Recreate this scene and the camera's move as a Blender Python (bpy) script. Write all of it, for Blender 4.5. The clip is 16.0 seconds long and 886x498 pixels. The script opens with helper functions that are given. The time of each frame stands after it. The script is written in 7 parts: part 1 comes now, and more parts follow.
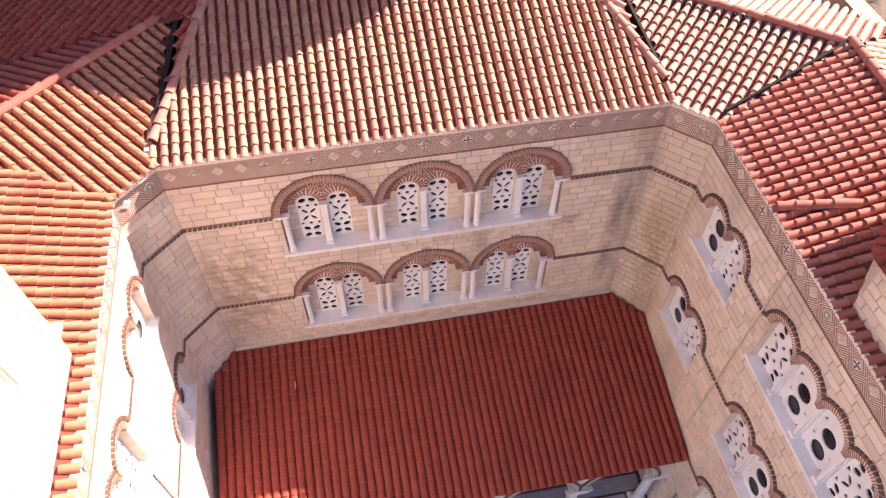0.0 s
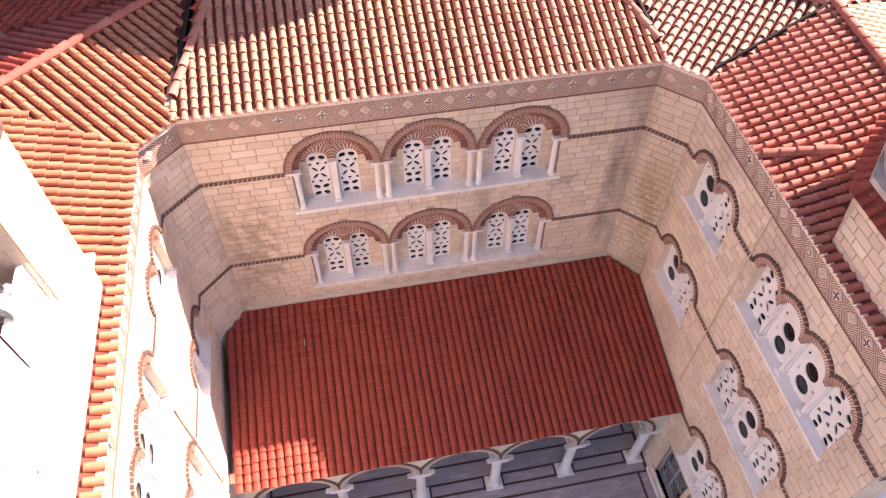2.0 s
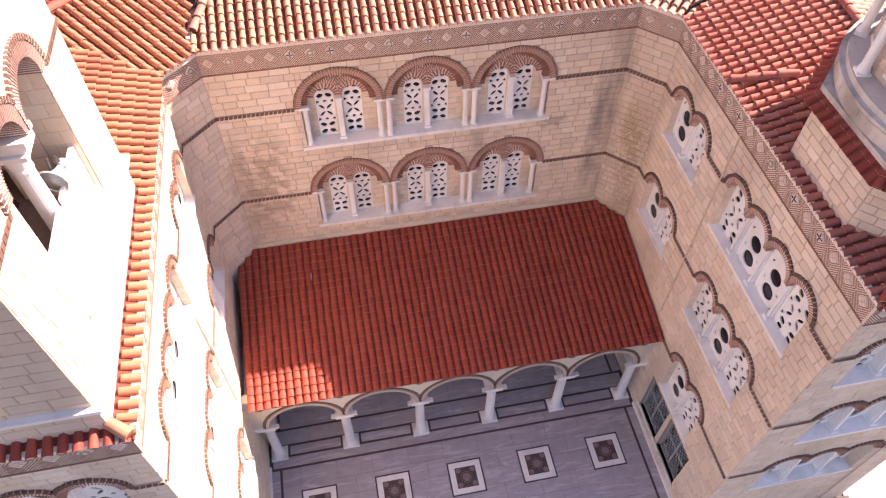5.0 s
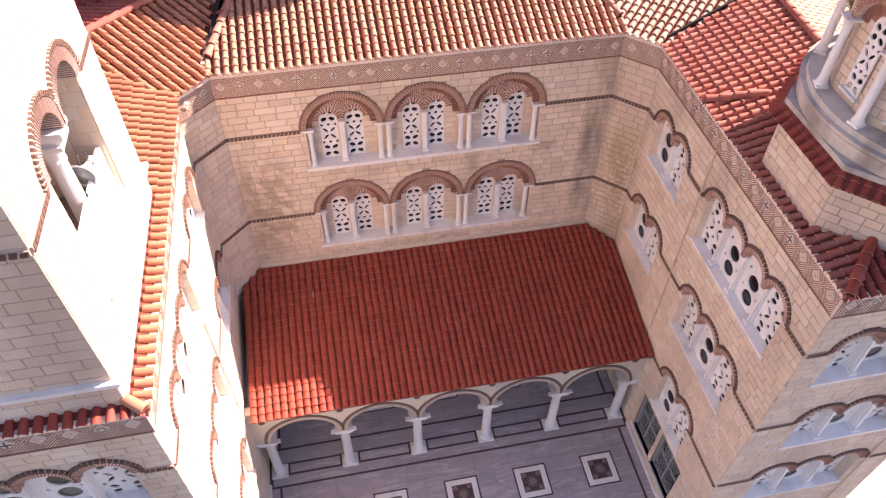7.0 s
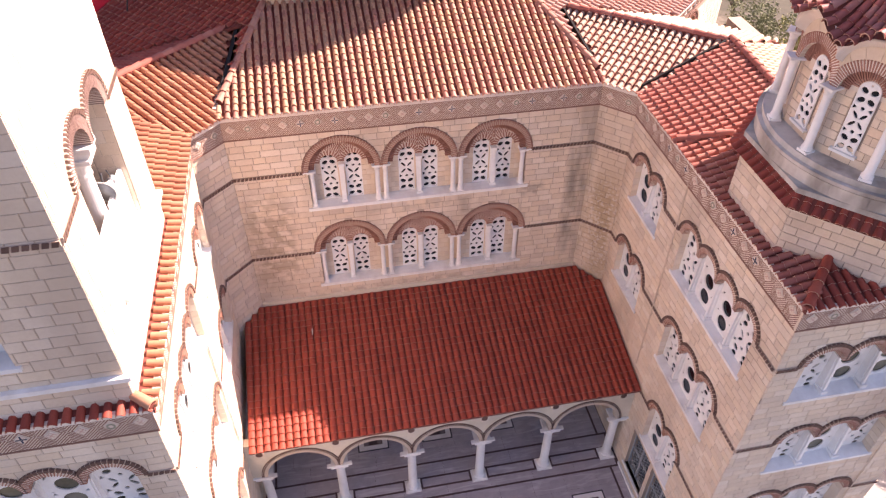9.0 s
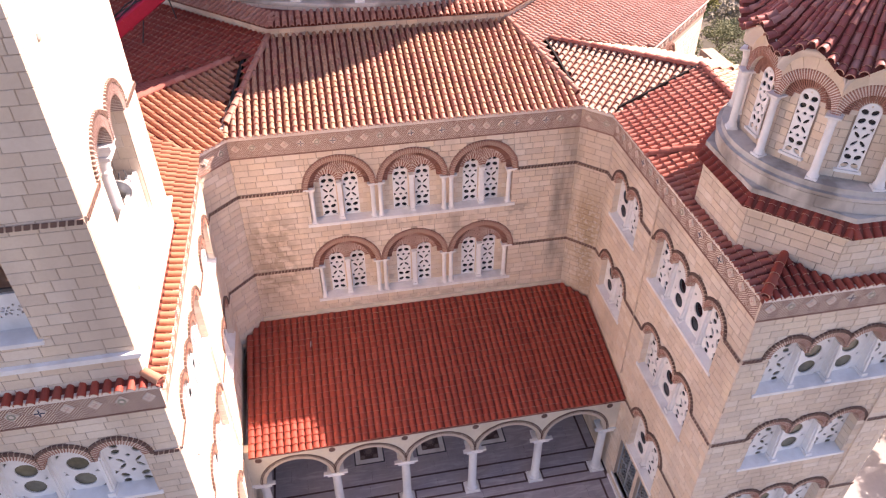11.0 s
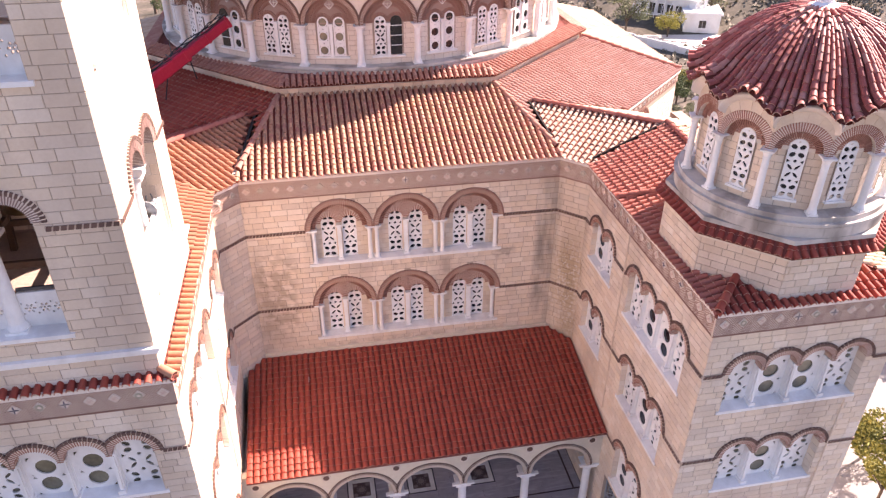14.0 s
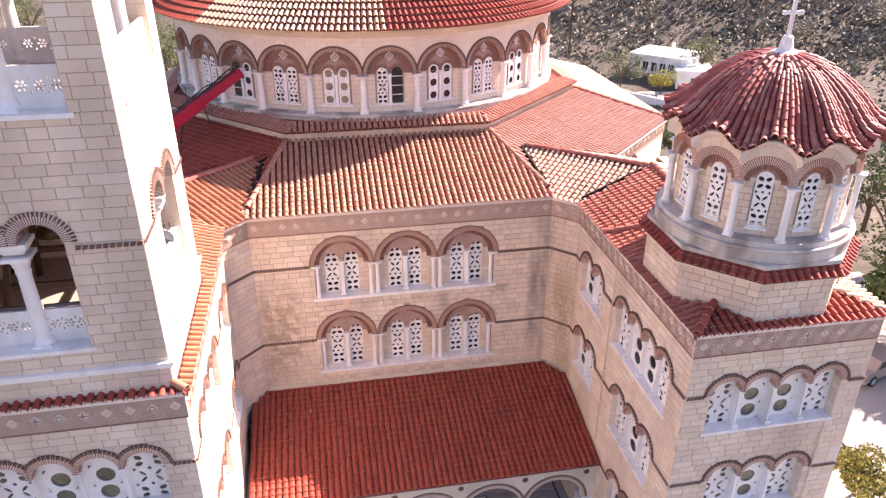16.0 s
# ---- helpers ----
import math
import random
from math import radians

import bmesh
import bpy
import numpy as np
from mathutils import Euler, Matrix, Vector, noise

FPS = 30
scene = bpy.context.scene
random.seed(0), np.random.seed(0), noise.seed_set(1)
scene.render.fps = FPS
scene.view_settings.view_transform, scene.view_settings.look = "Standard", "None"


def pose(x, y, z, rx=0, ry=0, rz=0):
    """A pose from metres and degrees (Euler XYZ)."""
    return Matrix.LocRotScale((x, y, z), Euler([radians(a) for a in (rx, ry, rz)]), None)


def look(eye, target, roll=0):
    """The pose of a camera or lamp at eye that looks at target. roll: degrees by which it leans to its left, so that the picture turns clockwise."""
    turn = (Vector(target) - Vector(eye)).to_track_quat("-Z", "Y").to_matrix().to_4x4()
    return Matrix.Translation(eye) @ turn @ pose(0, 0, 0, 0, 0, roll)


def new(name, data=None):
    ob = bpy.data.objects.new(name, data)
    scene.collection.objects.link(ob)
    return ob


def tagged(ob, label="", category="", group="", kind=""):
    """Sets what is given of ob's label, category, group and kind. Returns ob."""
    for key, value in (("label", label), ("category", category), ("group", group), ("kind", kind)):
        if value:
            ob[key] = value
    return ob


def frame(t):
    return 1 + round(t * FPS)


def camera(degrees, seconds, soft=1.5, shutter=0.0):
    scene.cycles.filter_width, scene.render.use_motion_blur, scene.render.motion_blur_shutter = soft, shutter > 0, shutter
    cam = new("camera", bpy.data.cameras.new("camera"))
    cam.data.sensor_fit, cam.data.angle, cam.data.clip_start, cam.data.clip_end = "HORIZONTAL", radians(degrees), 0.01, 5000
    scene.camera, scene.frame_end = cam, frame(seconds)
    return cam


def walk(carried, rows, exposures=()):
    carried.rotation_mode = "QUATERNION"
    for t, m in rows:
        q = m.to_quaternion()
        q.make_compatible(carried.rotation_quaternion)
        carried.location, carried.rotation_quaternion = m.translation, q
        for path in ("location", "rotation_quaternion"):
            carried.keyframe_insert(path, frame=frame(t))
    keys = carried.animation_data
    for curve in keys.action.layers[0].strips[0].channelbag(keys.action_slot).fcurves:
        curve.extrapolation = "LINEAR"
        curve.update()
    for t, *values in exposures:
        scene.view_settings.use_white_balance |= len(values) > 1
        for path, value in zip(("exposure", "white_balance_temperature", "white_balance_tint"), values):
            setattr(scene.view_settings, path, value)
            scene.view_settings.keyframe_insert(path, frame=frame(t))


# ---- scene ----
cam = camera(63.9, 16.0, 1.25)
PATH = [
    (0, (-1.718, -11.497, 24.097), (-1.49, -10.289, 22.519), 0.2),
    (0.5, (-1.825, -11.794, 24.088), (-1.593, -10.586, 22.511), 0.3),
    (1, (-1.929, -12.142, 24.078), (-1.696, -10.934, 22.501), 0.3),
    (1.5, (-2.024, -12.497, 24.075), (-1.791, -11.29, 22.498), 0.3),
    (2, (-2.145, -12.872, 24.069), (-1.91, -11.665, 22.492), 0.3),
    (2.5, (-2.245, -13.252, 24.069), (-2.007, -12.046, 22.492), 0.4),
    (3, (-2.335, -13.645, 24.089), (-2.095, -12.44, 22.511), 0.4),
    (3.5, (-2.41, -14.067, 24.085), (-2.169, -12.861, 22.508), 0.5),
    (4, (-2.483, -14.478, 24.072), (-2.241, -13.272, 22.494), 0.5),
    (4.5, (-2.541, -14.878, 24.063), (-2.3, -13.672, 22.486), 0.5),
    (4.7, (-2.571, -15.025, 24.063), (-2.329, -13.821, 22.484), 0.5),
    (6.8, (-2.755, -16.534, 24.145), (-2.498, -15.238, 22.644), 0.3),
    (7, (-2.772, -16.669, 24.165), (-2.51, -15.355, 22.68), 0.4),
    (7.5, (-2.79, -17.078, 24.188), (-2.52, -15.716, 22.748), 0.3),
    (8, (-2.804, -17.474, 24.214), (-2.528, -16.073, 22.813), 0.3),
    (8.5, (-2.809, -17.889, 24.22), (-2.529, -16.457, 22.852), 0.2),
    (9, (-2.8, -18.326, 24.207), (-2.517, -16.869, 22.866), 0.2),
    (11.3, (-2.719, -20.42, 24.193), (-2.43, -18.861, 22.974), -0.3),
    (11.5, (-2.772, -20.606, 24.14), (-2.476, -19.038, 22.934), 0.1),
    (12, (-2.795, -21.048, 24.129), (-2.496, -19.458, 22.953), 0.1),
    (12.5, (-2.8, -21.462, 24.132), (-2.497, -19.851, 22.985), 0.1),
    (13, (-2.808, -21.863, 24.149), (-2.503, -20.232, 23.034), 0.1),
    (13.5, (-2.83, -22.225, 24.146), (-2.521, -20.574, 23.061), 0.1),
    (14, (-2.831, -22.612, 24.127), (-2.52, -20.938, 23.078), 0.1),
    (14.5, (-2.85, -22.994, 24.1), (-2.537, -21.297, 23.089), 0.1),
    (15, (-2.864, -23.383, 24.098), (-2.548, -21.665, 23.125), 0.0),
    (15.5, (-2.905, -23.761, 24.1), (-2.586, -22.025, 23.159), 0.0),
    (16, (-2.935, -24.142, 24.092), (-2.616, -22.39, 23.182), 0.0),
]
walk(cam, [(t, look(eye, target, roll)) for t, eye, target, roll in PATH],
     [(0, 1.62, 7150, 35), (2, 1.68, 7250, 35), (7, 1.56, 7250, 35.5), (16, 1.74, 7000, 34.5)])


# ---- daylight ----
SUN = Vector((1.16, 0.46, 1.0)).normalized()
world = bpy.data.worlds.new("sky")
scene.world = world
world.use_nodes = True
wn = world.node_tree
sky = wn.nodes.new("ShaderNodeTexSky")
sky.sky_type, sky.sun_disc = "NISHITA", False
sky.ozone_density = 2.5
sky.sun_elevation = math.asin(SUN.z)
sky.sun_rotation = math.atan2(SUN.x, SUN.y)
wn.links.new(sky.outputs[0], wn.nodes["Background"].inputs[0])
wn.nodes["Background"].inputs[1].default_value = 0.085
sun = new("sun", bpy.data.lights.new("sun", "SUN"))
sun.data.energy, sun.data.angle, sun.data.color = 5.0, radians(0.55), (1.0, 0.92, 0.79)
sun.matrix_world = look(SUN * 80, (0, 0, 0))


# ---- materials ----
def node(nt, kind, **values):
    n = nt.nodes.new(kind)
    for key, value in values.items():
        n.inputs[key].default_value = value
    return n


def mix(nt, fac, a, b, blend="MIX"):
    m = nt.nodes.new("ShaderNodeMix")
    m.data_type, m.blend_type = "RGBA", blend
    for i, v in ((0, fac), (6, a), (7, b)):
        if isinstance(v, (int, float, tuple)):
            m.inputs[i].default_value = v if i == 0 else (*v[:3], 1)
        else:
            nt.links.new(v, m.inputs[i])
    return m.outputs[2]


def ramp(nt, source, stops):
    r = nt.nodes.new("ShaderNodeValToRGB")
    while len(r.color_ramp.elements) < len(stops):
        r.color_ramp.elements.new(0.5)
    for e, (at, c) in zip(r.color_ramp.elements, stops):
        e.position, e.color = at, (*(c if isinstance(c, tuple) else (c, c, c)), 1)
    nt.links.new(source, r.inputs[0])
    return r.outputs[0]


def surface(name, base, other, rough=0.7, grain=14.0, blot=0.7, vary=0.0, pieces=(), bump=0.3, stain=None, metal=0.0, streak=1.0, spec=0.4, marks=(), patch=(0.48, 0.75), skew=False):
    """A weathered surface: fine grain, broad blotches, a tint for each piece, and stains of their own shape."""
    m = bpy.data.materials.new(name)
    m.use_nodes = True
    nt = m.node_tree
    b = nt.nodes["Principled BSDF"]
    geo = nt.nodes.new("ShaderNodeNewGeometry")
    pos = geo.outputs["Position"]
    fine = node(nt, "ShaderNodeTexNoise", Scale=grain, Detail=6.0, Roughness=0.65)
    broad = node(nt, "ShaderNodeTexNoise", Scale=blot, Detail=4.0)
    nt.links.new(pos, fine.inputs["Vector"])
    stretch = node(nt, "ShaderNodeVectorMath")
    stretch.operation = "MULTIPLY"
    stretch.inputs[1].default_value = (0.45, 2.6, 1) if skew else (1, 1, streak)
    if skew:
        broad.inputs["Distortion"].default_value = 2.2
    nt.links.new(pos, stretch.inputs[0])
    nt.links.new(stretch.outputs[0], broad.inputs["Vector"])
    col = mix(nt, ramp(nt, fine.outputs[0], [(0.3, 0.0), (0.7, 1.0)]), base, other)
    if pieces:
        info = nt.nodes.new("ShaderNodeObjectInfo")
        add = node(nt, "ShaderNodeMath")
        add.operation = "ADD"
        nt.links.new(info.outputs["Random"], add.inputs[0])
        nt.links.new(geo.outputs["Random Per Island"], add.inputs[1])
        wrap = node(nt, "ShaderNodeMath")
        wrap.operation = "FRACT"
        nt.links.new(add.outputs[0], wrap.inputs[0])
        n = len(pieces)
        own = ramp(nt, wrap.outputs[0], [((i + 0.5) / n, c) for i, c in enumerate(pieces)])
        col = mix(nt, vary, col, own)
    if stain:
        col = mix(nt, ramp(nt, broad.outputs[0], [(patch[0], 0.0), (patch[1], 0.75)]), col, stain)
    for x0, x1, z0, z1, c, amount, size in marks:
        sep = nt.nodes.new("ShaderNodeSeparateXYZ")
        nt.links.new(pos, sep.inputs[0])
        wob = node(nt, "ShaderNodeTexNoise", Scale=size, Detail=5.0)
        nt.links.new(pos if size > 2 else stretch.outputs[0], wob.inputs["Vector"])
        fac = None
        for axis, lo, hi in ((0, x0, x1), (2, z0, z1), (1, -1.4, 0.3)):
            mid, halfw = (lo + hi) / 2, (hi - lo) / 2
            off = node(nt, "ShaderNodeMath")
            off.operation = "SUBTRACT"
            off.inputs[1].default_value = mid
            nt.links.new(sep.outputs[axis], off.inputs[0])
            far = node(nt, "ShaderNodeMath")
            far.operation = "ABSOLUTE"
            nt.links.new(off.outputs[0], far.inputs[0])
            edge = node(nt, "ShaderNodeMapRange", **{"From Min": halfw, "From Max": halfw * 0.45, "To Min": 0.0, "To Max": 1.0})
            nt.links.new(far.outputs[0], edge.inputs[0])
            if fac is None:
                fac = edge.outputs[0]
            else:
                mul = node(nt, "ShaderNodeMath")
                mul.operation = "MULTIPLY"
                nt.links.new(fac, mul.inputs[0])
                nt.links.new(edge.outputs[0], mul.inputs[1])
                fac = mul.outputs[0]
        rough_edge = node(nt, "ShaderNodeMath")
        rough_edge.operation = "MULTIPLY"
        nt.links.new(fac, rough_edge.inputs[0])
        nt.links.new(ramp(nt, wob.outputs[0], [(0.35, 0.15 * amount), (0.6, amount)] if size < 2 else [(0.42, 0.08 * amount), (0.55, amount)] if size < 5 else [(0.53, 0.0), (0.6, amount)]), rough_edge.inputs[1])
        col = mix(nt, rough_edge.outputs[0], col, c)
    nt.links.new(col, b.inputs["Base Color"])
    b.inputs["Metallic"].default_value = metal
    b.inputs["Specular IOR Level"].default_value = spec
    r = node(nt, "ShaderNodeMapRange", **{"To Min": max(rough - 0.12, 0.03), "To Max": min(rough + 0.12, 1.0)})
    nt.links.new(fine.outputs[0], r.inputs[0])
    nt.links.new(r.outputs[0], b.inputs["Roughness"])
    bp = node(nt, "ShaderNodeBump", Strength=bump, Distance=0.02)
    nt.links.new(fine.outputs[0], bp.inputs["Height"])
    nt.links.new(bp.outputs[0], b.inputs["Normal"])
    return m


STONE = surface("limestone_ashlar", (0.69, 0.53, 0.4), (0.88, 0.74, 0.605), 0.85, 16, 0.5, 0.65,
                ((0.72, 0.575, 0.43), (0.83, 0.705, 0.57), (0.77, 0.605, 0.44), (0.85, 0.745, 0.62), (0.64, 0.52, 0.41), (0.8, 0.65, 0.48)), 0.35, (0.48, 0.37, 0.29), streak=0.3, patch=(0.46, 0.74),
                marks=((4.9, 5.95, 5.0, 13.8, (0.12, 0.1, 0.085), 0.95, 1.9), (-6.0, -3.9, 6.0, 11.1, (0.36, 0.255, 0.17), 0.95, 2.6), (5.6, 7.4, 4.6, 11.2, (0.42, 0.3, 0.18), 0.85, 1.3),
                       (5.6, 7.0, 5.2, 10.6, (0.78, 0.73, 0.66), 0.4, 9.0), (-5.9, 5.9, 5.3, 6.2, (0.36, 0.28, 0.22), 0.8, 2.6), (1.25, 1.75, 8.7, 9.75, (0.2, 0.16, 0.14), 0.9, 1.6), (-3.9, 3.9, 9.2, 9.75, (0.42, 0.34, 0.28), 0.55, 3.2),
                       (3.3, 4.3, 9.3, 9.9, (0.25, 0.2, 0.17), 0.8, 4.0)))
PALE_STONE = surface("pale_rose_limestone", (0.8, 0.69, 0.59), (0.84, 0.75, 0.65), 0.85, 22, 0.5, 0.5,
                     ((0.77, 0.65, 0.54), (0.85, 0.76, 0.66), (0.8, 0.68, 0.57)), 0.35, (0.6, 0.49, 0.41), streak=0.3)
MORTAR = surface("wall_mortar", (0.4, 0.3, 0.23), (0.47, 0.365, 0.285), 0.95, 30, 0.6, bump=0.4)
CORNICE = surface("pale_cornice", (0.8, 0.69, 0.6), (0.85, 0.76, 0.68), 0.8, 9, 0.6, bump=0.12, stain=(0.62, 0.52, 0.44))
PLASTER = surface("cream_render", (0.7, 0.6, 0.47), (0.76, 0.67, 0.54), 0.85, 9, 0.5, bump=0.15, stain=(0.5, 0.43, 0.34))
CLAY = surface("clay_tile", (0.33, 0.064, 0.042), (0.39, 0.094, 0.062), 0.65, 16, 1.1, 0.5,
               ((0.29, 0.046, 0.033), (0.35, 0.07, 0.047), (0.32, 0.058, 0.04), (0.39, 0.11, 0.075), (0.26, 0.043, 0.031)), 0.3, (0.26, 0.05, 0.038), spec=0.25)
CLAY_MAROON = surface("maroon_clay_tile", (0.33, 0.078, 0.062), (0.44, 0.165, 0.135), 0.55, 16, 1.6, 0.55,
                      ((0.29, 0.06, 0.048), (0.37, 0.1, 0.08), (0.33, 0.078, 0.063), (0.5, 0.26, 0.21)), 0.3, (0.27, 0.066, 0.056), spec=0.35)
CLAY_TERRA = surface("terracotta_tile", (0.36, 0.064, 0.041), (0.41, 0.088, 0.057), 0.65, 16, 1.1, 0.3,
                     ((0.35, 0.06, 0.04), (0.44, 0.104, 0.068), (0.39, 0.075, 0.05)), 0.3, (0.3, 0.058, 0.04), spec=0.25)
# Seven lighter copies of the clay, with sunshine put into their colour.
CLAY_LIT_PINK = surface("rose_clay_tile", (0.41, 0.125, 0.092), (0.47, 0.175, 0.13), 0.65, 16, 1.1, 0.4,
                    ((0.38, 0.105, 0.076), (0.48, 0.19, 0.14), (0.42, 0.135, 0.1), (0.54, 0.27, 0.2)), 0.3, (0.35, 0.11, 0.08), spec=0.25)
CLAY_LIT_ROSE = surface("dusty_rose_tile", (0.45, 0.255, 0.205), (0.51, 0.31, 0.255), 0.65, 16, 1.1, 0.4,
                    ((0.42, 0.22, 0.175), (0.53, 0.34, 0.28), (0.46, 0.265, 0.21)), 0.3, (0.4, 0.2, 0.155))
CLAY_LIT_CREAM = surface("cream_clay_tile", (0.58, 0.4, 0.265), (0.66, 0.5, 0.35), 0.7, 16, 1.1, 0.4,
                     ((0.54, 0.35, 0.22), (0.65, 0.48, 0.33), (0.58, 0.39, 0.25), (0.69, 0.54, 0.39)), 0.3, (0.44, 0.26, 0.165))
CLAY_LIT_SAND = surface("sandy_clay_tile", (0.43, 0.225, 0.142), (0.49, 0.29, 0.19), 0.68, 16, 1.1, 0.4,
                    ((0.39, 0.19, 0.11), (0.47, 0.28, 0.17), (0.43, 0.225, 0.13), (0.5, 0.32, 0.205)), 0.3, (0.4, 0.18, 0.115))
CLAY_LIT_BUFF = surface("bleached_rose_tile", (0.47, 0.28, 0.205), (0.54, 0.35, 0.265), 0.68, 16, 1.1, 0.4,
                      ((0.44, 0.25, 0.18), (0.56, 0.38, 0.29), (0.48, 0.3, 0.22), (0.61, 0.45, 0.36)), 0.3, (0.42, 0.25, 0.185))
CLAY_LIT_PALE = surface("pale_clay_tile", (0.4, 0.17, 0.125), (0.47, 0.23, 0.172), 0.68, 16, 1.1, 0.4,
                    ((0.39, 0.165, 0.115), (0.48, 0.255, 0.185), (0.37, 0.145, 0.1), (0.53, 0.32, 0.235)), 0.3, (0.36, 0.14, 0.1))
CLAY_LIT_ORANGE = surface("orange_clay_tile", (0.43, 0.18, 0.098), (0.49, 0.235, 0.135), 0.68, 16, 1.1, 0.25,
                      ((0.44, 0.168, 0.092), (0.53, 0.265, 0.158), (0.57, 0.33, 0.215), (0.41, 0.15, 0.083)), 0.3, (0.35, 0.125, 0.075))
RIM = surface("pale_tile_edge", (0.5, 0.27, 0.19), (0.6, 0.37, 0.27), 0.85, 20, 1.0, bump=0.2)
PAN = surface("clay_pan", (0.19, 0.046, 0.034), (0.24, 0.064, 0.048), 0.85, 12, 1.0, bump=0.4, stain=(0.15, 0.06, 0.04))
BRICK = surface("thin_brick", (0.38, 0.178, 0.128), (0.45, 0.225, 0.165), 0.85, 26, 2.0, 0.6,
                ((0.36, 0.165, 0.118), (0.48, 0.245, 0.18), (0.42, 0.2, 0.142), (0.33, 0.148, 0.108)), 0.35)
FRIEZE_BRICK = surface("brown_frieze_brick", (0.28, 0.145, 0.108), (0.34, 0.185, 0.14), 0.85, 26, 2.0, 0.5,
                       ((0.25, 0.13, 0.098), (0.35, 0.19, 0.145), (0.3, 0.155, 0.118)), 0.35)
TOWER_BRICK = surface("grey_brown_brick", (0.27, 0.17, 0.145), (0.34, 0.225, 0.19), 0.85, 26, 2.0, 0.5,
                      ((0.24, 0.15, 0.13), (0.35, 0.235, 0.2), (0.29, 0.185, 0.16)), 0.35)
BRICK_DARK = surface("dark_brick", (0.13, 0.075, 0.058), (0.175, 0.1, 0.078), 0.85, 26, 2.0, 0.5,
                     ((0.1, 0.058, 0.047), (0.155, 0.088, 0.07), (0.19, 0.11, 0.085)), 0.35)
TOOTH = surface("buff_tooth", (0.47, 0.345, 0.265), (0.56, 0.43, 0.34), 0.9, 30, 1.0, bump=0.3)
FRIEZE_BED = surface("frieze_joint", (0.68, 0.55, 0.44), (0.76, 0.64, 0.53), 0.95, 30, 1.0, bump=0.3)
JOINT = surface("pale_joint", (0.7, 0.58, 0.47), (0.78, 0.67, 0.56), 0.95, 30, 1.0, bump=0.3)
ARCH_BUFF = surface("buff_arch_brick", (0.56, 0.45, 0.36), (0.64, 0.53, 0.43), 0.9, 26, 1.0, bump=0.3)
MARBLE = surface("white_marble", (0.84, 0.815, 0.785), (0.9, 0.885, 0.86), 0.5, 7, 1.4, bump=0.08, stain=(0.6, 0.57, 0.54), streak=0.4)
MARBLE_FLOOR = surface("grey_marble_paving", (0.36, 0.315, 0.345), (0.49, 0.44, 0.47), 0.35, 3.0, 1.1, 0.3,
                       ((0.33, 0.32, 0.36), (0.45, 0.43, 0.46), (0.39, 0.37, 0.4)), 0.08, (0.62, 0.6, 0.62), patch=(0.5, 0.72), skew=True)
ORNAMENT = surface("rose_grey_inlay", (0.2, 0.15, 0.15), (0.28, 0.21, 0.2), 0.5, 14, 1.0, bump=0.1)
MARBLE_DARK = surface("dark_marble_inlay", (0.085, 0.05, 0.05), (0.12, 0.075, 0.07), 0.45, 8, 1.0, bump=0.08)
INK = surface("black_inlay", (0.03, 0.03, 0.035), (0.06, 0.06, 0.065), 0.6, 9, 1.0, bump=0.1)
GLASS = surface("dark_window_glass", (0.012, 0.013, 0.016), (0.02, 0.021, 0.024), 0.16, 3, 1.0, bump=0.02, spec=0.6)
BLUE_INK = surface("blue_black_inlay", (0.035, 0.04, 0.075), (0.06, 0.065, 0.11), 0.6, 20, 1.0, bump=0.1)
SAGE_TILE = surface("sage_inset_tile", (0.29, 0.27, 0.2), (0.36, 0.34, 0.26), 0.7, 20, 1.0, bump=0.2)
INSET = surface("pale_inset_tile", (0.7, 0.58, 0.48), (0.78, 0.66, 0.56), 0.8, 24, 1.0, bump=0.2)
PINK = surface("pink_inset_tile", (0.58, 0.38, 0.31), (0.66, 0.45, 0.38), 0.7, 20, 1.0, bump=0.2)
IRON = surface("painted_iron", (0.07, 0.07, 0.075), (0.12, 0.12, 0.125), 0.5, 20, 1.0, bump=0.1, metal=0.4)
GRILLE = surface("grey_grille_paint", (0.3, 0.32, 0.33), (0.4, 0.42, 0.43), 0.5, 20, 1.0, bump=0.1)
LEAD_AND_SHADE = surface("dull_lead_flashing", (0.022, 0.02, 0.02), (0.036, 0.033, 0.033), 0.85, 10, 1.0, bump=0.2, spec=0.15)
DRUM_BRICK = surface("muted_brick_filling", (0.33, 0.22, 0.18), (0.4, 0.28, 0.23), 0.9, 40, 1.0, bump=0.3)
GROUND_BRICK = surface("brick_and_joint", (0.72, 0.58, 0.47), (0.79, 0.66, 0.55), 0.9, 40, 1.0, bump=0.3)
WEATHERED = surface("weathered_pale_stone", (0.55, 0.51, 0.47), (0.65, 0.61, 0.56), 0.8, 9, 1.2, 0.4, ((0.5, 0.44, 0.38), (0.68, 0.62, 0.55), (0.57, 0.5, 0.43)), bump=0.25, stain=(0.22, 0.185, 0.155), streak=0.5, patch=(0.42, 0.6))
RED_PAINT = surface("red_machine_paint", (0.34, 0.005, 0.03), (0.42, 0.014, 0.045), 0.4, 12, 1.5, bump=0.05)
RUBBER = surface("black_rubber", (0.02, 0.02, 0.02), (0.035, 0.035, 0.035), 0.7, 14, 1.0, bump=0.1)
WHITE_PAINT = surface("white_paint", (0.78, 0.78, 0.76), (0.84, 0.84, 0.82), 0.6, 8, 0.8, bump=0.06, stain=(0.62, 0.6, 0.57))
WOOD = surface("dark_timber", (0.075, 0.042, 0.026), (0.12, 0.068, 0.042), 0.7, 18, 1.0, bump=0.3)
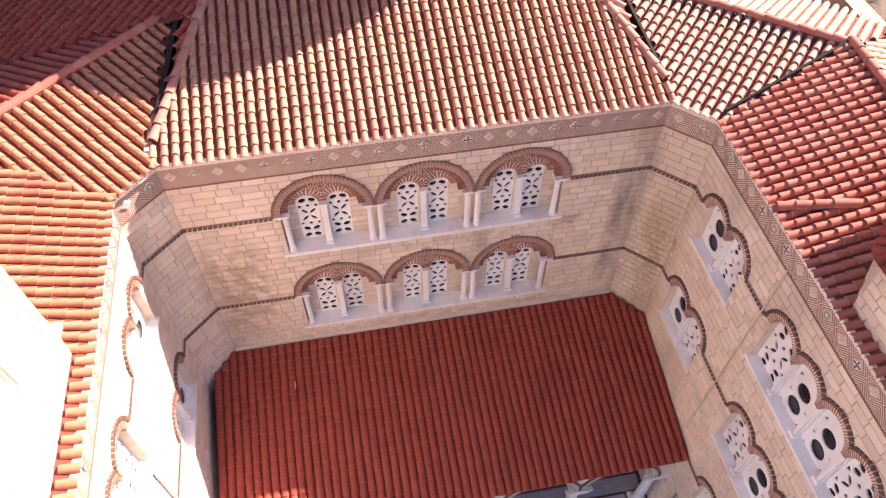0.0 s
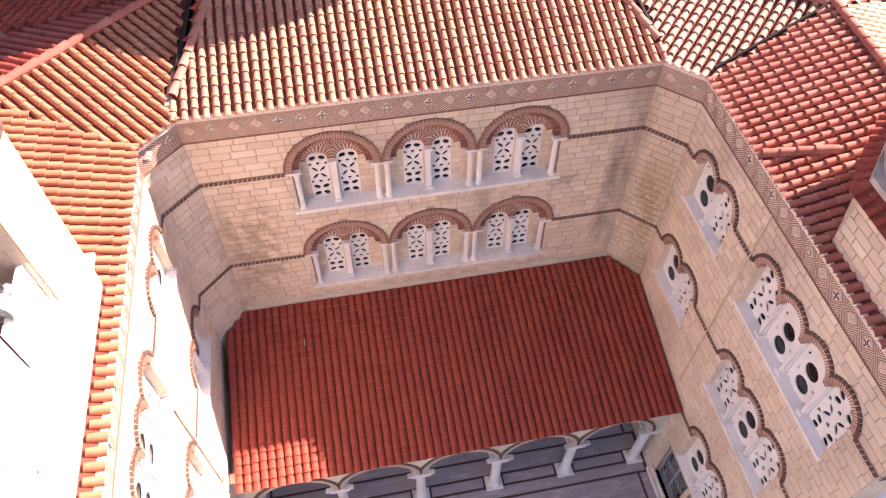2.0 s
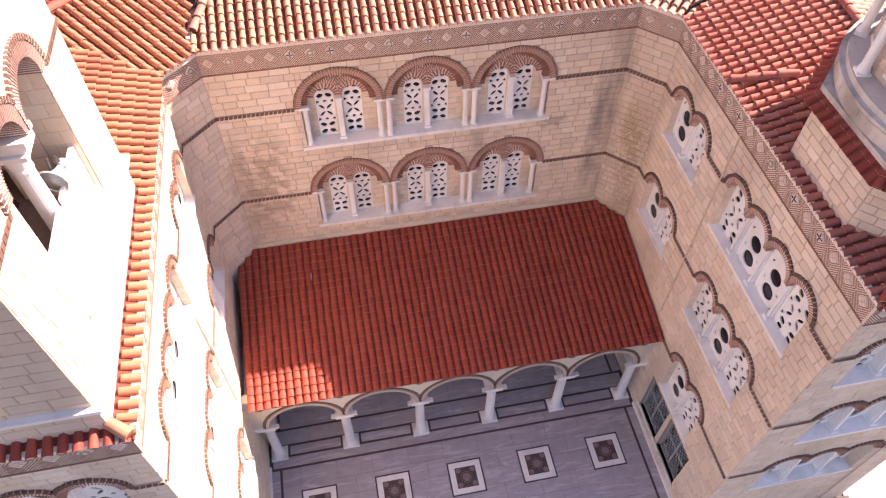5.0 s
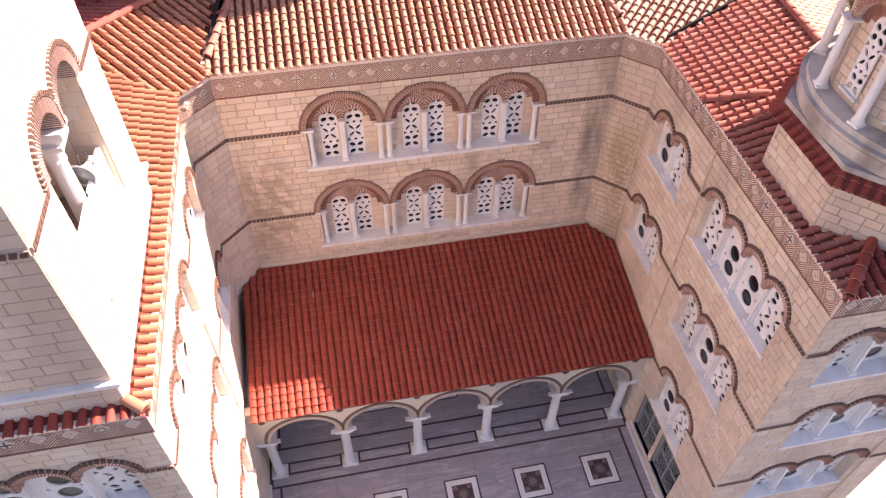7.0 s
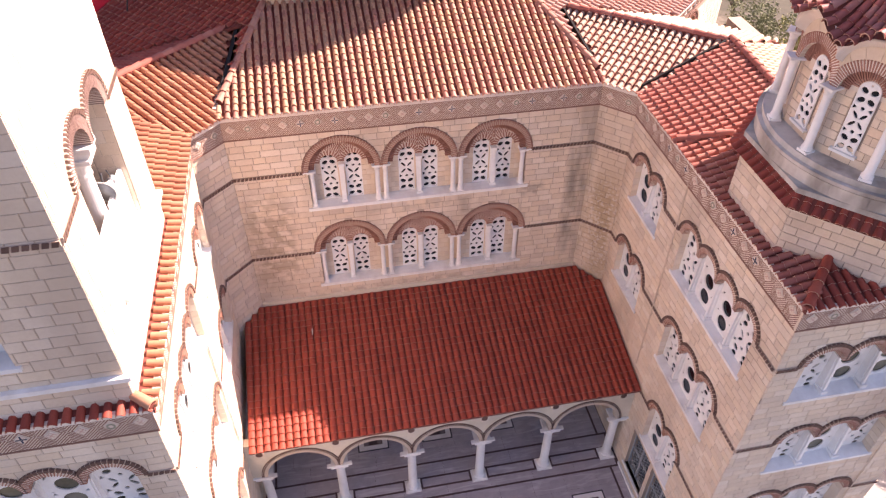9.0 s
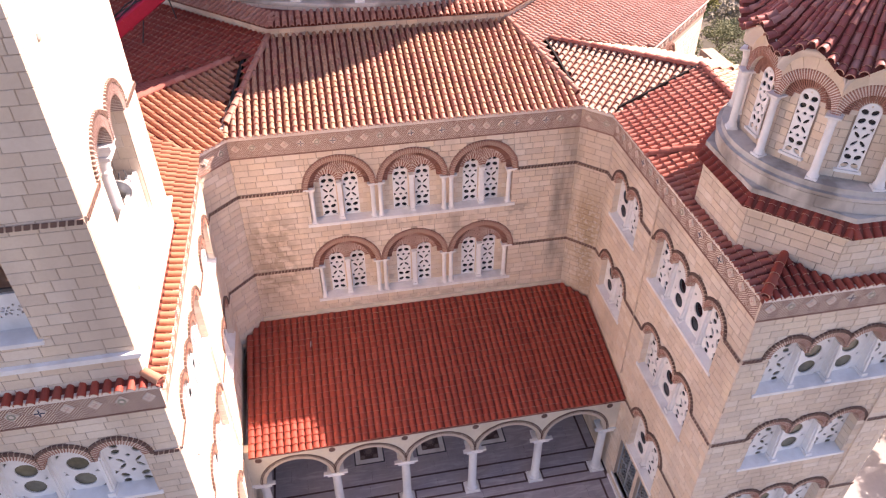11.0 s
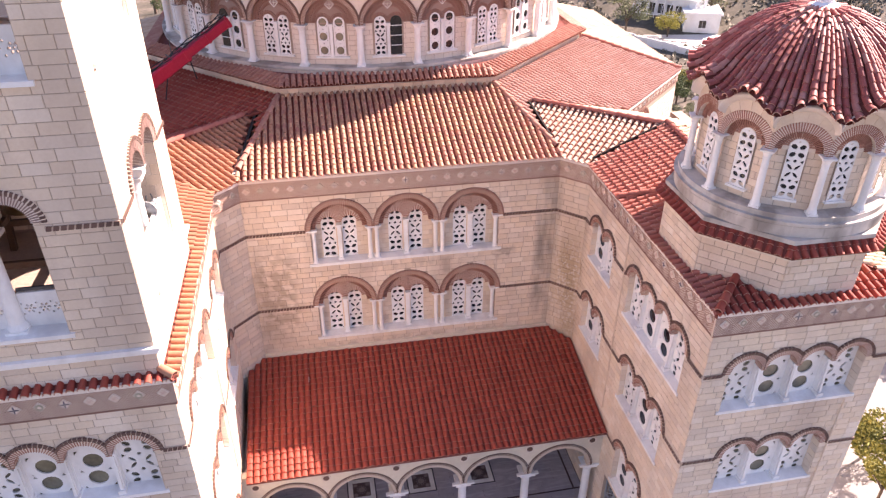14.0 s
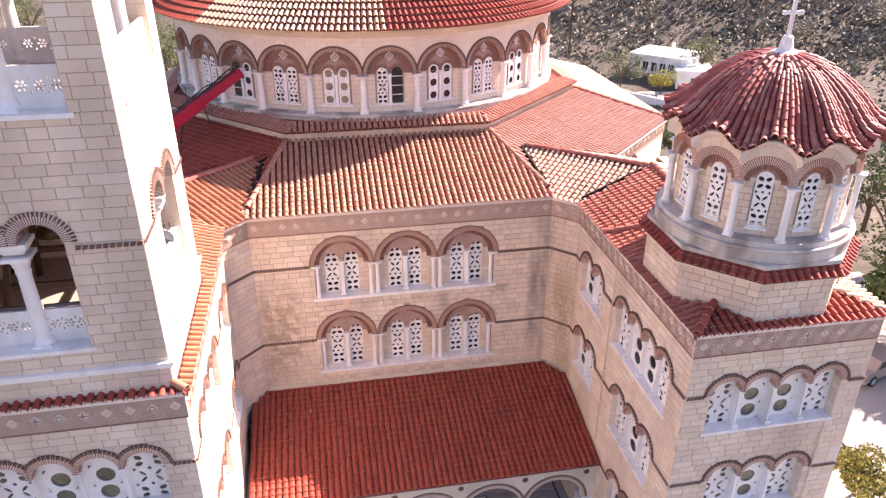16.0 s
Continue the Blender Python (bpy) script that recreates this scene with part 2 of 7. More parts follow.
EARTH = surface("dry_hillside", (0.07, 0.06, 0.045), (0.22, 0.185, 0.145), 0.95, 1.7, 0.16, bump=0.5, stain=(0.06, 0.056, 0.038), patch=(0.42, 0.58))
ASPHALT = surface("worn_asphalt", (0.3, 0.285, 0.27), (0.36, 0.34, 0.32), 0.9, 5, 0.15, bump=0.3, stain=(0.24, 0.23, 0.22))
CONCRETE = surface("pale_concrete", (0.6, 0.57, 0.53), (0.68, 0.65, 0.6), 0.85, 5, 0.3, bump=0.2, stain=(0.48, 0.45, 0.42))
LEAF = surface("green_leaf", (0.055, 0.085, 0.02), (0.1, 0.13, 0.035), 0.6, 5, 0.6, 0.5, ((0.05, 0.08, 0.02), (0.1, 0.13, 0.04), (0.13, 0.15, 0.05)), 0.1)
LEAF_GREY = surface("grey_scrub_leaf", (0.26, 0.235, 0.175), (0.33, 0.3, 0.235), 0.8, 3, 0.2, 0.6, ((0.18, 0.17, 0.115), (0.32, 0.285, 0.22), (0.27, 0.23, 0.175), (0.21, 0.205, 0.135)), 0.1)
LEAF_SAGE = surface("sage_leaf", (0.13, 0.145, 0.06), (0.2, 0.21, 0.1), 0.7, 5, 0.6, 0.5, ((0.1, 0.12, 0.045), (0.2, 0.21, 0.1), (0.26, 0.26, 0.14)), 0.1)
GRIME = surface("dusty_floor", (0.36, 0.27, 0.22), (0.46, 0.36, 0.3), 0.9, 9, 1.0, bump=0.3)
DARK_ASPHALT = surface("dark_asphalt", (0.08, 0.078, 0.078), (0.12, 0.115, 0.112), 0.9, 6, 0.3, bump=0.3, stain=(0.06, 0.058, 0.057))
LEAF_OLIVE = surface("yellow_green_leaf", (0.17, 0.17, 0.03), (0.26, 0.25, 0.05), 0.6, 5, 0.6, 0.5, ((0.1, 0.12, 0.025), (0.24, 0.23, 0.05), (0.34, 0.31, 0.07)), 0.1)
LEAF_YELLOW = surface("yellow_leaf", (0.36, 0.31, 0.05), (0.44, 0.39, 0.08), 0.6, 5, 0.6, 0.5, ((0.26, 0.25, 0.05), (0.5, 0.44, 0.09)), 0.1)
BARK = surface("bark", (0.1, 0.07, 0.05), (0.16, 0.12, 0.09), 0.9, 12, 1.0, bump=0.5)
CAR_PAINT = surface("beige_car_paint", (0.3, 0.25, 0.22), (0.33, 0.28, 0.25), 0.3, 3, 0.5, bump=0.0)
AMBER_GLASS = surface("dim_amber_glass", (0.06, 0.058, 0.048), (0.27, 0.24, 0.16), 0.2, 1.3, 1.0, bump=0.02, spec=0.6)
STEP_LINE = surface("dull_pipe_paint", (0.66, 0.52, 0.39), (0.72, 0.58, 0.45), 0.6, 8, 1.0, bump=0.1)


# ---- makers ----
def mesh_of(name, verts, faces, material, smooth=False):
    me = bpy.data.meshes.new(name)
    me.from_pydata(verts, [], faces)
    me.materials.append(material)
    if smooth:
        me.shade_smooth()
    me.update()
    return me


def part(name, bm, material, parent=None, label="", m=None, smooth=False):
    """One mesh object from a bmesh, a mesh or a pair of lists; under parent when given, at m in the parent's space."""
    if isinstance(bm, tuple):
        me = mesh_of(name, bm[0], bm[1], material, smooth)
    elif isinstance(bm, bmesh.types.BMesh):
        bmesh.ops.recalc_face_normals(bm, faces=bm.faces)
        me = bpy.data.meshes.new(name)
        bm.to_mesh(me)
        bm.free()
        me.materials.append(material)
        if smooth:
            me.shade_smooth()
    else:
        me = bm
    ob = new(name, me)
    if parent is not None:
        ob.parent = parent
    if m is not None:
        ob.matrix_basis = m
    if label:
        ob["label"] = label
    if name in FINE:
        ob["kind"] = "stuff"
    return ob


FINE = {"arch_brick", "tooth", "tooth_band", "stones", "jamb_facing", "head_facing", "brick_band", "inner_band", "light_ring", "inner_ring", "brick_facing", "dentil_ring", "brick_pattern",
        "ring_inlay", "inset_dots", "diamond_inset", "rafters", "glazing_bars", "stone_facing"}


def empty(name, m=None, label="", category="", group="", kind=""):
    ob = new(name)
    ob.empty_display_size = 0.2
    if m is not None:
        ob.matrix_basis = m
    return tagged(ob, label, category, group, kind)


class Bag:
    """Collects loose boxes and prisms as one list of vertices and faces."""

    def __init__(self):
        self.v, self.f = [], []

    def add(self, verts, faces):
        k = len(self.v)
        self.v += [tuple(p) for p in verts]
        self.f += [tuple(i + k for i in f) for f in faces]

    def box(self, x0, x1, y0, y1, z0, z1):
        self.add([(x, y, z) for z in (z0, z1) for y in (y0, y1) for x in (x0, x1)],
                 [(0, 2, 3, 1), (4, 5, 7, 6), (0, 1, 5, 4), (2, 6, 7, 3), (0, 4, 6, 2), (1, 3, 7, 5)])

    def prism(self, outline, y0, y1, taper=0.0):
        """A flat outline of (x, z), from y0 (front) back to y1; the front may be smaller by taper."""
        n = len(outline)
        cx, cz = sum(p[0] for p in outline) / n, sum(p[1] for p in outline) / n
        front = []
        for x, z in outline:
            d = max(math.hypot(x - cx, z - cz), 1e-6)
            front.append((x - (x - cx) / d * taper, y0, z - (z - cz) / d * taper))
        self.add(front + [(x, y1, z) for x, z in outline],
                 [tuple(range(n))] + [(i, i + n, (i + 1) % n + n, (i + 1) % n) for i in range(n)])

    def lathe(self, profile, sides=16, at=(0, 0, 0), arc=(0.0, 2 * math.pi)):
        """Turns (radius, z) pairs about the upright through at."""
        full = abs(arc[1] - arc[0] - 2 * math.pi) < 1e-6
        n = sides if full else sides + 1
        v = [(at[0] + r * math.cos(arc[0] + (arc[1] - arc[0]) * i / sides), at[1] + r * math.sin(arc[0] + (arc[1] - arc[0]) * i / sides), at[2] + z)
             for r, z in profile for i in range(n)]
        f = []
        for k in range(len(profile) - 1):
            for i in range(sides):
                j = (i + 1) % n
                f.append((k * n + i, k * n + j, k * n + n + j, k * n + n + i))
        if full:
            f += [tuple(range(n))[::-1], tuple((len(profile) - 1) * n + i for i in range(n))]
        self.add(v, f)

    def tube(self, path, radius, sides=8):
        rings = []
        path = [Vector(p) for p in path]
        for i, p in enumerate(path):
            d = (path[min(i + 1, len(path) - 1)] - path[max(i - 1, 0)]).normalized()
            a = d.orthogonal().normalized()
            b = d.cross(a)
            rings += [p + (a * math.cos(k * 2 * math.pi / sides) + b * math.sin(k * 2 * math.pi / sides)) * radius for k in range(sides)]
        f = [(i * sides + k, i * sides + (k + 1) % sides, (i + 1) * sides + (k + 1) % sides, (i + 1) * sides + k) for i in range(len(path) - 1) for k in range(sides)]
        self.add(rings, f + [tuple(range(sides))[::-1], tuple(range(len(rings) - sides, len(rings)))])

    def data(self):
        return self.v, self.f


def plate(outline, holes, y0, y1, join=None):
    """A slab with holes through it, in x and z, from y0 back to y1."""
    bm = join or bmesh.new()
    edges = []
    for loop in [outline, *holes]:
        vs = [bm.verts.new((x, y0, z)) for x, z in loop]
        edges += [bm.edges.new((vs[i], vs[(i + 1) % len(vs)])) for i in range(len(vs))]
    made = bmesh.ops.triangle_fill(bm, edges=edges, use_beauty=True, use_dissolve=False)
    faces = [g for g in made["geom"] if isinstance(g, bmesh.types.BMFace)]
    out = bmesh.ops.extrude_face_region(bm, geom=faces)
    bmesh.ops.translate(bm, vec=(0, y1 - y0, 0), verts=[g for g in out["geom"] if isinstance(g, bmesh.types.BMVert)])
    return bm


def oval(cx, cz, a, b, turn=0.0, n=10):
    t = radians(turn)
    return [(cx + a * math.cos(k) * math.cos(t) - b * math.sin(k) * math.sin(t), cz + a * math.cos(k) * math.sin(t) + b * math.sin(k) * math.cos(t))
            for k in (2 * math.pi * i / n for i in range(n))]


def arch_line(x0, x1, z0, z1, n=14):
    """Outline of an upright light with a round head; z1 is the spring line."""
    r, c = (x1 - x0) / 2, (x0 + x1) / 2
    return [(x0, z0), (x1, z0)] + [(c + r * math.cos(math.pi * i / n), z1 + r * math.sin(math.pi * i / n)) for i in range(n + 1)]


def arcade_line(n, pitch, r, sill, spring, steps=14):
    """Outline of an opening under n round arches side by side, its middle at x = 0."""
    w = (n - 1) * pitch / 2
    pts = [(-w - r, sill), (w + r, sill)]
    for k in range(n - 1, -1, -1):
        c = -w + k * pitch
        pts += [(c + r * math.cos(math.pi * i / steps), spring + r * math.sin(math.pi * i / steps)) for i in range(steps + 1)]
    return pts


class Opening:
    """n arches of radius r round x = at, for cutting a wall and its stones."""

    def __init__(self, at, n, pitch, r, sill, spring):
        self.at, self.n, self.pitch, self.r, self.sill, self.spring = at, n, pitch, r, sill, spring
        self.x0, self.x1 = at - (n - 1) * pitch / 2 - r, at + (n - 1) * pitch / 2 + r

    def loop(self):
        return [(x + self.at, z) for x, z in arcade_line(self.n, self.pitch, self.r, self.sill, self.spring)]

    def covers(self, x, z):
        if z <= self.sill:
            return False
        if z <= self.spring:
            return self.x0 - 1e-4 < x < self.x1 + 1e-4
        return any(math.hypot(x - self.at - (k - (self.n - 1) / 2) * self.pitch, z - self.spring) < self.r + 0.05 for k in range(self.n))

    def near(self, x0, x1, z0, z1):
        return x1 > self.x0 and x0 < self.x1 and z1 > self.sill and z0 < self.spring + self.r + 0.05


class Door(Opening):
    """A square-headed opening."""

    def __init__(self, x0, x1, z0, z1):
        self.x0, self.x1, self.sill, self.spring, self.r = x0, x1, z0, z1, 0.0

    def loop(self):
        return [(self.x0, self.sill), (self.x1, self.sill), (self.x1, self.spring), (self.x0, self.spring)]

    def covers(self, x, z):
        return self.x0 < x < self.x1 and self.sill < z < self.spring


BLOCK_MESH = {}


def block_mesh(w, h):
    key = (round(w, 3), round(h, 3))
    if key not in BLOCK_MESH:
        bag = Bag()
        g = 0.0045
        bag.prism([(g, g), (w - g, g), (w - g, h - g), (g, h - g)], -0.014, 0.004, 0.012)
        BLOCK_MESH[key] = mesh_of("stone_block", bag.v, bag.f, STONE)
    return BLOCK_MESH[key]


def ashlar(owner, x0, x1, z0, z1, openings=(), course=0.225, length=0.46, singles=300, seed=1, depth=0.0, bands=()):
    """Courses of cut stones on a wall's face (y = depth), round its openings. The topmost whole ones are objects of their own."""
    rnd = random.Random(seed)
    whole, rest = [], Bag()
    rows = max(1, round((z1 - z0) / course))
    h = (z1 - z0) / rows
    sizes = [length * k for k in (0.78, 0.9, 1.0, 1.14, 1.3)]
    for row in range(rows - 1, -1, -1):
        za = z0 + row * h
        x = x0 - rnd.random() * length
        while x < x1 - 1e-4:
            w = rnd.choice(sizes)
            a, b = max(x, x0), min(x + w, x1)
            if x1 - b < 0.12:
                b = x1
            x = x + w if b < x1 else x1
            if b - a < 0.03 or any(lo <= za and za + h <= hi for lo, hi in bands):
                continue
            close = [o for o in openings if o.near(a, b, za, za + h)]
            if not close and abs(b - a - w) < 1e-6:
                whole.append((a, za, w))
                continue
            cuts = sorted({a, b} | {c for o in close for c in (o.x0, o.x1) if a < c < b})
            levels = sorted({za, za + h} | {c for o in close for c in (o.sill, o.spring) if za < c < za + h})
            for i in range(len(cuts) - 1):
                for j in range(len(levels) - 1):
                    p, q, lo, hi = cuts[i], cuts[i + 1], levels[j], levels[j + 1]
                    curved = any(o.r > 0 and hi > o.spring + 1e-6 for o in close)
                    bits = 5 if curved else 1
                    run = None
                    for k in range(bits + 1):
                        s, e = p + (q - p) * k / bits, p + (q - p) * (k + 1) / bits
                        free = k < bits and not any(o.covers(xx, zz) for o in close for xx in (s + 1e-3, (s + e) / 2, e - 1e-3) for zz in (lo + 2e-3, (lo + hi) / 2, hi - 2e-3))
                        if free and run is None:
                            run = s
                        if not free and run is not None:
                            if s - run > 0.03:
                                rest.prism([(run + 0.0045, lo + 0.0045), (s - 0.0045, lo + 0.0045), (s - 0.0045, hi - 0.0045), (run + 0.0045, hi - 0.0045)], depth - 0.014, depth + 0.004, 0.01)
                            run = None
    for a, za, w in whole[:singles]:
        ob = new("stone_block", block_mesh(w, h))
        ob.parent = owner
        ob.location = (a, depth, za)
    for a, za, w in whole[singles:]:
        rest.prism([(a + 0.0045, za + 0.0045), (a + w - 0.0045, za + 0.0045), (a + w - 0.0045, za + h - 0.0045), (a + 0.0045, za + h - 0.0045)], depth - 0.014, depth + 0.004, 0.01)
    if rest.v:
        tagged(part("stone_facing", rest.data(), STONE, owner), kind="stuff")


def wall(name, m, x0, x1, z0, z1, openings, thick, label, singles=300, seed=1, top=None):
    """A thick wall in its own frame (x along it, y inward), cut by its openings and faced with stones."""
    ob = part(name, plate([(x0, z0), (x1, z0), (x1, z1), (x0, z1)], [o.loop() for o in openings], 0.0, thick), MORTAR, m=m)
    tagged(ob, label, "wall", kind="structure")
    PENDING.append((ob, x0, x1, z0, top or z1, openings, singles, seed))
    return ob


PENDING = []


# ---- lattice lights ----
def petals(w, h):
    """Holes of the leaf lattice for a light w wide and h high to its crown."""
    kx, kz = w / 0.52, (h - w / 2) / 1.5

    g = min(kx, kz * 1.15)

    def scale(loop):
        n = len(loop)
        cx, cz = sum(p[0] for p in loop) / n, sum(p[1] for p in loop) / n
        return [(cx * kx + (x - cx) * g, cz * kz + (z - cz) * g) for x, z in loop]

    def four(cz):
        return [oval(sx * 0.118, cz + sz * 0.112, 0.098, 0.072, 32 * sx * sz) for sx in (-1, 1) for sz in (-1, 1)]

    def cross(cz):
        return [oval(sx * 0.1, cz + sz * 0.11, 0.112, 0.042, 48 * sx * sz, 8) for sx in (-1, 1) for sz in (-1, 1)]

    def ears(cz):
        return [[(sx * 0.23, cz - 0.065), (sx * 0.23, cz + 0.065), (sx * 0.13, cz)][::sx] for sx in (-1, 1)]

    holes = four(0.24) + cross(0.82) + four(1.4)
    holes += ears(0.53) + ears(1.1) + [oval(0, 0.53, 0.05, 0.05, n=8), oval(0, 1.11, 0.05, 0.05, n=8)]
    holes += [[(sx * 0.23, 0.03), (sx * 0.23, 0.08), (sx * 0.16, 0.03)][::sx] for sx in (-1, 1)]
    return [scale(q) for q in holes] + [oval(0, h - 0.09 * kx, 0.03 * kx, 0.03 * kx, n=8)]


def rounds(w, h, n=2):
    """Holes of the lattice with n large rounds."""
    holes = []
    r = w * (0.235 if n == 2 else 0.35)
    lo, hi = (w * 0.4, w * 0.98) if n == 2 else (w * 0.5, h - w * 0.47)
    zs = [lo + (hi - lo) * i / (n - 1) for i in range(n)]
    for z in zs:
        holes.append(oval(0, z, r, r, n=18))
        for sx in (-1, 1):
            for sz in (-1, 1):
                x, q = sx * w * 0.37, z + sz * w * 0.36
                tri = [(x, q), (x - sx * w * 0.1, q), (x, q - sz * w * 0.12)]
                if q < h - w * 0.42:
                    holes.append(tri if sx * sz > 0 else tri[::-1])
    for a, b in zip(zs, zs[1:]):
        if b - a > 2 * r + w * 0.14:
            holes.append(oval(0, (a + b) / 2, w * 0.05, w * 0.05, n=8))
    return holes


LIGHTS = {}


def light_mesh(kind, w, h, glass):
    key = (kind, round(w, 3), round(h, 3), glass.name)
    if key not in LIGHTS:
        holes = petals(w, h) if kind == "leaf" else rounds(w, h, 3 if h / w > 2.4 else 2)
        bm = plate(arch_line(-w / 2, w / 2, 0, h - w / 2), holes, 0.0, 0.035)
        bmesh.ops.recalc_face_normals(bm, faces=bm.faces)
        a = bpy.data.meshes.new("lattice")
        bm.to_mesh(a)
        bm.free()
        a.materials.append(MARBLE)
        bag = Bag()
        bag.prism(arch_line(-w / 2 + 0.02, w / 2 - 0.02, 0.02, h - w / 2), 0.05, 0.07)
        LIGHTS[key] = a, mesh_of("pane", bag.v, bag.f, glass)
    return LIGHTS[key]


def light(parent, kind, x, z, w, h, y, glass=None):
    a, b = light_mesh(kind, w, h, glass or GLASS)
    ob = part("lattice", a, MARBLE, parent, "pierced white marble lattice", pose(x, y, z))
    part("pane", b, GLASS, ob, "amber-tinted glass" if glass else "dark glass")


def brick_ring(xc, zc, r0, r1, y0, y1, count, lim=(-9e9, 9e9), gap=0.3, a0=0.0, a1=math.pi, bag=None):
    """Thin bricks set on edge round an arch, cut at the uprights lim."""
    bag = bag or Bag()
    cl = lambda x: min(max(x, lim[0]), lim[1])
    for i in range(count):
        s = a0 + (a1 - a0) * (i + gap / 2) / count
        e = a0 + (a1 - a0) * (i + 1 - gap / 2) / count
        o = [(r0, s), (r1, s), (r1, e), (r0, e)]
        pts = [(cl(xc + r * math.cos(t)), zc + r * math.sin(t)) for r, t in o]
        if max(p[0] for p in pts) - min(p[0] for p in pts) < 0.004:
            continue
        bag.prism(pts, y0, y1, 0.002)
    return bag


def sector(xc, zc, r0, r1, y0, y1, lim=(-9e9, 9e9), n=20):
    """A half-round moulding, cut at the uprights lim."""
    bag = Bag()
    cl = lambda x: min(max(x, lim[0]), lim[1])
    v = [(cl(xc + r * math.cos(math.pi * i / n)), y, zc + r * math.sin(math.pi * i / n)) for i in range(n + 1) for r, y in ((r0, y0), (r1, y0), (r1, y1), (r0, y1))]
    f = [(4 * i + k, 4 * i + (k + 1) % 4, 4 * i + 4 + (k + 1) % 4, 4 * i + 4 + k) for i in range(n) for k in range(4)]
    bag.add(v, f + [(3, 2, 1, 0), (4 * n, 4 * n + 1, 4 * n + 2, 4 * n + 3)])
    return bag


def arch_surround(parent, n, pitch, r, spring, depth, band, hood=0.075, step=0.05, bed=TOOTH, dark=FRIEZE_BRICK):
    """Per arch: a ring of thin bricks with pale joints, reaching back into the opening, and a toothed hood round it."""
    w = (n - 1) * pitch / 2
    for k in range(n):
        xc = -w + k * pitch
        lim = (xc - pitch / 2 if k else -9e9, xc + pitch / 2 if k < n - 1 else 9e9)
        ring = part("arch_bed", sector(xc, spring, r - 0.012, r + band, -0.03, depth, lim).data(), bed, parent)
        part("arch_brick", brick_ring(xc, spring, r - 0.02, r + band, -0.042, depth - 0.01, round(math.pi * (r + band / 2) / step), lim, 0.6).data(), BRICK, ring, "thin red-brown bricks set on edge")
        ho = part("hood", sector(xc, spring, r + band, r + band + hood, -0.05, 0.01, lim).data(), TOOTH, parent, "dark toothed brick hood")
        part("tooth", brick_ring(xc, spring, r + band - 0.002, r + band + hood + 0.004, -0.066, -0.01, round(math.pi * (r + band) / 0.1), lim, 0.2).data(), dark, ho)


def column_bag(h, r, cap=0.22, base=0.12, sides=14):
    """Shaft with a moulded base and a flaring capital under a square block."""
    bag = Bag()
    bag.box(-r * 1.35, r * 1.35, -r * 1.35, r * 1.35, 0, base * 0.35)
    bag.lathe([(r * 1.32, base * 0.35), (r * 1.36, base * 0.55), (r * 1.2, base * 0.8), (r * 1.05, base), (r, base * 1.2), (r * 0.9, h - cap * 1.1), (r * 1.02, h - cap * 1.05), (r * 1.02, h - cap * 0.95),
               (r * 0.95, h - cap * 0.85), (r * 1.25, h - cap * 0.45), (r * 1.6, h - cap * 0.2)], sides)
    bag.box(-r * 1.75, r * 1.75, -r * 1.75, r * 1.75, h - cap * 0.2, h)
    return bag


# ---- the court's walls ----
Z1, Z2, Z3, EAVE = 4.65, 7.95, 11.25, 13.4
BACK, EAST, WEST = pose(0, 0, 0), pose(6.63, 0, 0, 0, 0, -90), pose(-6.63, 0, 0, 0, 0, 90)
SE_FACE, SW_FACE = pose(0, -9.75, 0), pose(0, -9.75, 0)
CH_E, CH_W = pose(5.76, 0, 0, 0, 0, -45), pose(-6.63, -0.87, 0, 0, 0, 45)

win_back = [Opening(0, 3, 2.46, 1.04, 9.83, Z3), Opening(0, 3, 2.46, 1.04, 6.42, Z2)]
# along the east wall x runs from the chamfer (0.87) to the outer corner (9.75)
win_east = [Opening(2.55, 2, 1.04, 0.46, 10.03, Z3), Opening(6.83, 4, 1.0, 0.45, 9.83, Z3), Opening(2.55, 2, 1.04, 0.46, 6.73, Z2),
            Opening(6.93, 3, 1.06, 0.47, 6.58, Z2), Opening(6.95, 2, 1.04, 0.46, 2.95, Z1 - 0.15), Door(5.5, 6.85, 0.55, 2.65), Door(7.05, 8.45, 0.55, 2.65)]
win_west = [Opening(-o.at, o.n, o.pitch, o.r, o.sill, o.spring) for o in win_east[:5]]
win_south_e = [Opening(9.45, 4, 1.06, 0.48, 9.88, Z3), Opening(9.5, 3, 1.12, 0.5, 6.53, Z2), Opening(9.5, 3, 1.12, 0.5, 3.1, Z1)]
win_south_w = [Opening(-9.45, 4, 1.06, 0.48, 9.88, Z3), Opening(-9.5, 3, 1.12, 0.5, 6.53, Z2), Opening(-9.5, 3, 1.12, 0.5, 3.1, Z1)]

STONE_WALL = "warm cream limestone wall in regular courses"
wall("wall_north", BACK, -5.76, 5.76, 0, EAVE, win_back, 0.5, STONE_WALL, 300, 1, 12.65)
wall("wall_northeast", CH_E, 0, 1.23, 0, EAVE, [], 0.5, STONE_WALL, 120, 2, 12.65)
wall("wall_northwest", CH_W, 0, 1.23, 0, EAVE, [], 0.5, STONE_WALL, 120, 3, 12.65)
wall("wall_east", EAST, 0.87, 9.744, 0, EAVE, win_east, 0.5, STONE_WALL, 300, 4, 12.65)
wall("wall_west", WEST, -9.744, -0.87, 0, EAVE, win_west, 0.5, STONE_WALL, 160, 5, 12.65)
wall("wall_southeast", SE_FACE, 6.63, 12.25, -0.3, EAVE, win_south_e, 0.5, STONE_WALL, 260, 6, 12.65)
wall("wall_southwest", SW_FACE, -12.25, -6.63, -0.3, EAVE, win_south_w, 0.5, STONE_WALL, 260, 7, 12.65)
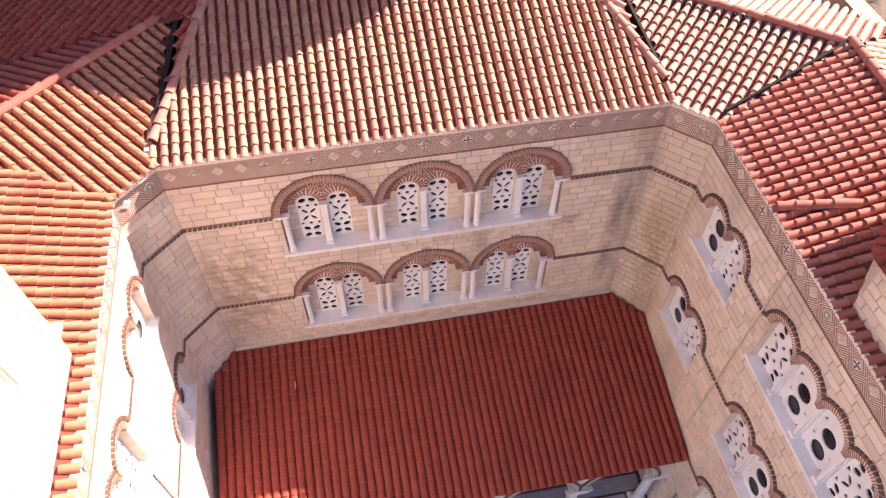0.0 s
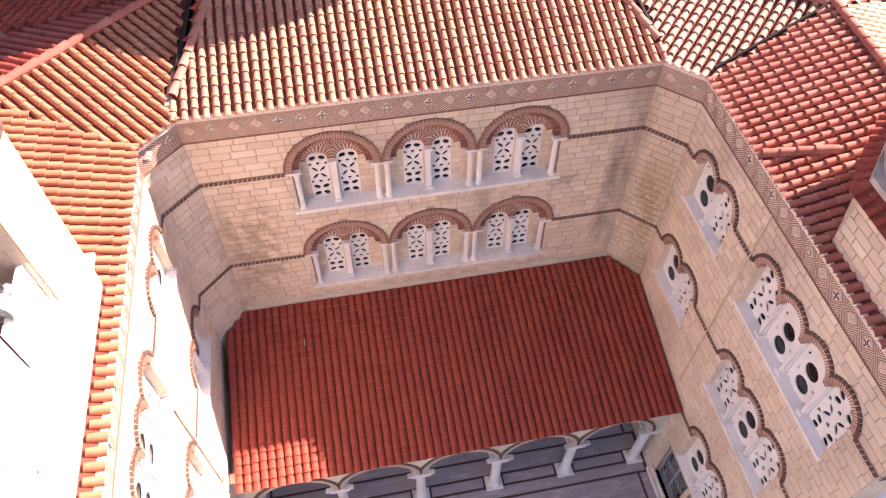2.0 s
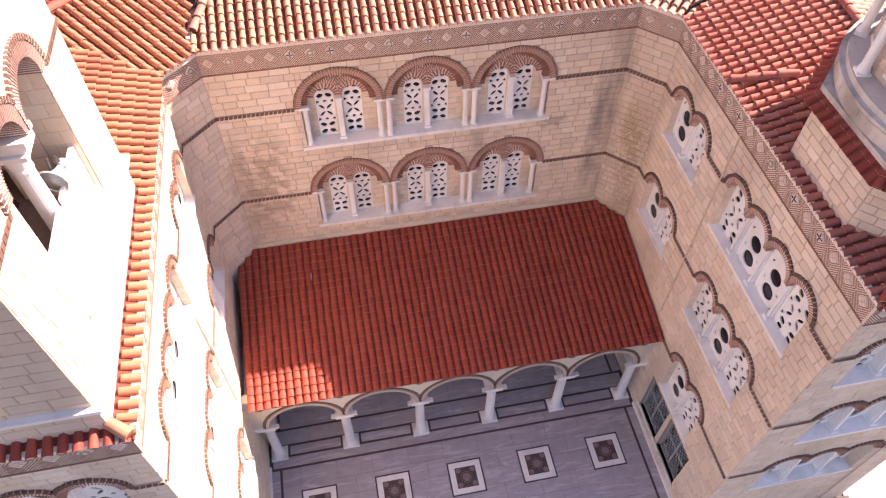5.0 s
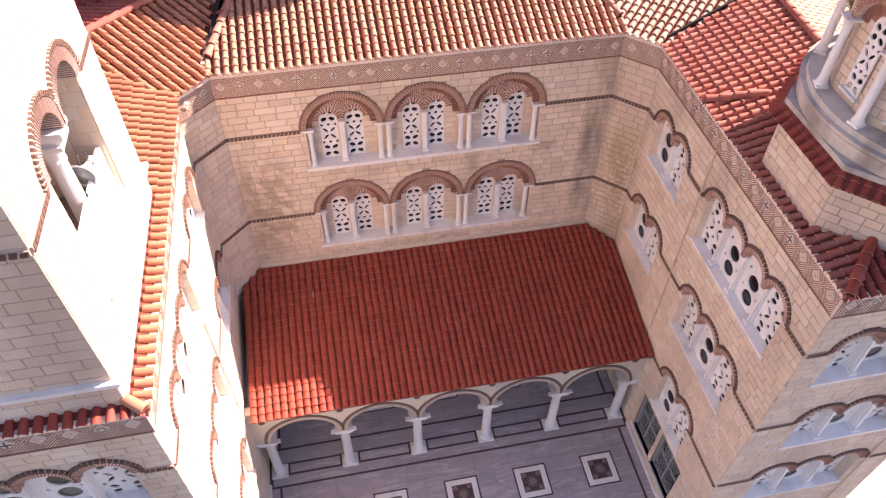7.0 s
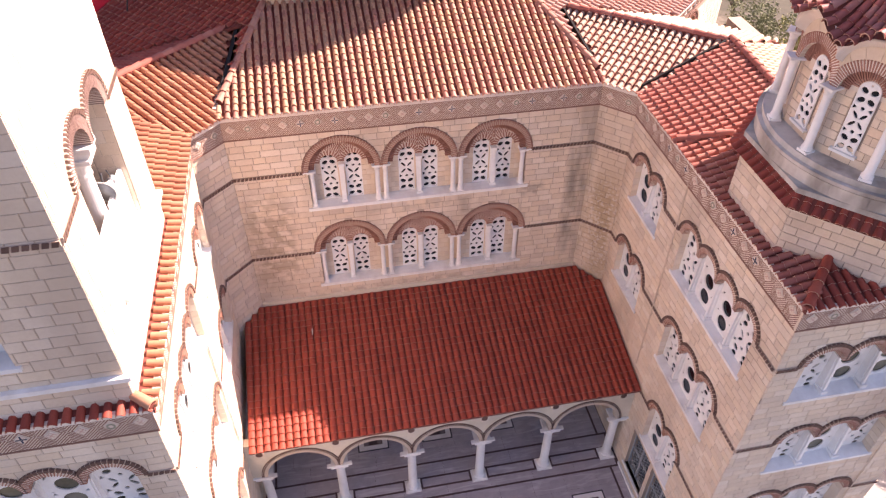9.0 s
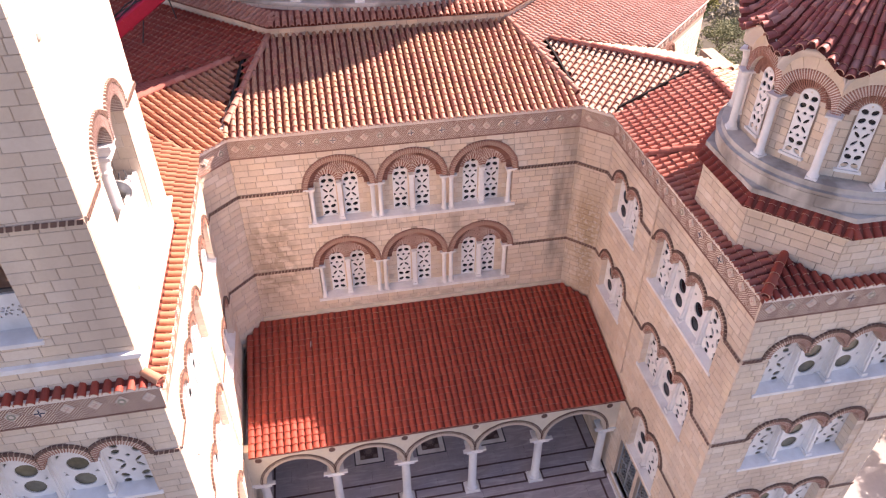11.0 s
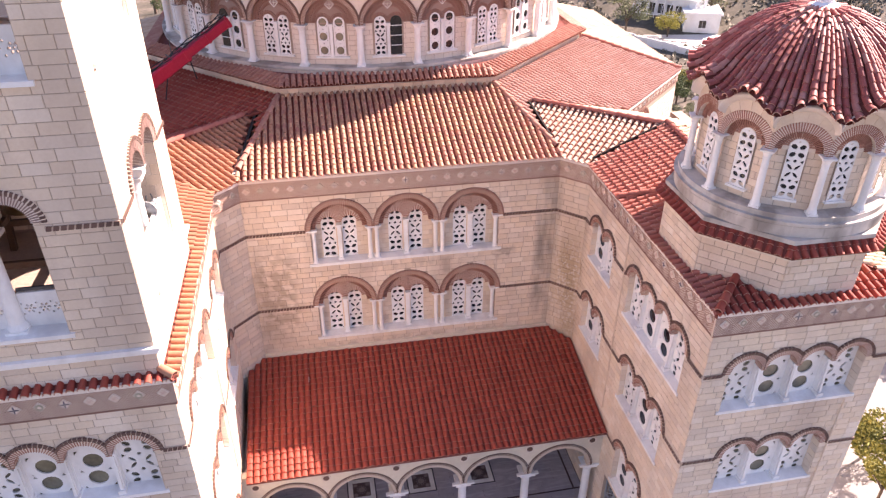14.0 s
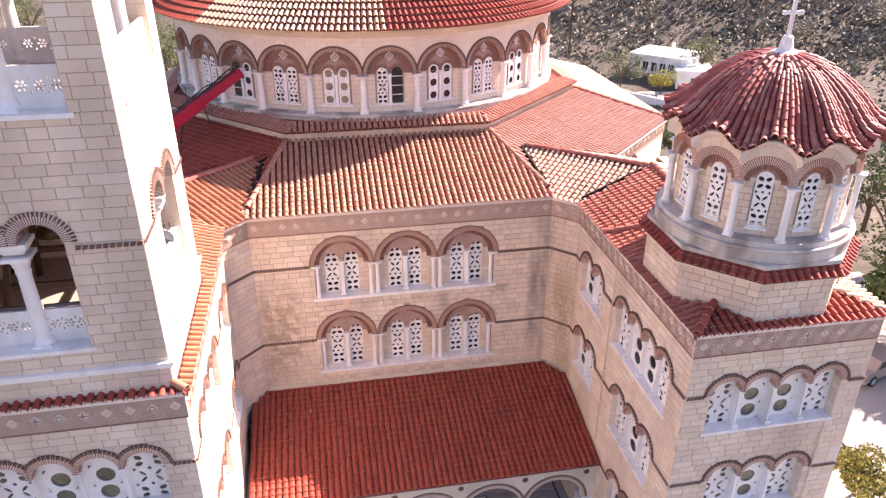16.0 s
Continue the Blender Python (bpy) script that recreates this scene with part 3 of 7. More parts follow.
wall("wall_east_outer", pose(12.25, 0, 0, 0, 0, 90), -9.744, 3.6, -0.3, EAVE, [], 0.5, STONE_WALL, 60, 8, 12.65)
wall("wall_west_outer", pose(-12.25, 0, 0, 0, 0, -90), -3.6, 9.744, -0.3, EAVE, [], 0.5, STONE_WALL, 60, 9, 12.65)


# ---- string courses and patterned friezes ----
def string_course(name, m, runs, z):
    bag, teeth = Bag(), Bag()
    for a, b in runs:
        bag.box(a, b, -0.05, 0.02, z - 0.05, z + 0.045)
        n = max(1, round((b - a) / 0.115))
        for i in range(n):
            x = a + (b - a) * (i + 0.5) / n
            teeth.prism([(x - 0.06, z - 0.052), (x + 0.03, z - 0.052), (x + 0.06, z + 0.047), (x - 0.03, z + 0.047)], -0.06, -0.045)
    ob = tagged(part(name, bag.data(), TOOTH, m=m), "dark brick string course with small teeth", "trim", kind="structure")
    part("tooth_band", teeth.data(), BRICK_DARK, ob)
    return ob


def gaps(x0, x1, openings, z):
    """What is left of x0 to x1 beside the hoods that spring at height z."""
    spans, a = [], x0
    for o in sorted((o for o in openings if o.r and abs(o.spring - z) < 0.2), key=lambda o: o.at):
        spans.append((a, o.x0 - (0.15 if o.r > 0.8 else 0.2)))
        a = o.x1 + (0.15 if o.r > 0.8 else 0.2)
    return [s for s in spans + [(a, x1)] if s[1] - s[0] > 0.05]


for i, (m, x0, x1, ops) in enumerate([(BACK, -5.76, 5.76, win_back), (CH_E, 0, 1.23, []), (CH_W, 0, 1.23, []), (EAST, 0.87, 9.75, win_east),
                                      (WEST, -9.75, -0.87, win_west), (SE_FACE, 6.63, 12.25, win_south_e), (SW_FACE, -12.25, -6.63, win_south_w)]):
    for z in (Z3, Z2, Z1):
        if z == Z1 and i in (0, 1, 2):
            continue
        if z == Z1 and i in (3, 4):
            sp = [(5.22, 6.0), (7.95, 9.75)] if i == 3 else [(-9.75, -7.95), (-6.0, -5.22)]
            string_course(f"trim_string_{i}", m, sp, Z1 - 0.15)
        else:
            string_course(f"trim_string_{i}", m, gaps(x0, x1, ops, z), z)

diamond = Bag()
diamond.prism([(0.138, 0), (0, 0.138), (-0.138, 0), (0, -0.138)], -0.075, -0.045, 0.012)
DIAMOND = mesh_of("inset_tile", diamond.v, diamond.f, INSET)
# three kinds of inset: a pink one with four pale dots, a sage ring, a blue-black cross
core = Bag()
core.prism([(0.094, 0), (0, 0.094), (-0.094, 0), (0, -0.094)], -0.083, -0.07, 0.008)
CORE = mesh_of("inset_core", core.v, core.f, PINK)
dots = Bag()
for dx, dz in ((0.052, 0), (-0.052, 0), (0, 0.052), (0, -0.052)):
    dots.prism(oval(dx, dz, 0.028, 0.028, n=8), -0.09, -0.08, 0.004)
DOTS = mesh_of("inset_dots", dots.v, dots.f, JOINT)
hoop = Bag()
for q in range(12):
    t0, t1 = math.pi * q / 6, math.pi * (q + 1) / 6
    hoop.prism([(0.085 * math.cos(t0), 0.085 * math.sin(t0)), (0.085 * math.cos(t1), 0.085 * math.sin(t1)), (0.048 * math.cos(t1), 0.048 * math.sin(t1)), (0.048 * math.cos(t0), 0.048 * math.sin(t0))], -0.084, -0.07)
HOOP = mesh_of("inset_ring", hoop.v, hoop.f, SAGE_TILE)
star = Bag()
for sx, sz in ((1, 0), (-1, 0), (0, 1), (0, -1)):
    star.prism([(sx * 0.013 - sz * 0.013, sz * 0.013 + sx * 0.013), (sx * 0.013 + sz * 0.013, sz * 0.013 - sx * 0.013), (sx * 0.1 + sz * 0.013, sz * 0.1 - sx * 0.013), (sx * 0.1 - sz * 0.013, sz * 0.1 + sx * 0.013)][::-1], -0.083, -0.07)
STAR = mesh_of("inset_cross", star.v, star.f, BLUE_INK)


def frieze(name, m, x0, x1, z=13.03, half=0.36, lipped=True):
    n = max(1, round((x1 - x0) / 0.51))
    c = (x1 - x0) / n
    bed = Bag()
    bed.box(x0, x1, -0.045, 0.02, z - half - 0.02, z + half)
    ob = tagged(part(name, bed.data(), FRIEZE_BED, m=m), "red-brown brick frieze with a row of diamond insets", "frieze", kind="structure")
    bars = Bag()
    for s in (-1, 1):
        bars.box(x0, x1, -0.062, -0.03, z + s * (half + 0.005) - 0.018, z + s * (half + 0.005) + 0.018)
    for i in range(n):
        xc = x0 + c * (i + 0.5)
        for d in (0.175, 0.237, 0.299, 0.361, 0.423, 0.485, 0.547, 0.609):
            for sx in (-1, 1):
                for sz in (-1, 1):
                    for lo, hi in ((d - 0.015, d + 0.015),):
                        p = [(max(lo - half, 0), min(lo, half)), (max(hi - half, 0), min(hi, half)), (min(hi, c / 2), max(hi - c / 2, 0)), (min(lo, c / 2), max(lo - c / 2, 0))]
                        if min(lo, c / 2) + half < lo:
                            continue
                        q = [(xc + sx * a, z + sz * b) for a, b in p]
                        bars.prism(q if sx * sz < 0 else q[::-1], -0.05, -0.04)
        tile = part("inset_tile", DIAMOND, JOINT, ob, m=pose(xc, 0, z))
        if (i * 5) % 7 in (2, 6):
            part("inset_cross", STAR, BLUE_INK, tile)
        elif i % 4 == 1:
            part("inset_ring", HOOP, SAGE_TILE, tile)
        else:
            part("inset_core", CORE, PINK, tile)
            part("inset_dots", DOTS, JOINT, tile)
    part("brick_pattern", bars.data(), FRIEZE_BRICK, ob, "slanting thin red-brown bricks")
    lip = Bag()
    out = 0.175 if lipped else 0.1
    lip.box(x0 - 0.02, x1 + 0.02, -0.055, 0.1, 13.392, 13.45)
    lip.box(x0 - 0.075, x1 + 0.075, -out, -0.06, 13.37, 13.475)
    part("cornice_lip", lip.data(), CORNICE, ob, "pale projecting cornice")
    return ob


for i, (m, x0, x1) in enumerate([(BACK, -5.76, 5.76), (CH_E, 0, 1.23), (CH_W, 0, 1.23), (EAST, 0.87, 9.75), (WEST, -9.75, -0.87), (SE_FACE, 6.57, 12.25), (SW_FACE, -12.25, -6.57)]):
    frieze(f"trim_frieze_{i}", m, x0, x1)


# ---- windows ----
COL_SMALL = {k: mesh_of("column", *column_bag(k - 0.03, 0.082, 0.2, 0.12).data(), MARBLE) for k in (1.42, 1.53)}


def triple_window(m, group, h):
    """Three deep arches on slim columns, each with two pierced lights under patterned brick."""
    w = empty("arched_window", m, "three brick-arched bays with slim white columns and white lattice lights", "window", group)
    depth = 0.4
    arch_surround(w, 3, 2.46, 1.04, h, depth, 0.13, 0.06, 0.07)
    holes = [arch_line(xc + dx - 0.25, xc + dx + 0.25, 0.02, h + 0.24) for xc in (-2.46, 0, 2.46) for dx in (-0.38, 0.38)]
    part("back_wall", plate([(-3.55, 0), (3.55, 0), (3.55, h + 1.08), (-3.55, h + 1.08)], holes, depth, depth + 0.1), STONE, w)
    stones = Bag()
    rnd = random.Random(5)
    for row in range(7):
        z = row * h / 7
        for xc in (-2.46, 0, 2.46):
            for a, b in ((-1.04, -0.64), (0.64, 1.04)):
                mid = a + (b - a) * (0.35 + 0.3 * (row % 2))
                for p, q in ((a, mid), (mid, b)):
                    stones.prism([(xc + p + 0.006, z + 0.006), (xc + q - 0.006, z + 0.006), (xc + q - 0.006, z + h / 7 - 0.006), (xc + p + 0.006, z + h / 7 - 0.006)], depth - 0.012, depth, 0.006)
    part("jamb_facing", stones.data(), STONE, w)
    for xc in (-2.46, 0, 2.46):
        rim = [(xc + 1.025 * math.cos(math.pi * i / 24), h + 1.025 * math.sin(math.pi * i / 24)) for i in range(25)]
        for dx in (-0.38, 0.38):
            rim += [(xc + dx - 0.265 * math.cos(math.pi * i / 12), h + 0.16 + 0.265 * math.sin(math.pi * i / 12)) for i in range(13)]
        ty = part("tympanum", plate(rim, [], 0.2, depth + 0.01), GROUND_BRICK, w, "patterned brick filling of the arch")
        part("inner_ring", brick_ring(xc, h, 0.84, 1.025, 0.06, 0.21, 42, gap=0.6).data(), BRICK, ty)
        bricks = Bag()
        for dx in (-0.38, 0.38):
            for r0, r1, n in ((0.275, 0.44, 13), (0.46, 0.55, 24), (0.57, 0.66, 30), (0.68, 0.77, 36)):
                for q in range(n):
                    t = math.pi * (q + 0.5) / n
                    mid = (r0 + r1) / 2
                    x, z = dx + mid * math.cos(t), 0.14 + mid * math.sin(t)
                    if x * dx > -0.012 and math.hypot(x, z) < 0.79:
                        brick_ring(xc + dx, h + 0.14, r0, r1, 0.17, 0.21, 1, (xc if dx > 0 else -9e9, xc if dx < 0 else 9e9), 0.55, math.pi * q / n, math.pi * (q + 1) / n, bricks)
        part("light_ring", bricks.data(), BRICK, ty)
        for dx in (-0.38, 0.38):
            light(w, "leaf", xc + dx, 0.02, 0.52, h + 0.5, depth - 0.02)
        bag = Bag()
        bag.add([(xc + s * 0.075, y, z) for s in (-1, 1) for y, z in ((depth - 0.27, 0.0), (depth - 0.13, h - 0.02), (depth + 0.02, h - 0.02), (depth + 0.02, 0.0))],
                [(0, 1, 2, 3), (7, 6, 5, 4), (0, 4, 5, 1), (1, 5, 6, 2), (3, 2, 6, 7), (0, 3, 7, 4)])
        bag.box(xc - 0.1, xc + 0.1, depth - 0.3, depth + 0.02, 0.0, 0.1)
        bag.box(xc - 0.1, xc + 0.1, depth - 0.26, depth + 0.02, h - 0.04, h + 0.06)
        part("mullion", bag.data(), MARBLE, w)
    for x in (-3.41, -1.23 - 0.13, -1.23 + 0.13, 1.23 - 0.13, 1.23 + 0.13, 3.41):
        part("column", COL_SMALL[round(h, 2)], MARBLE, w, "slim white marble column", pose(x, 0.1, 0.0))
    for x, hw in ((-3.48, 0.2), (-1.23, 0.3), (1.23, 0.3), (3.48, 0.2)):
        bag = Bag()
        bag.box(x - hw, x + hw, -0.055, 0.24, h - 0.03, h + 0.012)
        part("impost", bag.data(), MARBLE, w)
    bag = Bag()
    bag.box(-3.64, 3.64, -0.05, depth + 0.02, -0.1, 0.014)
    part("sill", bag.data(), MARBLE, w, "white marble sill with rain stains")
    return w


def gallery_window(m, n, pitch, r, h, kinds, group, depth=0.27, glass=None):
    """A row of round-headed lattice lights between white fins, under scalloped brick arches."""
    w = empty("lattice_window", m, f"row of {('two', 'three', 'four')[n - 2]} white lattice lights under scalloped brick arches", "window", group)
    arch_surround(w, n, pitch, r, h, depth - 0.02, 0.15, 0.075, 0.062, JOINT, BRICK_DARK)
    a = (n - 1) * pitch / 2
    bag = Bag()
    bag.box(-a - r - 0.05, a + r + 0.05, depth + 0.09, depth + 0.13, -0.05, h + r + 0.05)
    part("window_back", bag.data(), GLASS, w)
    for k, kind in enumerate(kinds):
        light(w, kind, -a + k * pitch, 0.0, 2 * r + 0.03, h + r + 0.01, depth, glass)
    jamb = Bag()
    rows = round(h / 0.225)
    for row in range(rows):
        za, zb = h * row / rows, h * (row + 1) / rows
        for s in (-1, 1):
            jamb.box(*sorted((s * (a + r + 0.004), s * (a + r - 0.01))), -0.008, depth - 0.004, za + 0.005, zb - 0.005)
    part("jamb_facing", jamb.data(), STONE, w)
    for k in range(n - 1):
        x = -a + (k + 0.5) * pitch
        bag = Bag()
        g = pitch / 2 - r + 0.012
        for hw, y0, y1 in ((g, 0.1, 0.17), (g * 0.55, 0.04, 0.1)):
            bag.add([(x + s * hw, y, z) for s in (-1, 1) for y, z in ((y0, 0.0), (y1, h), (depth + 0.02, h), (depth + 0.02, 0.0))],
                    [(0, 1, 2, 3), (7, 6, 5, 4), (0, 4, 5, 1), (1, 5, 6, 2), (3, 2, 6, 7), (0, 3, 7, 4)])
        bag.box(x - g * 1.4, x + g * 1.4, 0.0, depth, 0.0, 0.13)
        bag.box(x - g * 1.25, x + g * 1.25, 0.08, depth, h - 0.1, h - 0.02)
        part("mullion", bag.data(), MARBLE, w, "white marble fin")
    bag = Bag()
    bag.add([(s * (a + r + 0.08), y, z) for s in (-1, 1) for y, z in ((-0.05, -0.09), (-0.05, 0.008), (depth + 0.02, 0.06), (depth + 0.02, -0.09))],
            [(0, 1, 2, 3), (7, 6, 5, 4), (0, 4, 5, 1), (1, 5, 6, 2), (3, 2, 6, 7), (0, 3, 7, 4)])
    part("sill", bag.data(), MARBLE, w, "sloping white marble sill")
    return w


for o in win_back:
    triple_window(BACK @ pose(o.at, 0, o.sill), "triple windows of the court", o.spring - o.sill)
KINDS = {2: ("round", "leaf"), 3: ("leaf", "round", "leaf"), 4: ("leaf", "round", "round", "leaf")}
for m, ops in ((EAST, win_east[:5]), (WEST, win_west), (SE_FACE, win_south_e), (SW_FACE, win_south_w)):
    for o in ops:
        kinds = KINDS[o.n][::-1] if m is WEST else KINDS[o.n]
        gallery_window(m @ pose(o.at, 0, o.sill), o.n, o.pitch, o.r, o.spring - o.sill, kinds, "lattice windows", 0.31 if ops in (win_south_e, win_south_w) else 0.2, glass=AMBER_GLASS if ops in (win_south_e, win_south_w) else None)


def iron_grille(m, w, h):
    g = empty("window_grille", m, "grey iron lattice grille over a ground-floor window", "grille", "ground-floor grilles")
    frame_bag = Bag()
    for x in (0, w / 2 - 0.025, w - 0.05):
        frame_bag.box(x, x + 0.05, 0.12, 0.17, 0, h)
    for z in (0, h * 0.5, h - 0.05):
        frame_bag.box(0.05, w - 0.05, 0.125, 0.165, z, z + 0.05)
    part("frame", frame_bag.data(), GRILLE, g)
    bag = Bag()
    step = 0.17
    for s in (-1, 1):
        for k in range(-int(h / step) - 1, int((w + h) / step) + 2):
            pts = []
            for i in range(9):
                z = h * i / 8
                x = k * step + (z if s > 0 else h - z)
                pts.append((x, z))
            seg = [(x, 0.145, z) for x, z in pts if 0.02 < x < w - 0.02]
            if len(seg) > 1:
                bag.tube(seg, 0.012, 4)
    part("lattice", bag.data(), GRILLE, g)
    bag = Bag()
    bag.box(0, w, 0.3, 0.33, 0, h)
    part("pane", bag.data(), GLASS, g)
    bag = Bag()
    bag.box(-0.1, w + 0.1, -0.06, 0.3, -0.1, 0.0)
    part("sill", bag.data(), MARBLE, g)


for o in win_east[5:]:
    iron_grille(EAST @ pose(o.x0, 0, o.sill), o.x1 - o.x0, o.spring - o.sill)


# ---- tiled roofs ----
PITCH, ROW = 0.2332, 0.27


def tile_bag(r0=0.087, r1=0.072, length=0.31, lift=0.028, n=6, t=0.018, tall=1.22):
    """One barrel tile: y runs up the slope, its lower end is the wider and lies on the tile below."""
    bag = Bag()
    ring = lambda r, y, z: [(-r * math.cos(math.pi * i / n), y, z + tall * r * math.sin(math.pi * i / n)) for i in range(n + 1)]
    k = n + 1
    bag.add(ring(r0, 0, lift) + ring(r1, length, 0.0), [(i, i + k, i + k + 1, i + 1) for i in range(n)])
    bag.add(ring(r0, 0, lift) + ring(r0 - t, 0, lift), [(i, i + 1, i + k + 1, i + k) for i in range(n)])
    bag.add(ring(r0 - t, 0, lift) + ring(r0 - t, 0.12, lift - 0.01), [(i, i + 1, i + k + 1, i + k) for i in range(n)])
    return bag


TILE = tile_bag()
WIDE = tile_bag(0.111, 0.097, 0.28, 0.038, tall=0.85)
RIDGE = tile_bag(0.115, 0.098, 0.44, 0.03, tall=1.0)


def tile_mesh(name, bag, material):
    """A tile's mesh; its lower rim is the paler broken clay."""
    me = mesh_of(name, bag.v, bag.f, material, True)
    me.materials.append(RIM)
    me.polygons.foreach_set("material_index", [1 if i // 6 == 1 else 0 for i in range(len(bag.f))])
    return me


TILE_MESH = {m.name: tile_mesh("roof_tile", TILE, m) for m in (CLAY, CLAY_TERRA, CLAY_LIT_PALE, CLAY_LIT_ORANGE, CLAY_LIT_PINK, CLAY_LIT_CREAM, CLAY_LIT_SAND, CLAY_LIT_ROSE, CLAY_LIT_BUFF)}
WIDE_MESH = {m.name: tile_mesh("roof_tile", WIDE, m) for m in (CLAY, CLAY_TERRA)}
RIDGE_MESH = {m.name: tile_mesh("ridge_tile", RIDGE, m) for m in (CLAY, CLAY_TERRA, CLAY_LIT_PALE, CLAY_LIT_ORANGE, CLAY_LIT_PINK, CLAY_LIT_CREAM, CLAY_LIT_SAND, CLAY_LIT_ROSE, CLAY_LIT_BUFF)}


def inside(p, poly):
    x, y = p
    hit = False
    for i in range(len(poly)):
        (x0, y0), (x1, y1) = poly[i - 1], poly[i]
        if (y0 > y) != (y1 > y) and x < (x1 - x0) * (y - y0) / (y1 - y0) + x0:
            hit = not hit
    return hit


def lay_tiles(owner, mats, material, singles, mesh=None, source=None, stuff="roof_tiles"):
    """Tiles at the poses given: the first ones as objects, the rest joined."""
    mesh, source = mesh or TILE_MESH[material.name], source or TILE
    for m in mats[:singles]:
        ob = new(mesh.name, mesh)
        ob.parent = owner
        ob.matrix_basis = m
    if len(mats) > singles:
        src = np.array(source.v)
        v = np.concatenate([src @ np.array(m.to_3x3()).T + np.array(m.translation) for m in mats[singles:]])
        f = np.array([i for q in source.f for i in q]).reshape(-1, 4)
        f = np.concatenate([f + k * len(src) for k in range(len(mats) - singles)])
        me = bpy.data.meshes.new(stuff)
        me.from_pydata(v.tolist(), [], f.tolist())
        me.materials.append(material)
        me.materials.append(RIM)
        me.polygons.foreach_set("material_index", np.tile([1 if i // 6 == 1 else 0 for i in range(len(source.f))], len(mats) - singles).tolist())
        me.shade_smooth()
        ob = new(stuff, me)
        ob.parent = owner
        tagged(ob, kind="stuff")


ROOFS = []


def roof(name, outline, height, eave, label, material=CLAY, singles=300, thick=0.09, seed=1, jitter=0.006, blend=None, row=ROW):
    """A plane of barrel tiles over an outline in plan. height(x, y) gives the plane; eave is the plan direction of the eave line, the slope rising to its left."""
    pts = [Vector((x, y, height(x, y))) for x, y in outline]
    o = Vector((*outline[0], height(*outline[0])))
    e = Vector((*eave, 0)).normalized()
    up = Vector((-e.y, e.x, 0))
    up.z = height(o.x + up.x, o.y + up.y) - o.z
    e.z = height(o.x + e.x, o.y + e.y) - o.z
    e.normalize()
    up = (up - e * up.dot(e)).normalized()
    n = e.cross(up)
    bm = bmesh.new()
    vs = [bm.verts.new(p) for p in pts]
    f = bm.faces.new(vs)
    out = bmesh.ops.extrude_face_region(bm, geom=[f])
    bmesh.ops.translate(bm, vec=(0, 0, -thick), verts=[g for g in out["geom"] if isinstance(g, bmesh.types.BMVert)])
    bmesh.ops.triangulate(bm, faces=bm.faces)
    ob = tagged(part(name, bm, PAN), label, "roof", kind="structure")
    poly = [((p - o).dot(e), (p - o).dot(up)) for p in pts]
    u0, u1 = min(p[0] for p in poly), max(p[0] for p in poly)
    v0, v1 = min(p[1] for p in poly), max(p[1] for p in poly)
    rnd = random.Random(seed)
    cols, mats = max(1, round((u1 - u0) / PITCH)), []
    step = (u1 - u0) / cols
    tilt = Matrix((e, up, n)).transposed().to_4x4()
    for j in range(int((v1 - v0) / row) + 2):
        for i in range(cols):
            u, v = u0 + (i + 0.5) * step, v0 + j * row - 0.05
            if inside((u, v + row / 2), poly):
                p = o + e * (u + rnd.uniform(-jitter, jitter)) + up * (v + rnd.uniform(-jitter, jitter) * 2) + n * rnd.uniform(0.0, 0.008)
                mats.append(Matrix.Translation(p) @ tilt @ pose(0, 0, 0, rnd.uniform(-0.8, 0.8), rnd.uniform(-2, 2), rnd.uniform(-1.0, 1.0)))
    if blend:
        other, share = blend
        pick = [rnd.random() < (share(m.translation.x) if callable(share) else share) for m in mats]
        odd = [m for m, q in zip(mats, pick) if q]
        mats = [m for m, q in zip(mats, pick) if not q]
        ROOFS.append((ob, odd, other, singles // 2))
        singles //= 2
    ROOFS.append((ob, mats, material, singles))
    return ob


def ridge_line(name, points, label, material=CLAY_LIT_PINK, lift=0.05):
    """A line of half-round ridge tiles along points, from low to high."""
    ob = tagged(empty(name), label, "ridge", kind="structure")
    for a, b in zip(points, points[1:]):
        a, b = Vector(a), Vector(b)
        d = b - a
        n = max(1, round(d.length / 0.38))
        side = d.cross(Vector((0, 0, 1))).normalized()
        up = side.cross(d).normalized()
        rot = Matrix((side, d.normalized(), up)).transposed().to_4x4()
        bed = Bag()
        bed.tube([a + up * 0.0, b + up * 0.0], 0.1, 8)
        part("ridge_bed", bed.data(), PAN, ob)
        for i in range(n):
            t = part("ridge_tile", RIDGE_MESH[material.name], material, ob)
            t.matrix_basis = Matrix.Translation(a + d * (i / n) + up * lift) @ rot
    return ob


def valley_strip(name, points, width=0.075):
    bag = Bag()
    for a, b in zip(points, points[1:]):
        a, b = Vector(a), Vector(b)
        s = (b - a).cross(Vector((0, 0, 1))).normalized() * width
        bag.add([a - s + Vector((0, 0, 0.18)), a + Vector((0, 0, 0.18)), a + s + Vector((0, 0, 0.18)), b - s + Vector((0, 0, 0.18)), b + Vector((0, 0, 0.18)), b + s + Vector((0, 0, 0.18)),
                 a + Vector((0, 0, -0.08)), b + Vector((0, 0, -0.08))], [(0, 1, 4, 3), (1, 2, 5, 4), (0, 3, 7, 6), (2, 6, 7, 5), (0, 6, 2, 1), (3, 4, 5, 7)])
    return tagged(part(name, bag.data(), LEAD_AND_SHADE), "dark roof-valley strip, metal gutter beside the main roof, painted shade by the wing", "gutter", kind="structure")


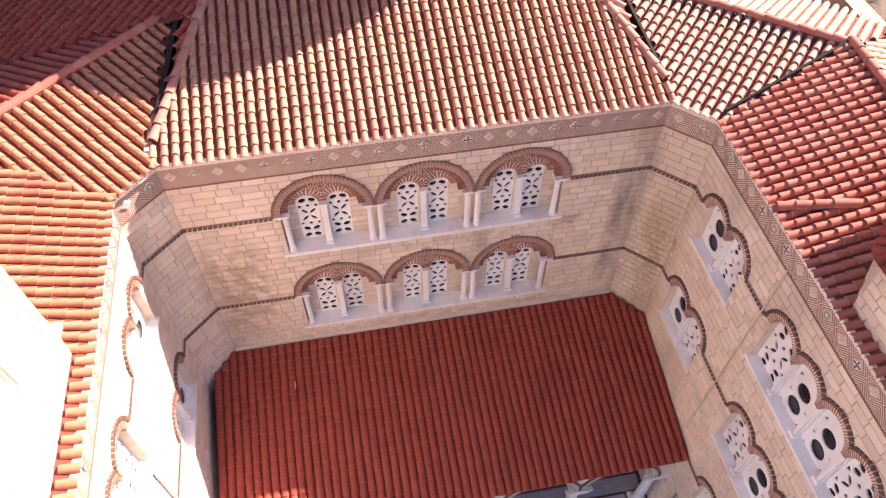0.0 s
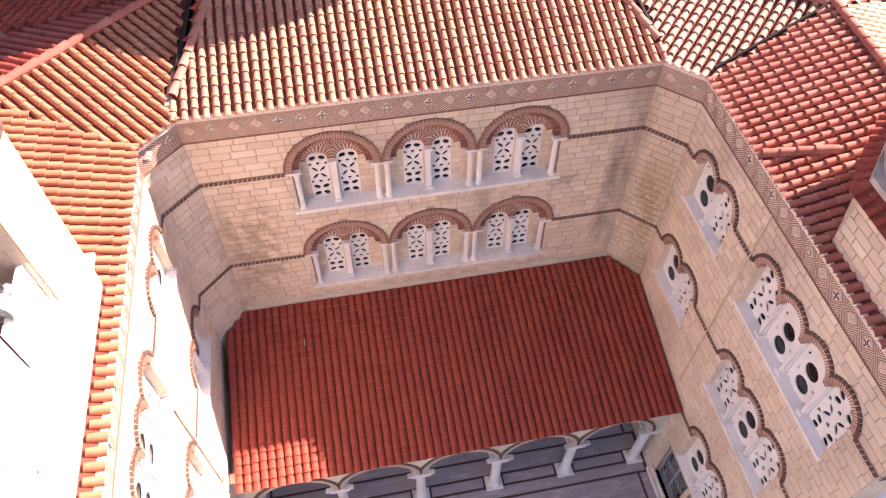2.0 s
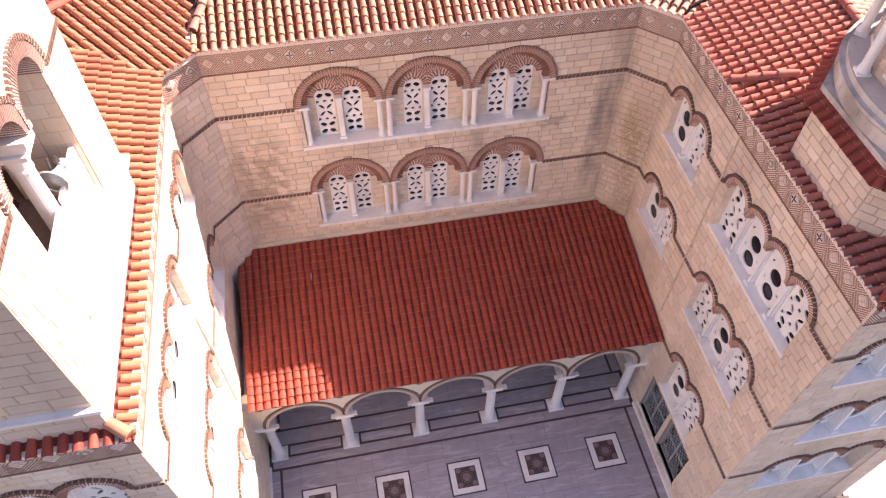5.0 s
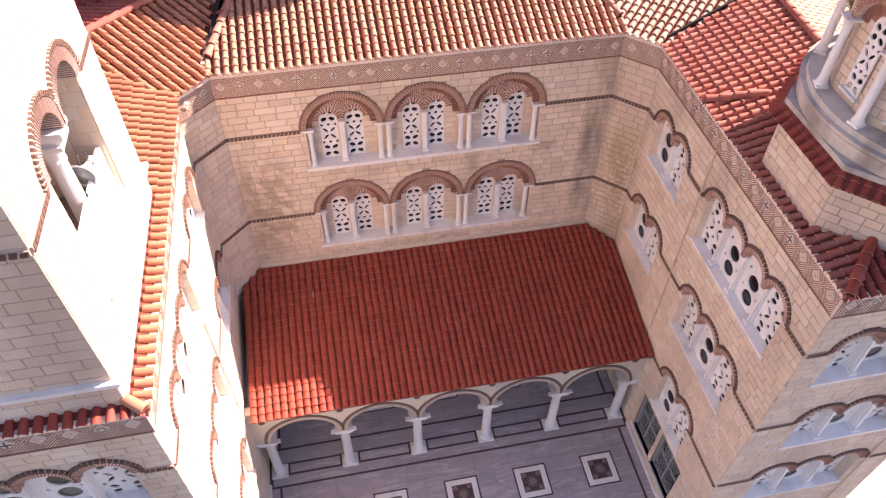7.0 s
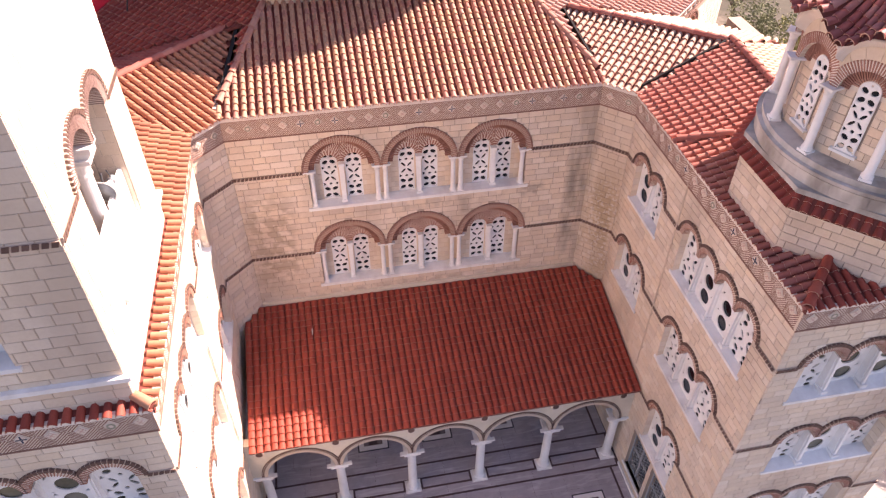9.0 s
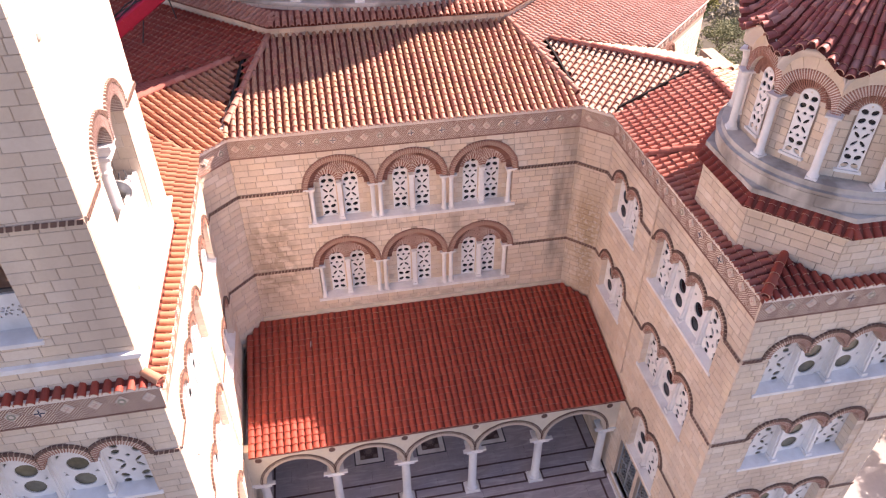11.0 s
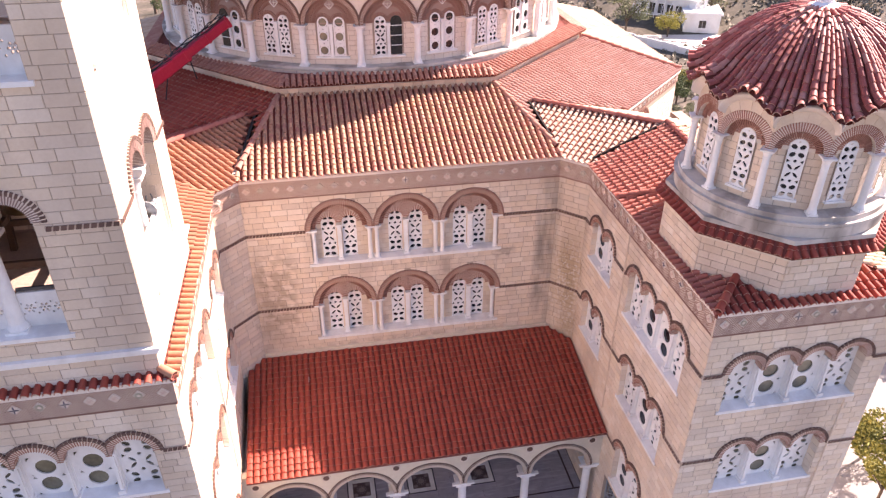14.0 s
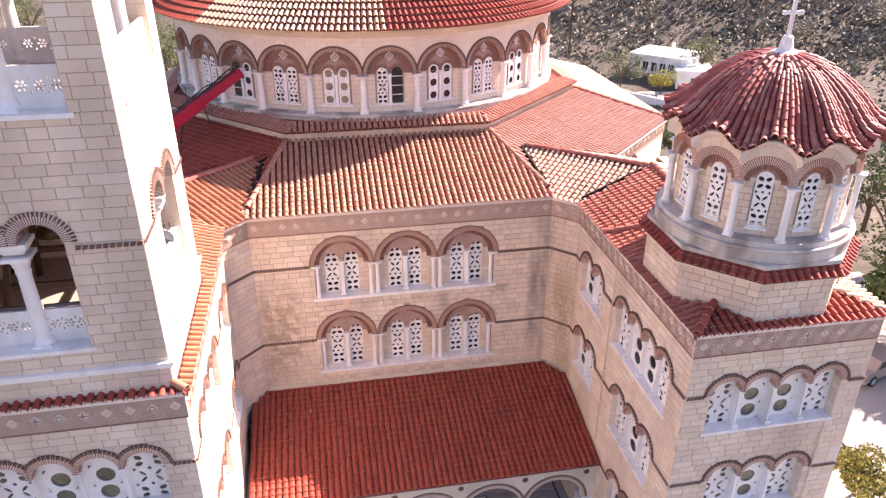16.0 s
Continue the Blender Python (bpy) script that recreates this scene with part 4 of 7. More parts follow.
S, H0 = 0.3, 13.5
RED_ROOF = "red-orange barrel-tiled roof"
plane_s = lambda x, y: H0 + S * y
plane_ch = lambda sx: (lambda x, y: H0 + S * (sx * x + y - 5.76) / math.sqrt(2))
plane_dg = lambda sx: (lambda x, y: H0 + S * (-sx * x + y + 6.05) / math.sqrt(2))
plane_w = lambda sx: (lambda x, y: H0 + S * (sx * x - 6.63))
plane_end = lambda x, y: H0 + S * (y + 9.75)
plane_out = lambda sx: (lambda x, y: H0 + S * (12.25 - sx * x))
J, COR = (5.7, 0.42), (4.25, 4.35)
IN2, OUT2 = (10.15, 10.3), (14.6, 8.55)
mir = lambda pts, sx: [(sx * x, y) for x, y in pts]
r2 = math.sqrt(0.5)


def plane_back(sx, a, b):
    """The far slope of a link: through its ridge from a to b, falling away from the court."""
    za, zb = plane_ch(sx)(sx * a[0], a[1]), plane_ch(sx)(sx * b[0], b[1])
    along = Vector((b[0] - a[0], b[1] - a[1]))
    rise = (zb - za) / along.length
    d = along.normalized()
    n = Vector((-d.y, d.x)) if -d.y > 0 else Vector((d.y, -d.x))
    return lambda x, y: za + rise * ((sx * x - a[0]) * d.x + (y - a[1]) * d.y) - S * ((sx * x - a[0]) * n.x + (y - a[1]) * n.y)


# Sunny slopes take a lighter, sun-painted clay copy; shaded ones keep CLAY.
roof("roof_main", [(-5.83, -0.17), (5.83, -0.17), J, COR, mir([COR], -1)[0], mir([J], -1)[0]], plane_s, (1, 0), RED_ROOF + " over the court's back wall", CLAY_LIT_PALE, 300, seed=1, blend=(CLAY_LIT_SAND, lambda x: min(0.85, max(0.45, 0.62 - 0.04 * x))))
for sx, side in ((1, "east"), (-1, "west")):
    clear = 0.07 if sx > 0 else 0.15
    # upper end of the valley on the link's slope and on the octagon's, and the link's outer end
    R0, D0, R1 = ((5.44, 3.78), (5.32, 3.4), (9.7, 0.0)) if sx > 0 else ((5.08, 4.27), (5.02, 3.64), (9.45, 0.17))
    roof(f"roof_chamfer_{side}", mir([(5.64, -0.12), (6.53, -0.99), R1, (R0[0] + clear, R0[1] - 0.08), (5.7 + clear, 0.35)], sx), plane_ch(sx), (r2, -r2) if sx > 0 else (r2, r2), RED_ROOF + " over the cut corner", CLAY_LIT_BUFF if sx > 0 else CLAY_LIT_ORANGE, 220, seed=2)
    roof(f"roof_octagon_{side}", mir([(5.42, 1.25), (D0[0] - clear * 0.6, D0[1]), (9.85, 3.8), OUT2, IN2, COR], sx), plane_dg(sx), (r2, r2) if sx > 0 else (r2, -r2), RED_ROOF + " of the octagon", CLAY_LIT_ROSE if sx > 0 else CLAY, 120, seed=3)
    roof(f"roof_link_{side}", mir([R0, R1, (12.3, 1.2), (9.85, 3.8)], sx), plane_back(sx, R0, R1), (-r2, r2) if sx > 0 else (-r2, -r2), RED_ROOF + " on the far slope of the link", CLAY_LIT_CREAM if sx > 0 else CLAY, 60, seed=4)
    if sx > 0:
        ring = [(7.5, -8.87), (6.74, -8.12), (6.74, -5.98), (8.25, -4.47), (9.45, -4.47)]
        out = [(12.42, -9.92), (12.42, 1.1), R1, (9.45, -4.47), (10.39, -4.47), (11.9, -5.98), (11.9, -8.12), (11.14, -8.87)]
        end = [(6.46, -9.92), (12.42, -9.92), (11.14, -8.87), (10.39, -9.63), (8.25, -9.63), (7.5, -8.87)]
    else:
        ring = [(6.8, -9.6), (6.8, -4.45), (9.45, -4.45)]
        out = [(12.42, -9.92), (12.42, 1.1), R1, (9.45, -4.45), (12.02, -4.45), (12.02, -9.69)]
        end = [(6.46, -9.92), (12.42, -9.92), (12.02, -9.69), (6.78, -9.69)]
    roof(f"roof_wing_{side}", mir([(6.46, -0.9), (6.46, -9.92), *ring, R1], sx), plane_w(sx), (0, -1) if sx > 0 else (0, 1), RED_ROOF + " along the court's side wall", CLAY_LIT_PINK if sx > 0 else CLAY_LIT_ORANGE, 300, seed=5)
    roof(f"roof_wing_outer_{side}", mir(out, sx), plane_out(sx), (0, 1) if sx > 0 else (0, -1), RED_ROOF + " on the wing's outer slope", CLAY_LIT_CREAM, 40, seed=6)
    # The larger terracotta share in the west paints sunlit tiles.
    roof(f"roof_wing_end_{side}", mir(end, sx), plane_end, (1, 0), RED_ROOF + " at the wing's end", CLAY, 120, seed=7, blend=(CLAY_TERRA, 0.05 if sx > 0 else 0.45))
    at = lambda p, f: (sx * p[0], p[1], f(sx * p[0], p[1]) + 0.03)
    ridge_line(f"ridge_main_{side}", [at(J, plane_s), at(COR, plane_s)], "hip of half-round clay tiles", CLAY_LIT_PALE, 0.02)
    ridge_line(f"ridge_link_{side}", [at(R0, plane_ch(sx)), at(R1, plane_ch(sx))], "ridge of half-round clay tiles")
    ridge_line(f"ridge_wing_{side}", [at((9.45, -4.5), plane_w(sx)), at(R1, plane_w(sx))], "ridge of half-round clay tiles")
    # East hip keeps the shaded clay, west hip gets the sun-painted copy.
    ridge_line(f"ridge_hip_{side}", [at((6.48, -9.9), plane_w(sx)), at((7.45, -8.92) if sx > 0 else (6.75, -9.7), plane_w(sx))], "corner hip of half-round clay tiles", CLAY if sx > 0 else CLAY_LIT_ORANGE)
    valley_strip(f"valley_main_{side}", [at((5.67, 0.5), plane_ch(sx)), at(R0, plane_ch(sx))], 0.035 if sx > 0 else 0.055)
    if sx > 0:
        # Dark strip drawn for the shadow line where these roofs meet, no gutter.
        valley_strip(f"valley_wing_{side}", [at((6.6, -0.85), plane_ch(sx)), at(R1, plane_ch(sx))], 0.03)
    roof(f"roof_east_face_{side}", mir([OUT2, (14.6, 20.5), (10.15, 18.7), IN2], sx), lambda x, y: H0 + S * (14.55 - abs(x)), (0, 1) if sx > 0 else (0, -1), RED_ROOF + " of the octagon's side", CLAY_LIT_CREAM, 60, seed=8)
    ridge_line(f"ridge_octagon_{side}", [at(OUT2, plane_dg(sx)), at(IN2, plane_dg(sx))], "hip of half-round clay tiles")
verge = Bag()
for k in range(7):
    y = 0.0 + 0.19 * k
    x = -5.86 + 0.03 * k
    z = plane_ch(-1)(x, y)
    verge.box(x - 0.05, x + 0.07, y, y + 0.18, z - 0.02, z + 0.07 + 0.01 * (k % 2))
tagged(part("trim_verge", verge.data(), WEATHERED), "pale mortar verge beside the dark valley gutter", "trim", kind="structure")
ridge_line("ridge_turret_link", [(6.5, -3.6, 13.5), (7.7, -4.05, 13.86)], "low hip of half-round clay tiles")
# outer walls below the octagon's eaves
wall("wall_octagon_east", pose(9.7, 3.75, 0, 0, 0, 45), 0, 6.85, -0.3, EAVE, [Opening(2.45, 1, 1, 0.72, 9.9, 11.95)], 0.5, STONE_WALL, 60, 11, 12.65)
wall("wall_octagon_west", pose(-14.5, 8.55, 0, 0, 0, -45), 0, 6.85, -0.3, EAVE, [], 0.5, STONE_WALL, 20, 12, 12.65)
wall("wall_octagon_side_east", pose(14.5, 0, 0, 0, 0, 90), 8.55, 20.5, -0.3, EAVE, [], 0.5, STONE_WALL, 20, 13, 12.65)
wall("wall_octagon_side_west", pose(-14.5, 0, 0, 0, 0, -90), -20.5, -8.55, -0.3, EAVE, [], 0.5, STONE_WALL, 20, 14, 12.65)
wall("wall_rear", pose(0, 20.5, 0, 0, 0, 180), -14.5, 14.5, -0.3, EAVE, [], 0.5, STONE_WALL, 0, 15, 12.65)
frieze("trim_frieze_octagon", pose(9.7, 3.75, 0, 0, 0, 45), 0, 6.85, 13.17, 0.2, False)
fw = empty("arched_window", pose(9.7, 3.75, 0, 0, 0, 45) @ pose(2.45, 0, 9.9), "single lattice light under a brick arch", "window")
arch_surround(fw, 1, 2, 0.72, 2.05, 0.3, 0.15)
light(fw, "leaf", 0, 0, 1.42, 2.76, 0.28)

# portico roof
pr = lambda x, y: 5.74 + 0.229 * y
roof("roof_portico", [(-6.42, -5.22), (6.6, -5.22), (6.6, -0.9), (5.72, -0.03), (-5.72, -0.03), (-6.42, -0.75)], pr, (1, 0), "deep red barrel-tiled lean-to roof of the portico", CLAY_TERRA, 300, seed=9, row=0.25)
fl = Bag()
fl.box(-5.75, 5.75, -0.1, 0.0, 5.74, 5.9)
tagged(part("trim_flashing", fl.data(), PLASTER), "mortar fillet along the top of the portico roof", "trim", kind="structure")


# ---- portico ----
port = empty("portico", pose(0, -4.72, 0), "five-arched portico with white columns and a cream arcade wall", "portico")
ARCS = [(-5 + 2.5 * k) for k in range(5)]
loop = [(-6.63, 4.5), (-6.63, 2.62)]
for c in ARCS:
    loop += [(c - 1.12 * math.cos(math.pi * i / 20), 2.62 + 1.12 * math.sin(math.pi * i / 20)) for i in range(21)]
loop += [(6.63, 2.62), (6.63, 4.5)]
bm = bmesh.new()
vs = [bm.verts.new((x, -0.2, z)) for x, z in loop]
es = [bm.edges.new((vs[i - 1], vs[i])) for i in range(len(vs))]
made = bmesh.ops.triangle_fill(bm, edges=es, use_beauty=True)
out = bmesh.ops.extrude_face_region(bm, geom=[g for g in made["geom"] if isinstance(g, bmesh.types.BMFace)])
bmesh.ops.translate(bm, vec=(0, 0.28, 0), verts=[g for g in out["geom"] if isinstance(g, bmesh.types.BMVert)])
part("arcade_wall", bm, PLASTER, port, "cream stone arcade wall")
for c in ARCS:
    ring = part("arch_band", sector(c, 2.62, 1.12, 1.3, -0.225, -0.19, n=28).data(), ARCH_BUFF, port, "buff brick arch band")
    part("dentil_ring", brick_ring(c, 2.62, 1.235, 1.285, -0.24, -0.2, 60, gap=0.45).data(), BRICK_DARK, ring, "thin dark dentil line")
    part("arch_brick", brick_ring(c, 2.62, 1.115, 1.23, -0.235, 0.06, 52, gap=0.3).data(), ARCH_BUFF, ring)
    part("outer_line", sector(c, 2.62, 1.3, 1.325, -0.232, -0.19, n=28).data(), BRICK_DARK, ring)
COL_BIG = mesh_of("column", *column_bag(2.56, 0.165, 0.36, 0.2, 20).data(), MARBLE)
medal = Bag()
medal.lathe([(0.17, 0.0), (0.165, 0.03), (0.13, 0.03), (0.125, 0.02), (0.05, 0.025)], 18)
MEDAL = mesh_of("medallion", medal.v, medal.f, JOINT)
disc = Bag()
disc.lathe([(0.115, 0.018), (0.11, 0.032), (0.03, 0.034)], 16)
MEDAL_CORE = mesh_of("medallion_core", disc.v, disc.f, BRICK_DARK)
for k in range(6):
    x = -6.25 + 2.5 * k
    part("column", COL_BIG, MARBLE, port, "white marble column with a flaring capital", pose(x, 0, 0.02))
    bag = Bag()
    bag.box(x - (0.42 if k else 0.38), x + (0.42 if k < 5 else 0.38), -0.27, -0.13, 2.57, 2.63)
    part("impost", bag.data(), MARBLE, port)
    me = part("medallion", MEDAL, JOINT, port, "round carved medallion", pose(max(min(x, 6.2), -6.2), -0.2, 3.95, 90))
    part("medallion_core", MEDAL_CORE, BRICK_DARK, me)
for k in range(22):
    x = -6.4 + k * 0.605
    bag = Bag()
    bag.add([(x + dx, y, z) for dx in (0, 0.09) for y, z in ((-0.2, 4.47), (4.68, 5.56), (4.68, 5.42), (-0.2, 4.33))], [(0, 1, 2, 3), (7, 6, 5, 4), (0, 4, 5, 1), (3, 2, 6, 7), (0, 3, 7, 4)])
    part("rafter", bag.data(), WOOD, port)
cl = Bag()
cl.box(-6.6, 6.6, 0.2, 4.7, 4.1, 4.16)
tagged(part("ceiling", cl.data(), WHITE_PAINT, m=pose(0, -4.72, 0)), "plain white portico ceiling", "ceiling", kind="structure")

# ---- courtyard paving ----
fl = Bag()
fl.box(-6.63, 6.63, -14, 0.0, -0.25, -0.012)
floor = tagged(part("floor", fl.data(), MARBLE_DARK), "grey marble courtyard paving with dark inlaid lines", "floor", kind="structure")


def slab(x0, x1, y0, y1, material=MARBLE_FLOOR, name="paving_slab", z=0.0):
    bag = Bag()
    bag.add([(x0, y0, z - 0.02), (x1, y0, z - 0.02), (x1, y1, z - 0.02), (x0, y1, z - 0.02), (x0 + 0.004, y0 + 0.004, z), (x1 - 0.004, y0 + 0.004, z), (x1 - 0.004, y1 - 0.004, z), (x0 + 0.004, y1 - 0.004, z)],
            [(4, 5, 6, 7), (0, 1, 5, 4), (1, 2, 6, 5), (2, 3, 7, 6), (3, 0, 4, 7)])
    return part(name, bag.data(), material, floor)


def lay(x0, x1, y0, y1, length=1.25, width=0.62):
    """A field of slabs, laid in rows."""
    rows = max(1, round((y1 - y0) / width))
    for r in range(rows):
        ya, yb = y0 + (y1 - y0) * r / rows, y0 + (y1 - y0) * (r + 1) / rows
        n = max(1, round((x1 - x0) / length))
        off = 0.5 * (r % 2) * (x1 - x0) / n
        xs = sorted({x0, x1} | {x0 + off + (x1 - x0) * i / n for i in range(n + 1) if x0 + 0.05 < x0 + off + (x1 - x0) * i / n < x1 - 0.05})
        for a, b in zip(xs, xs[1:]):
            slab(a + 0.0015, b - 0.0015, ya + 0.0015, yb - 0.0015)


def ornament(x, y):
    """A dark carved square in a pale frame, with a thin dark edge."""
    fr = Bag()
    for a, b, c, d in ((-0.55, 0.55, -0.55, -0.36), (-0.55, 0.55, 0.36, 0.55), (-0.55, -0.36, -0.36, 0.36), (0.36, 0.55, -0.36, 0.36)):
        fr.box(x + a, x + b, y + c, y + d, -0.02, 0.006)
    part("pale_frame", fr.data(), MARBLE, floor)
    ed = Bag()
    for a, b, c, d in ((-0.6, 0.6, -0.6, -0.552), (-0.6, 0.6, 0.552, 0.6), (-0.6, -0.552, -0.552, 0.552), (0.552, 0.6, -0.552, 0.552)):
        ed.box(x + a, x + b, y + c, y + d, -0.02, 0.004)
    part("dark_edge", ed.data(), INK, floor)
    inner = Bag()
    inner.box(x - 0.36, x + 0.36, y - 0.36, y + 0.36, -0.02, 0.003)
    panel = part("dark_panel", inner.data(), MARBLE_DARK, floor)
    knots = Bag()
    for q in range(12):
        t = math.pi * q / 6
        knots.box(x + 0.185 * math.cos(t) - 0.022, x + 0.185 * math.cos(t) + 0.022, y + 0.185 * math.sin(t) - 0.022, y + 0.185 * math.sin(t) + 0.022, 0.0, 0.009)
    for dx, dy in ((0, 0), (-0.25, -0.25), (0.25, -0.25), (-0.25, 0.25), (0.25, 0.25)):
        knots.lathe([(0.09 if dx else 0.14, 0.0), (0.085 if dx else 0.13, 0.01), (0.055 if dx else 0.09, 0.01), (0.05 if dx else 0.085, 0.004), (0.02, 0.004)], 16, (x + dx, y + dy, 0.007))
    part("ring_inlay", knots.data(), ORNAMENT, panel)


# bands from the rear wall to the front; between them the dark bed shows as lines
lay(-6.2, 6.2, -3.82, -0.9)
lay(-6.55, 6.55, -0.85, -0.05)
lay(-6.5, 6.5, -4.42, -3.9, 1.25, 0.6)
for k in range(6):
    x = -6.25 + 2.5 * k
    if k < 5:
        lay(x + 0.36, x + 2.14, -4.82, -4.5, 1.8, 0.47)
    slab(x - 0.29, x + 0.29, -4.98, -4.46, MARBLE, "column_plinth", 0.02)
lay(-6.5, 6.5, -5.25, -4.9, 1.6, 0.5)
lay(-6.2, 6.2, -14, -5.33)
for s in (-1, 1):
    lay(*sorted((s * 6.28, s * 6.6)), -14, -5.33, 0.42, 1.2)
    lay(*sorted((s * 6.28, s * 6.6)), -3.82, -0.95, 0.42, 1.2)
for k in range(-2, 3):
    ornament(k * 2.5, -6.75)
for k in (-1, 0, 1):
    ornament(k * 2.5, -2.35)
bag = Bag()
for s in (-1, 1):
    bag.box(*sorted((s * 6.55, s * 6.63)), -9.75, -5.2, -0.01, 0.12)
tagged(part("baseboard", bag.data(), MARBLE), "low pale marble plinth along the court walls", "trim", kind="structure")

# west wall pipe; east and southeast tubes stand in for wall-step shadow lines
for m, x, top, foot in ((WEST, -5.13, 9.7, 5.2), (EAST, 4.55, 12.7, 5.2), (SE_FACE, 11.33, 9.72, -0.2)):
    bag = Bag()
    bag.tube([(x, -0.06, top), (x, -0.06, foot)], 0.032 if m is WEST else 0.02, 10)
    for z in (6, 8.5):
        bag.box(x - 0.03, x + 0.03, -0.08, 0.0, z, z + 0.04)
    tagged(part("downpipe", bag.data(), WHITE_PAINT if m is WEST else STEP_LINE, m=m), "slim pale upright on a stone wall, west a drain pipe, else a drawn wall step", "pipe")


# ---- turret with a tiled cupola ----
TC = (9.32, -7.06)
turret = empty("turret", pose(*TC, 0), "octagonal and round cream stone turret with arcade and ribbed red-tiled cupola", "turret")


def ring_pts(apothem, n=8, turn=22.5):
    r = apothem / math.cos(math.pi / n)
    return [(r * math.cos(radians(turn) + 2 * math.pi * i / n), r * math.sin(radians(turn) + 2 * math.pi * i / n)) for i in range(n)]


def octagon_bag(apothem, z0, z1, inner=None, turn=22.5):
    bag = Bag()
    a = ring_pts(apothem, 8, turn)
    bag.add([(x, y, z) for z in (z0, z1) for x, y in a], [(i, (i + 1) % 8, (i + 1) % 8 + 8, i + 8) for i in range(8)] + [tuple(range(8))[::-1], tuple(range(8, 16))])
    return bag


part("octagon_base", octagon_bag(2.57, 13.2, 14.78).data(), MORTAR, turret, "octagonal stone base")
OCT_SIDES = []
for i in range(8):
    a = math.pi / 4 * i
    face = part("base_face", octagon_bag(0.01, 13.0, 13.01).data(), MORTAR, turret)
    side = 2.58 * math.tan(math.pi / 8)
    face.matrix_basis = Matrix.Translation((2.58 * math.cos(a), 2.58 * math.sin(a), 0)) @ pose(0, 0, 0, 0, 0, math.degrees(a) + 90)
    OCT_SIDES.append((face, side))
part("base_cornice", octagon_bag(2.66, 14.72, 14.82).data(), PLASTER, turret)
skirt = Bag()
lo, hi = ring_pts(2.82), ring_pts(2.74)
skirt.add([(x, y, 14.86) for x, y in lo] + [(x * 0.93, y * 0.93, 15.22) for x, y in hi], [(i, (i + 1) % 8, (i + 1) % 8 + 8, i + 8) for i in range(8)] + [tuple(range(8))[::-1], tuple(range(8, 16))])
skirt_ob = part("skirt_roof", skirt.data(), PAN, turret, "short skirt of red barrel tiles")
SKIRT = []
for i in range(8):
    a = math.pi / 4 * i
    half = 2.84 * math.tan(math.pi / 8)
    n = round(2 * half / PITCH)
    for j in range(n):
        s = -half + (j + 0.5) * 2 * half / n
        for d, z in ((2.84, 14.87), (2.66, 15.01)):
            if abs(s) < d * math.tan(math.pi / 8) - 0.02:
                SKIRT.append(Matrix.Translation((d * math.cos(a) - s * math.sin(a), d * math.sin(a) + s * math.cos(a), z)) @ pose(0, 0, 0, 0, 0, math.degrees(a) + 90) @ pose(0, 0, 0, 38))
part("plinth_slab", octagon_bag(2.66, 15.18, 15.3).data(), WEATHERED, turret, "white octagonal stone slab")
ring = Bag()
ring.lathe([(2.66, 15.3), (2.66, 15.6), (2.72, 15.63), (2.72, 15.7), (2.62, 15.71), (2.62, 15.84), (2.3, 15.86)], 64)
part("round_plinth", ring.data(), WEATHERED, turret, "stepped round white plinth", smooth=False)
blocks = Bag()
for k in range(22):
    blocks.lathe([(2.6, 15.325), (2.676, 15.325), (2.676, 15.585), (2.6, 15.585)], 3, arc=(2 * math.pi * k / 22 + 0.004, 2 * math.pi * (k + 1) / 22 - 0.004))
part("stone_facing", blocks.data(), WEATHERED, turret)
drum_bag = Bag()
drum_bag.lathe([(2.1, 15.8), (2.1, 18.5)], 64)
part("inner_drum", drum_bag.data(), MORTAR, turret)
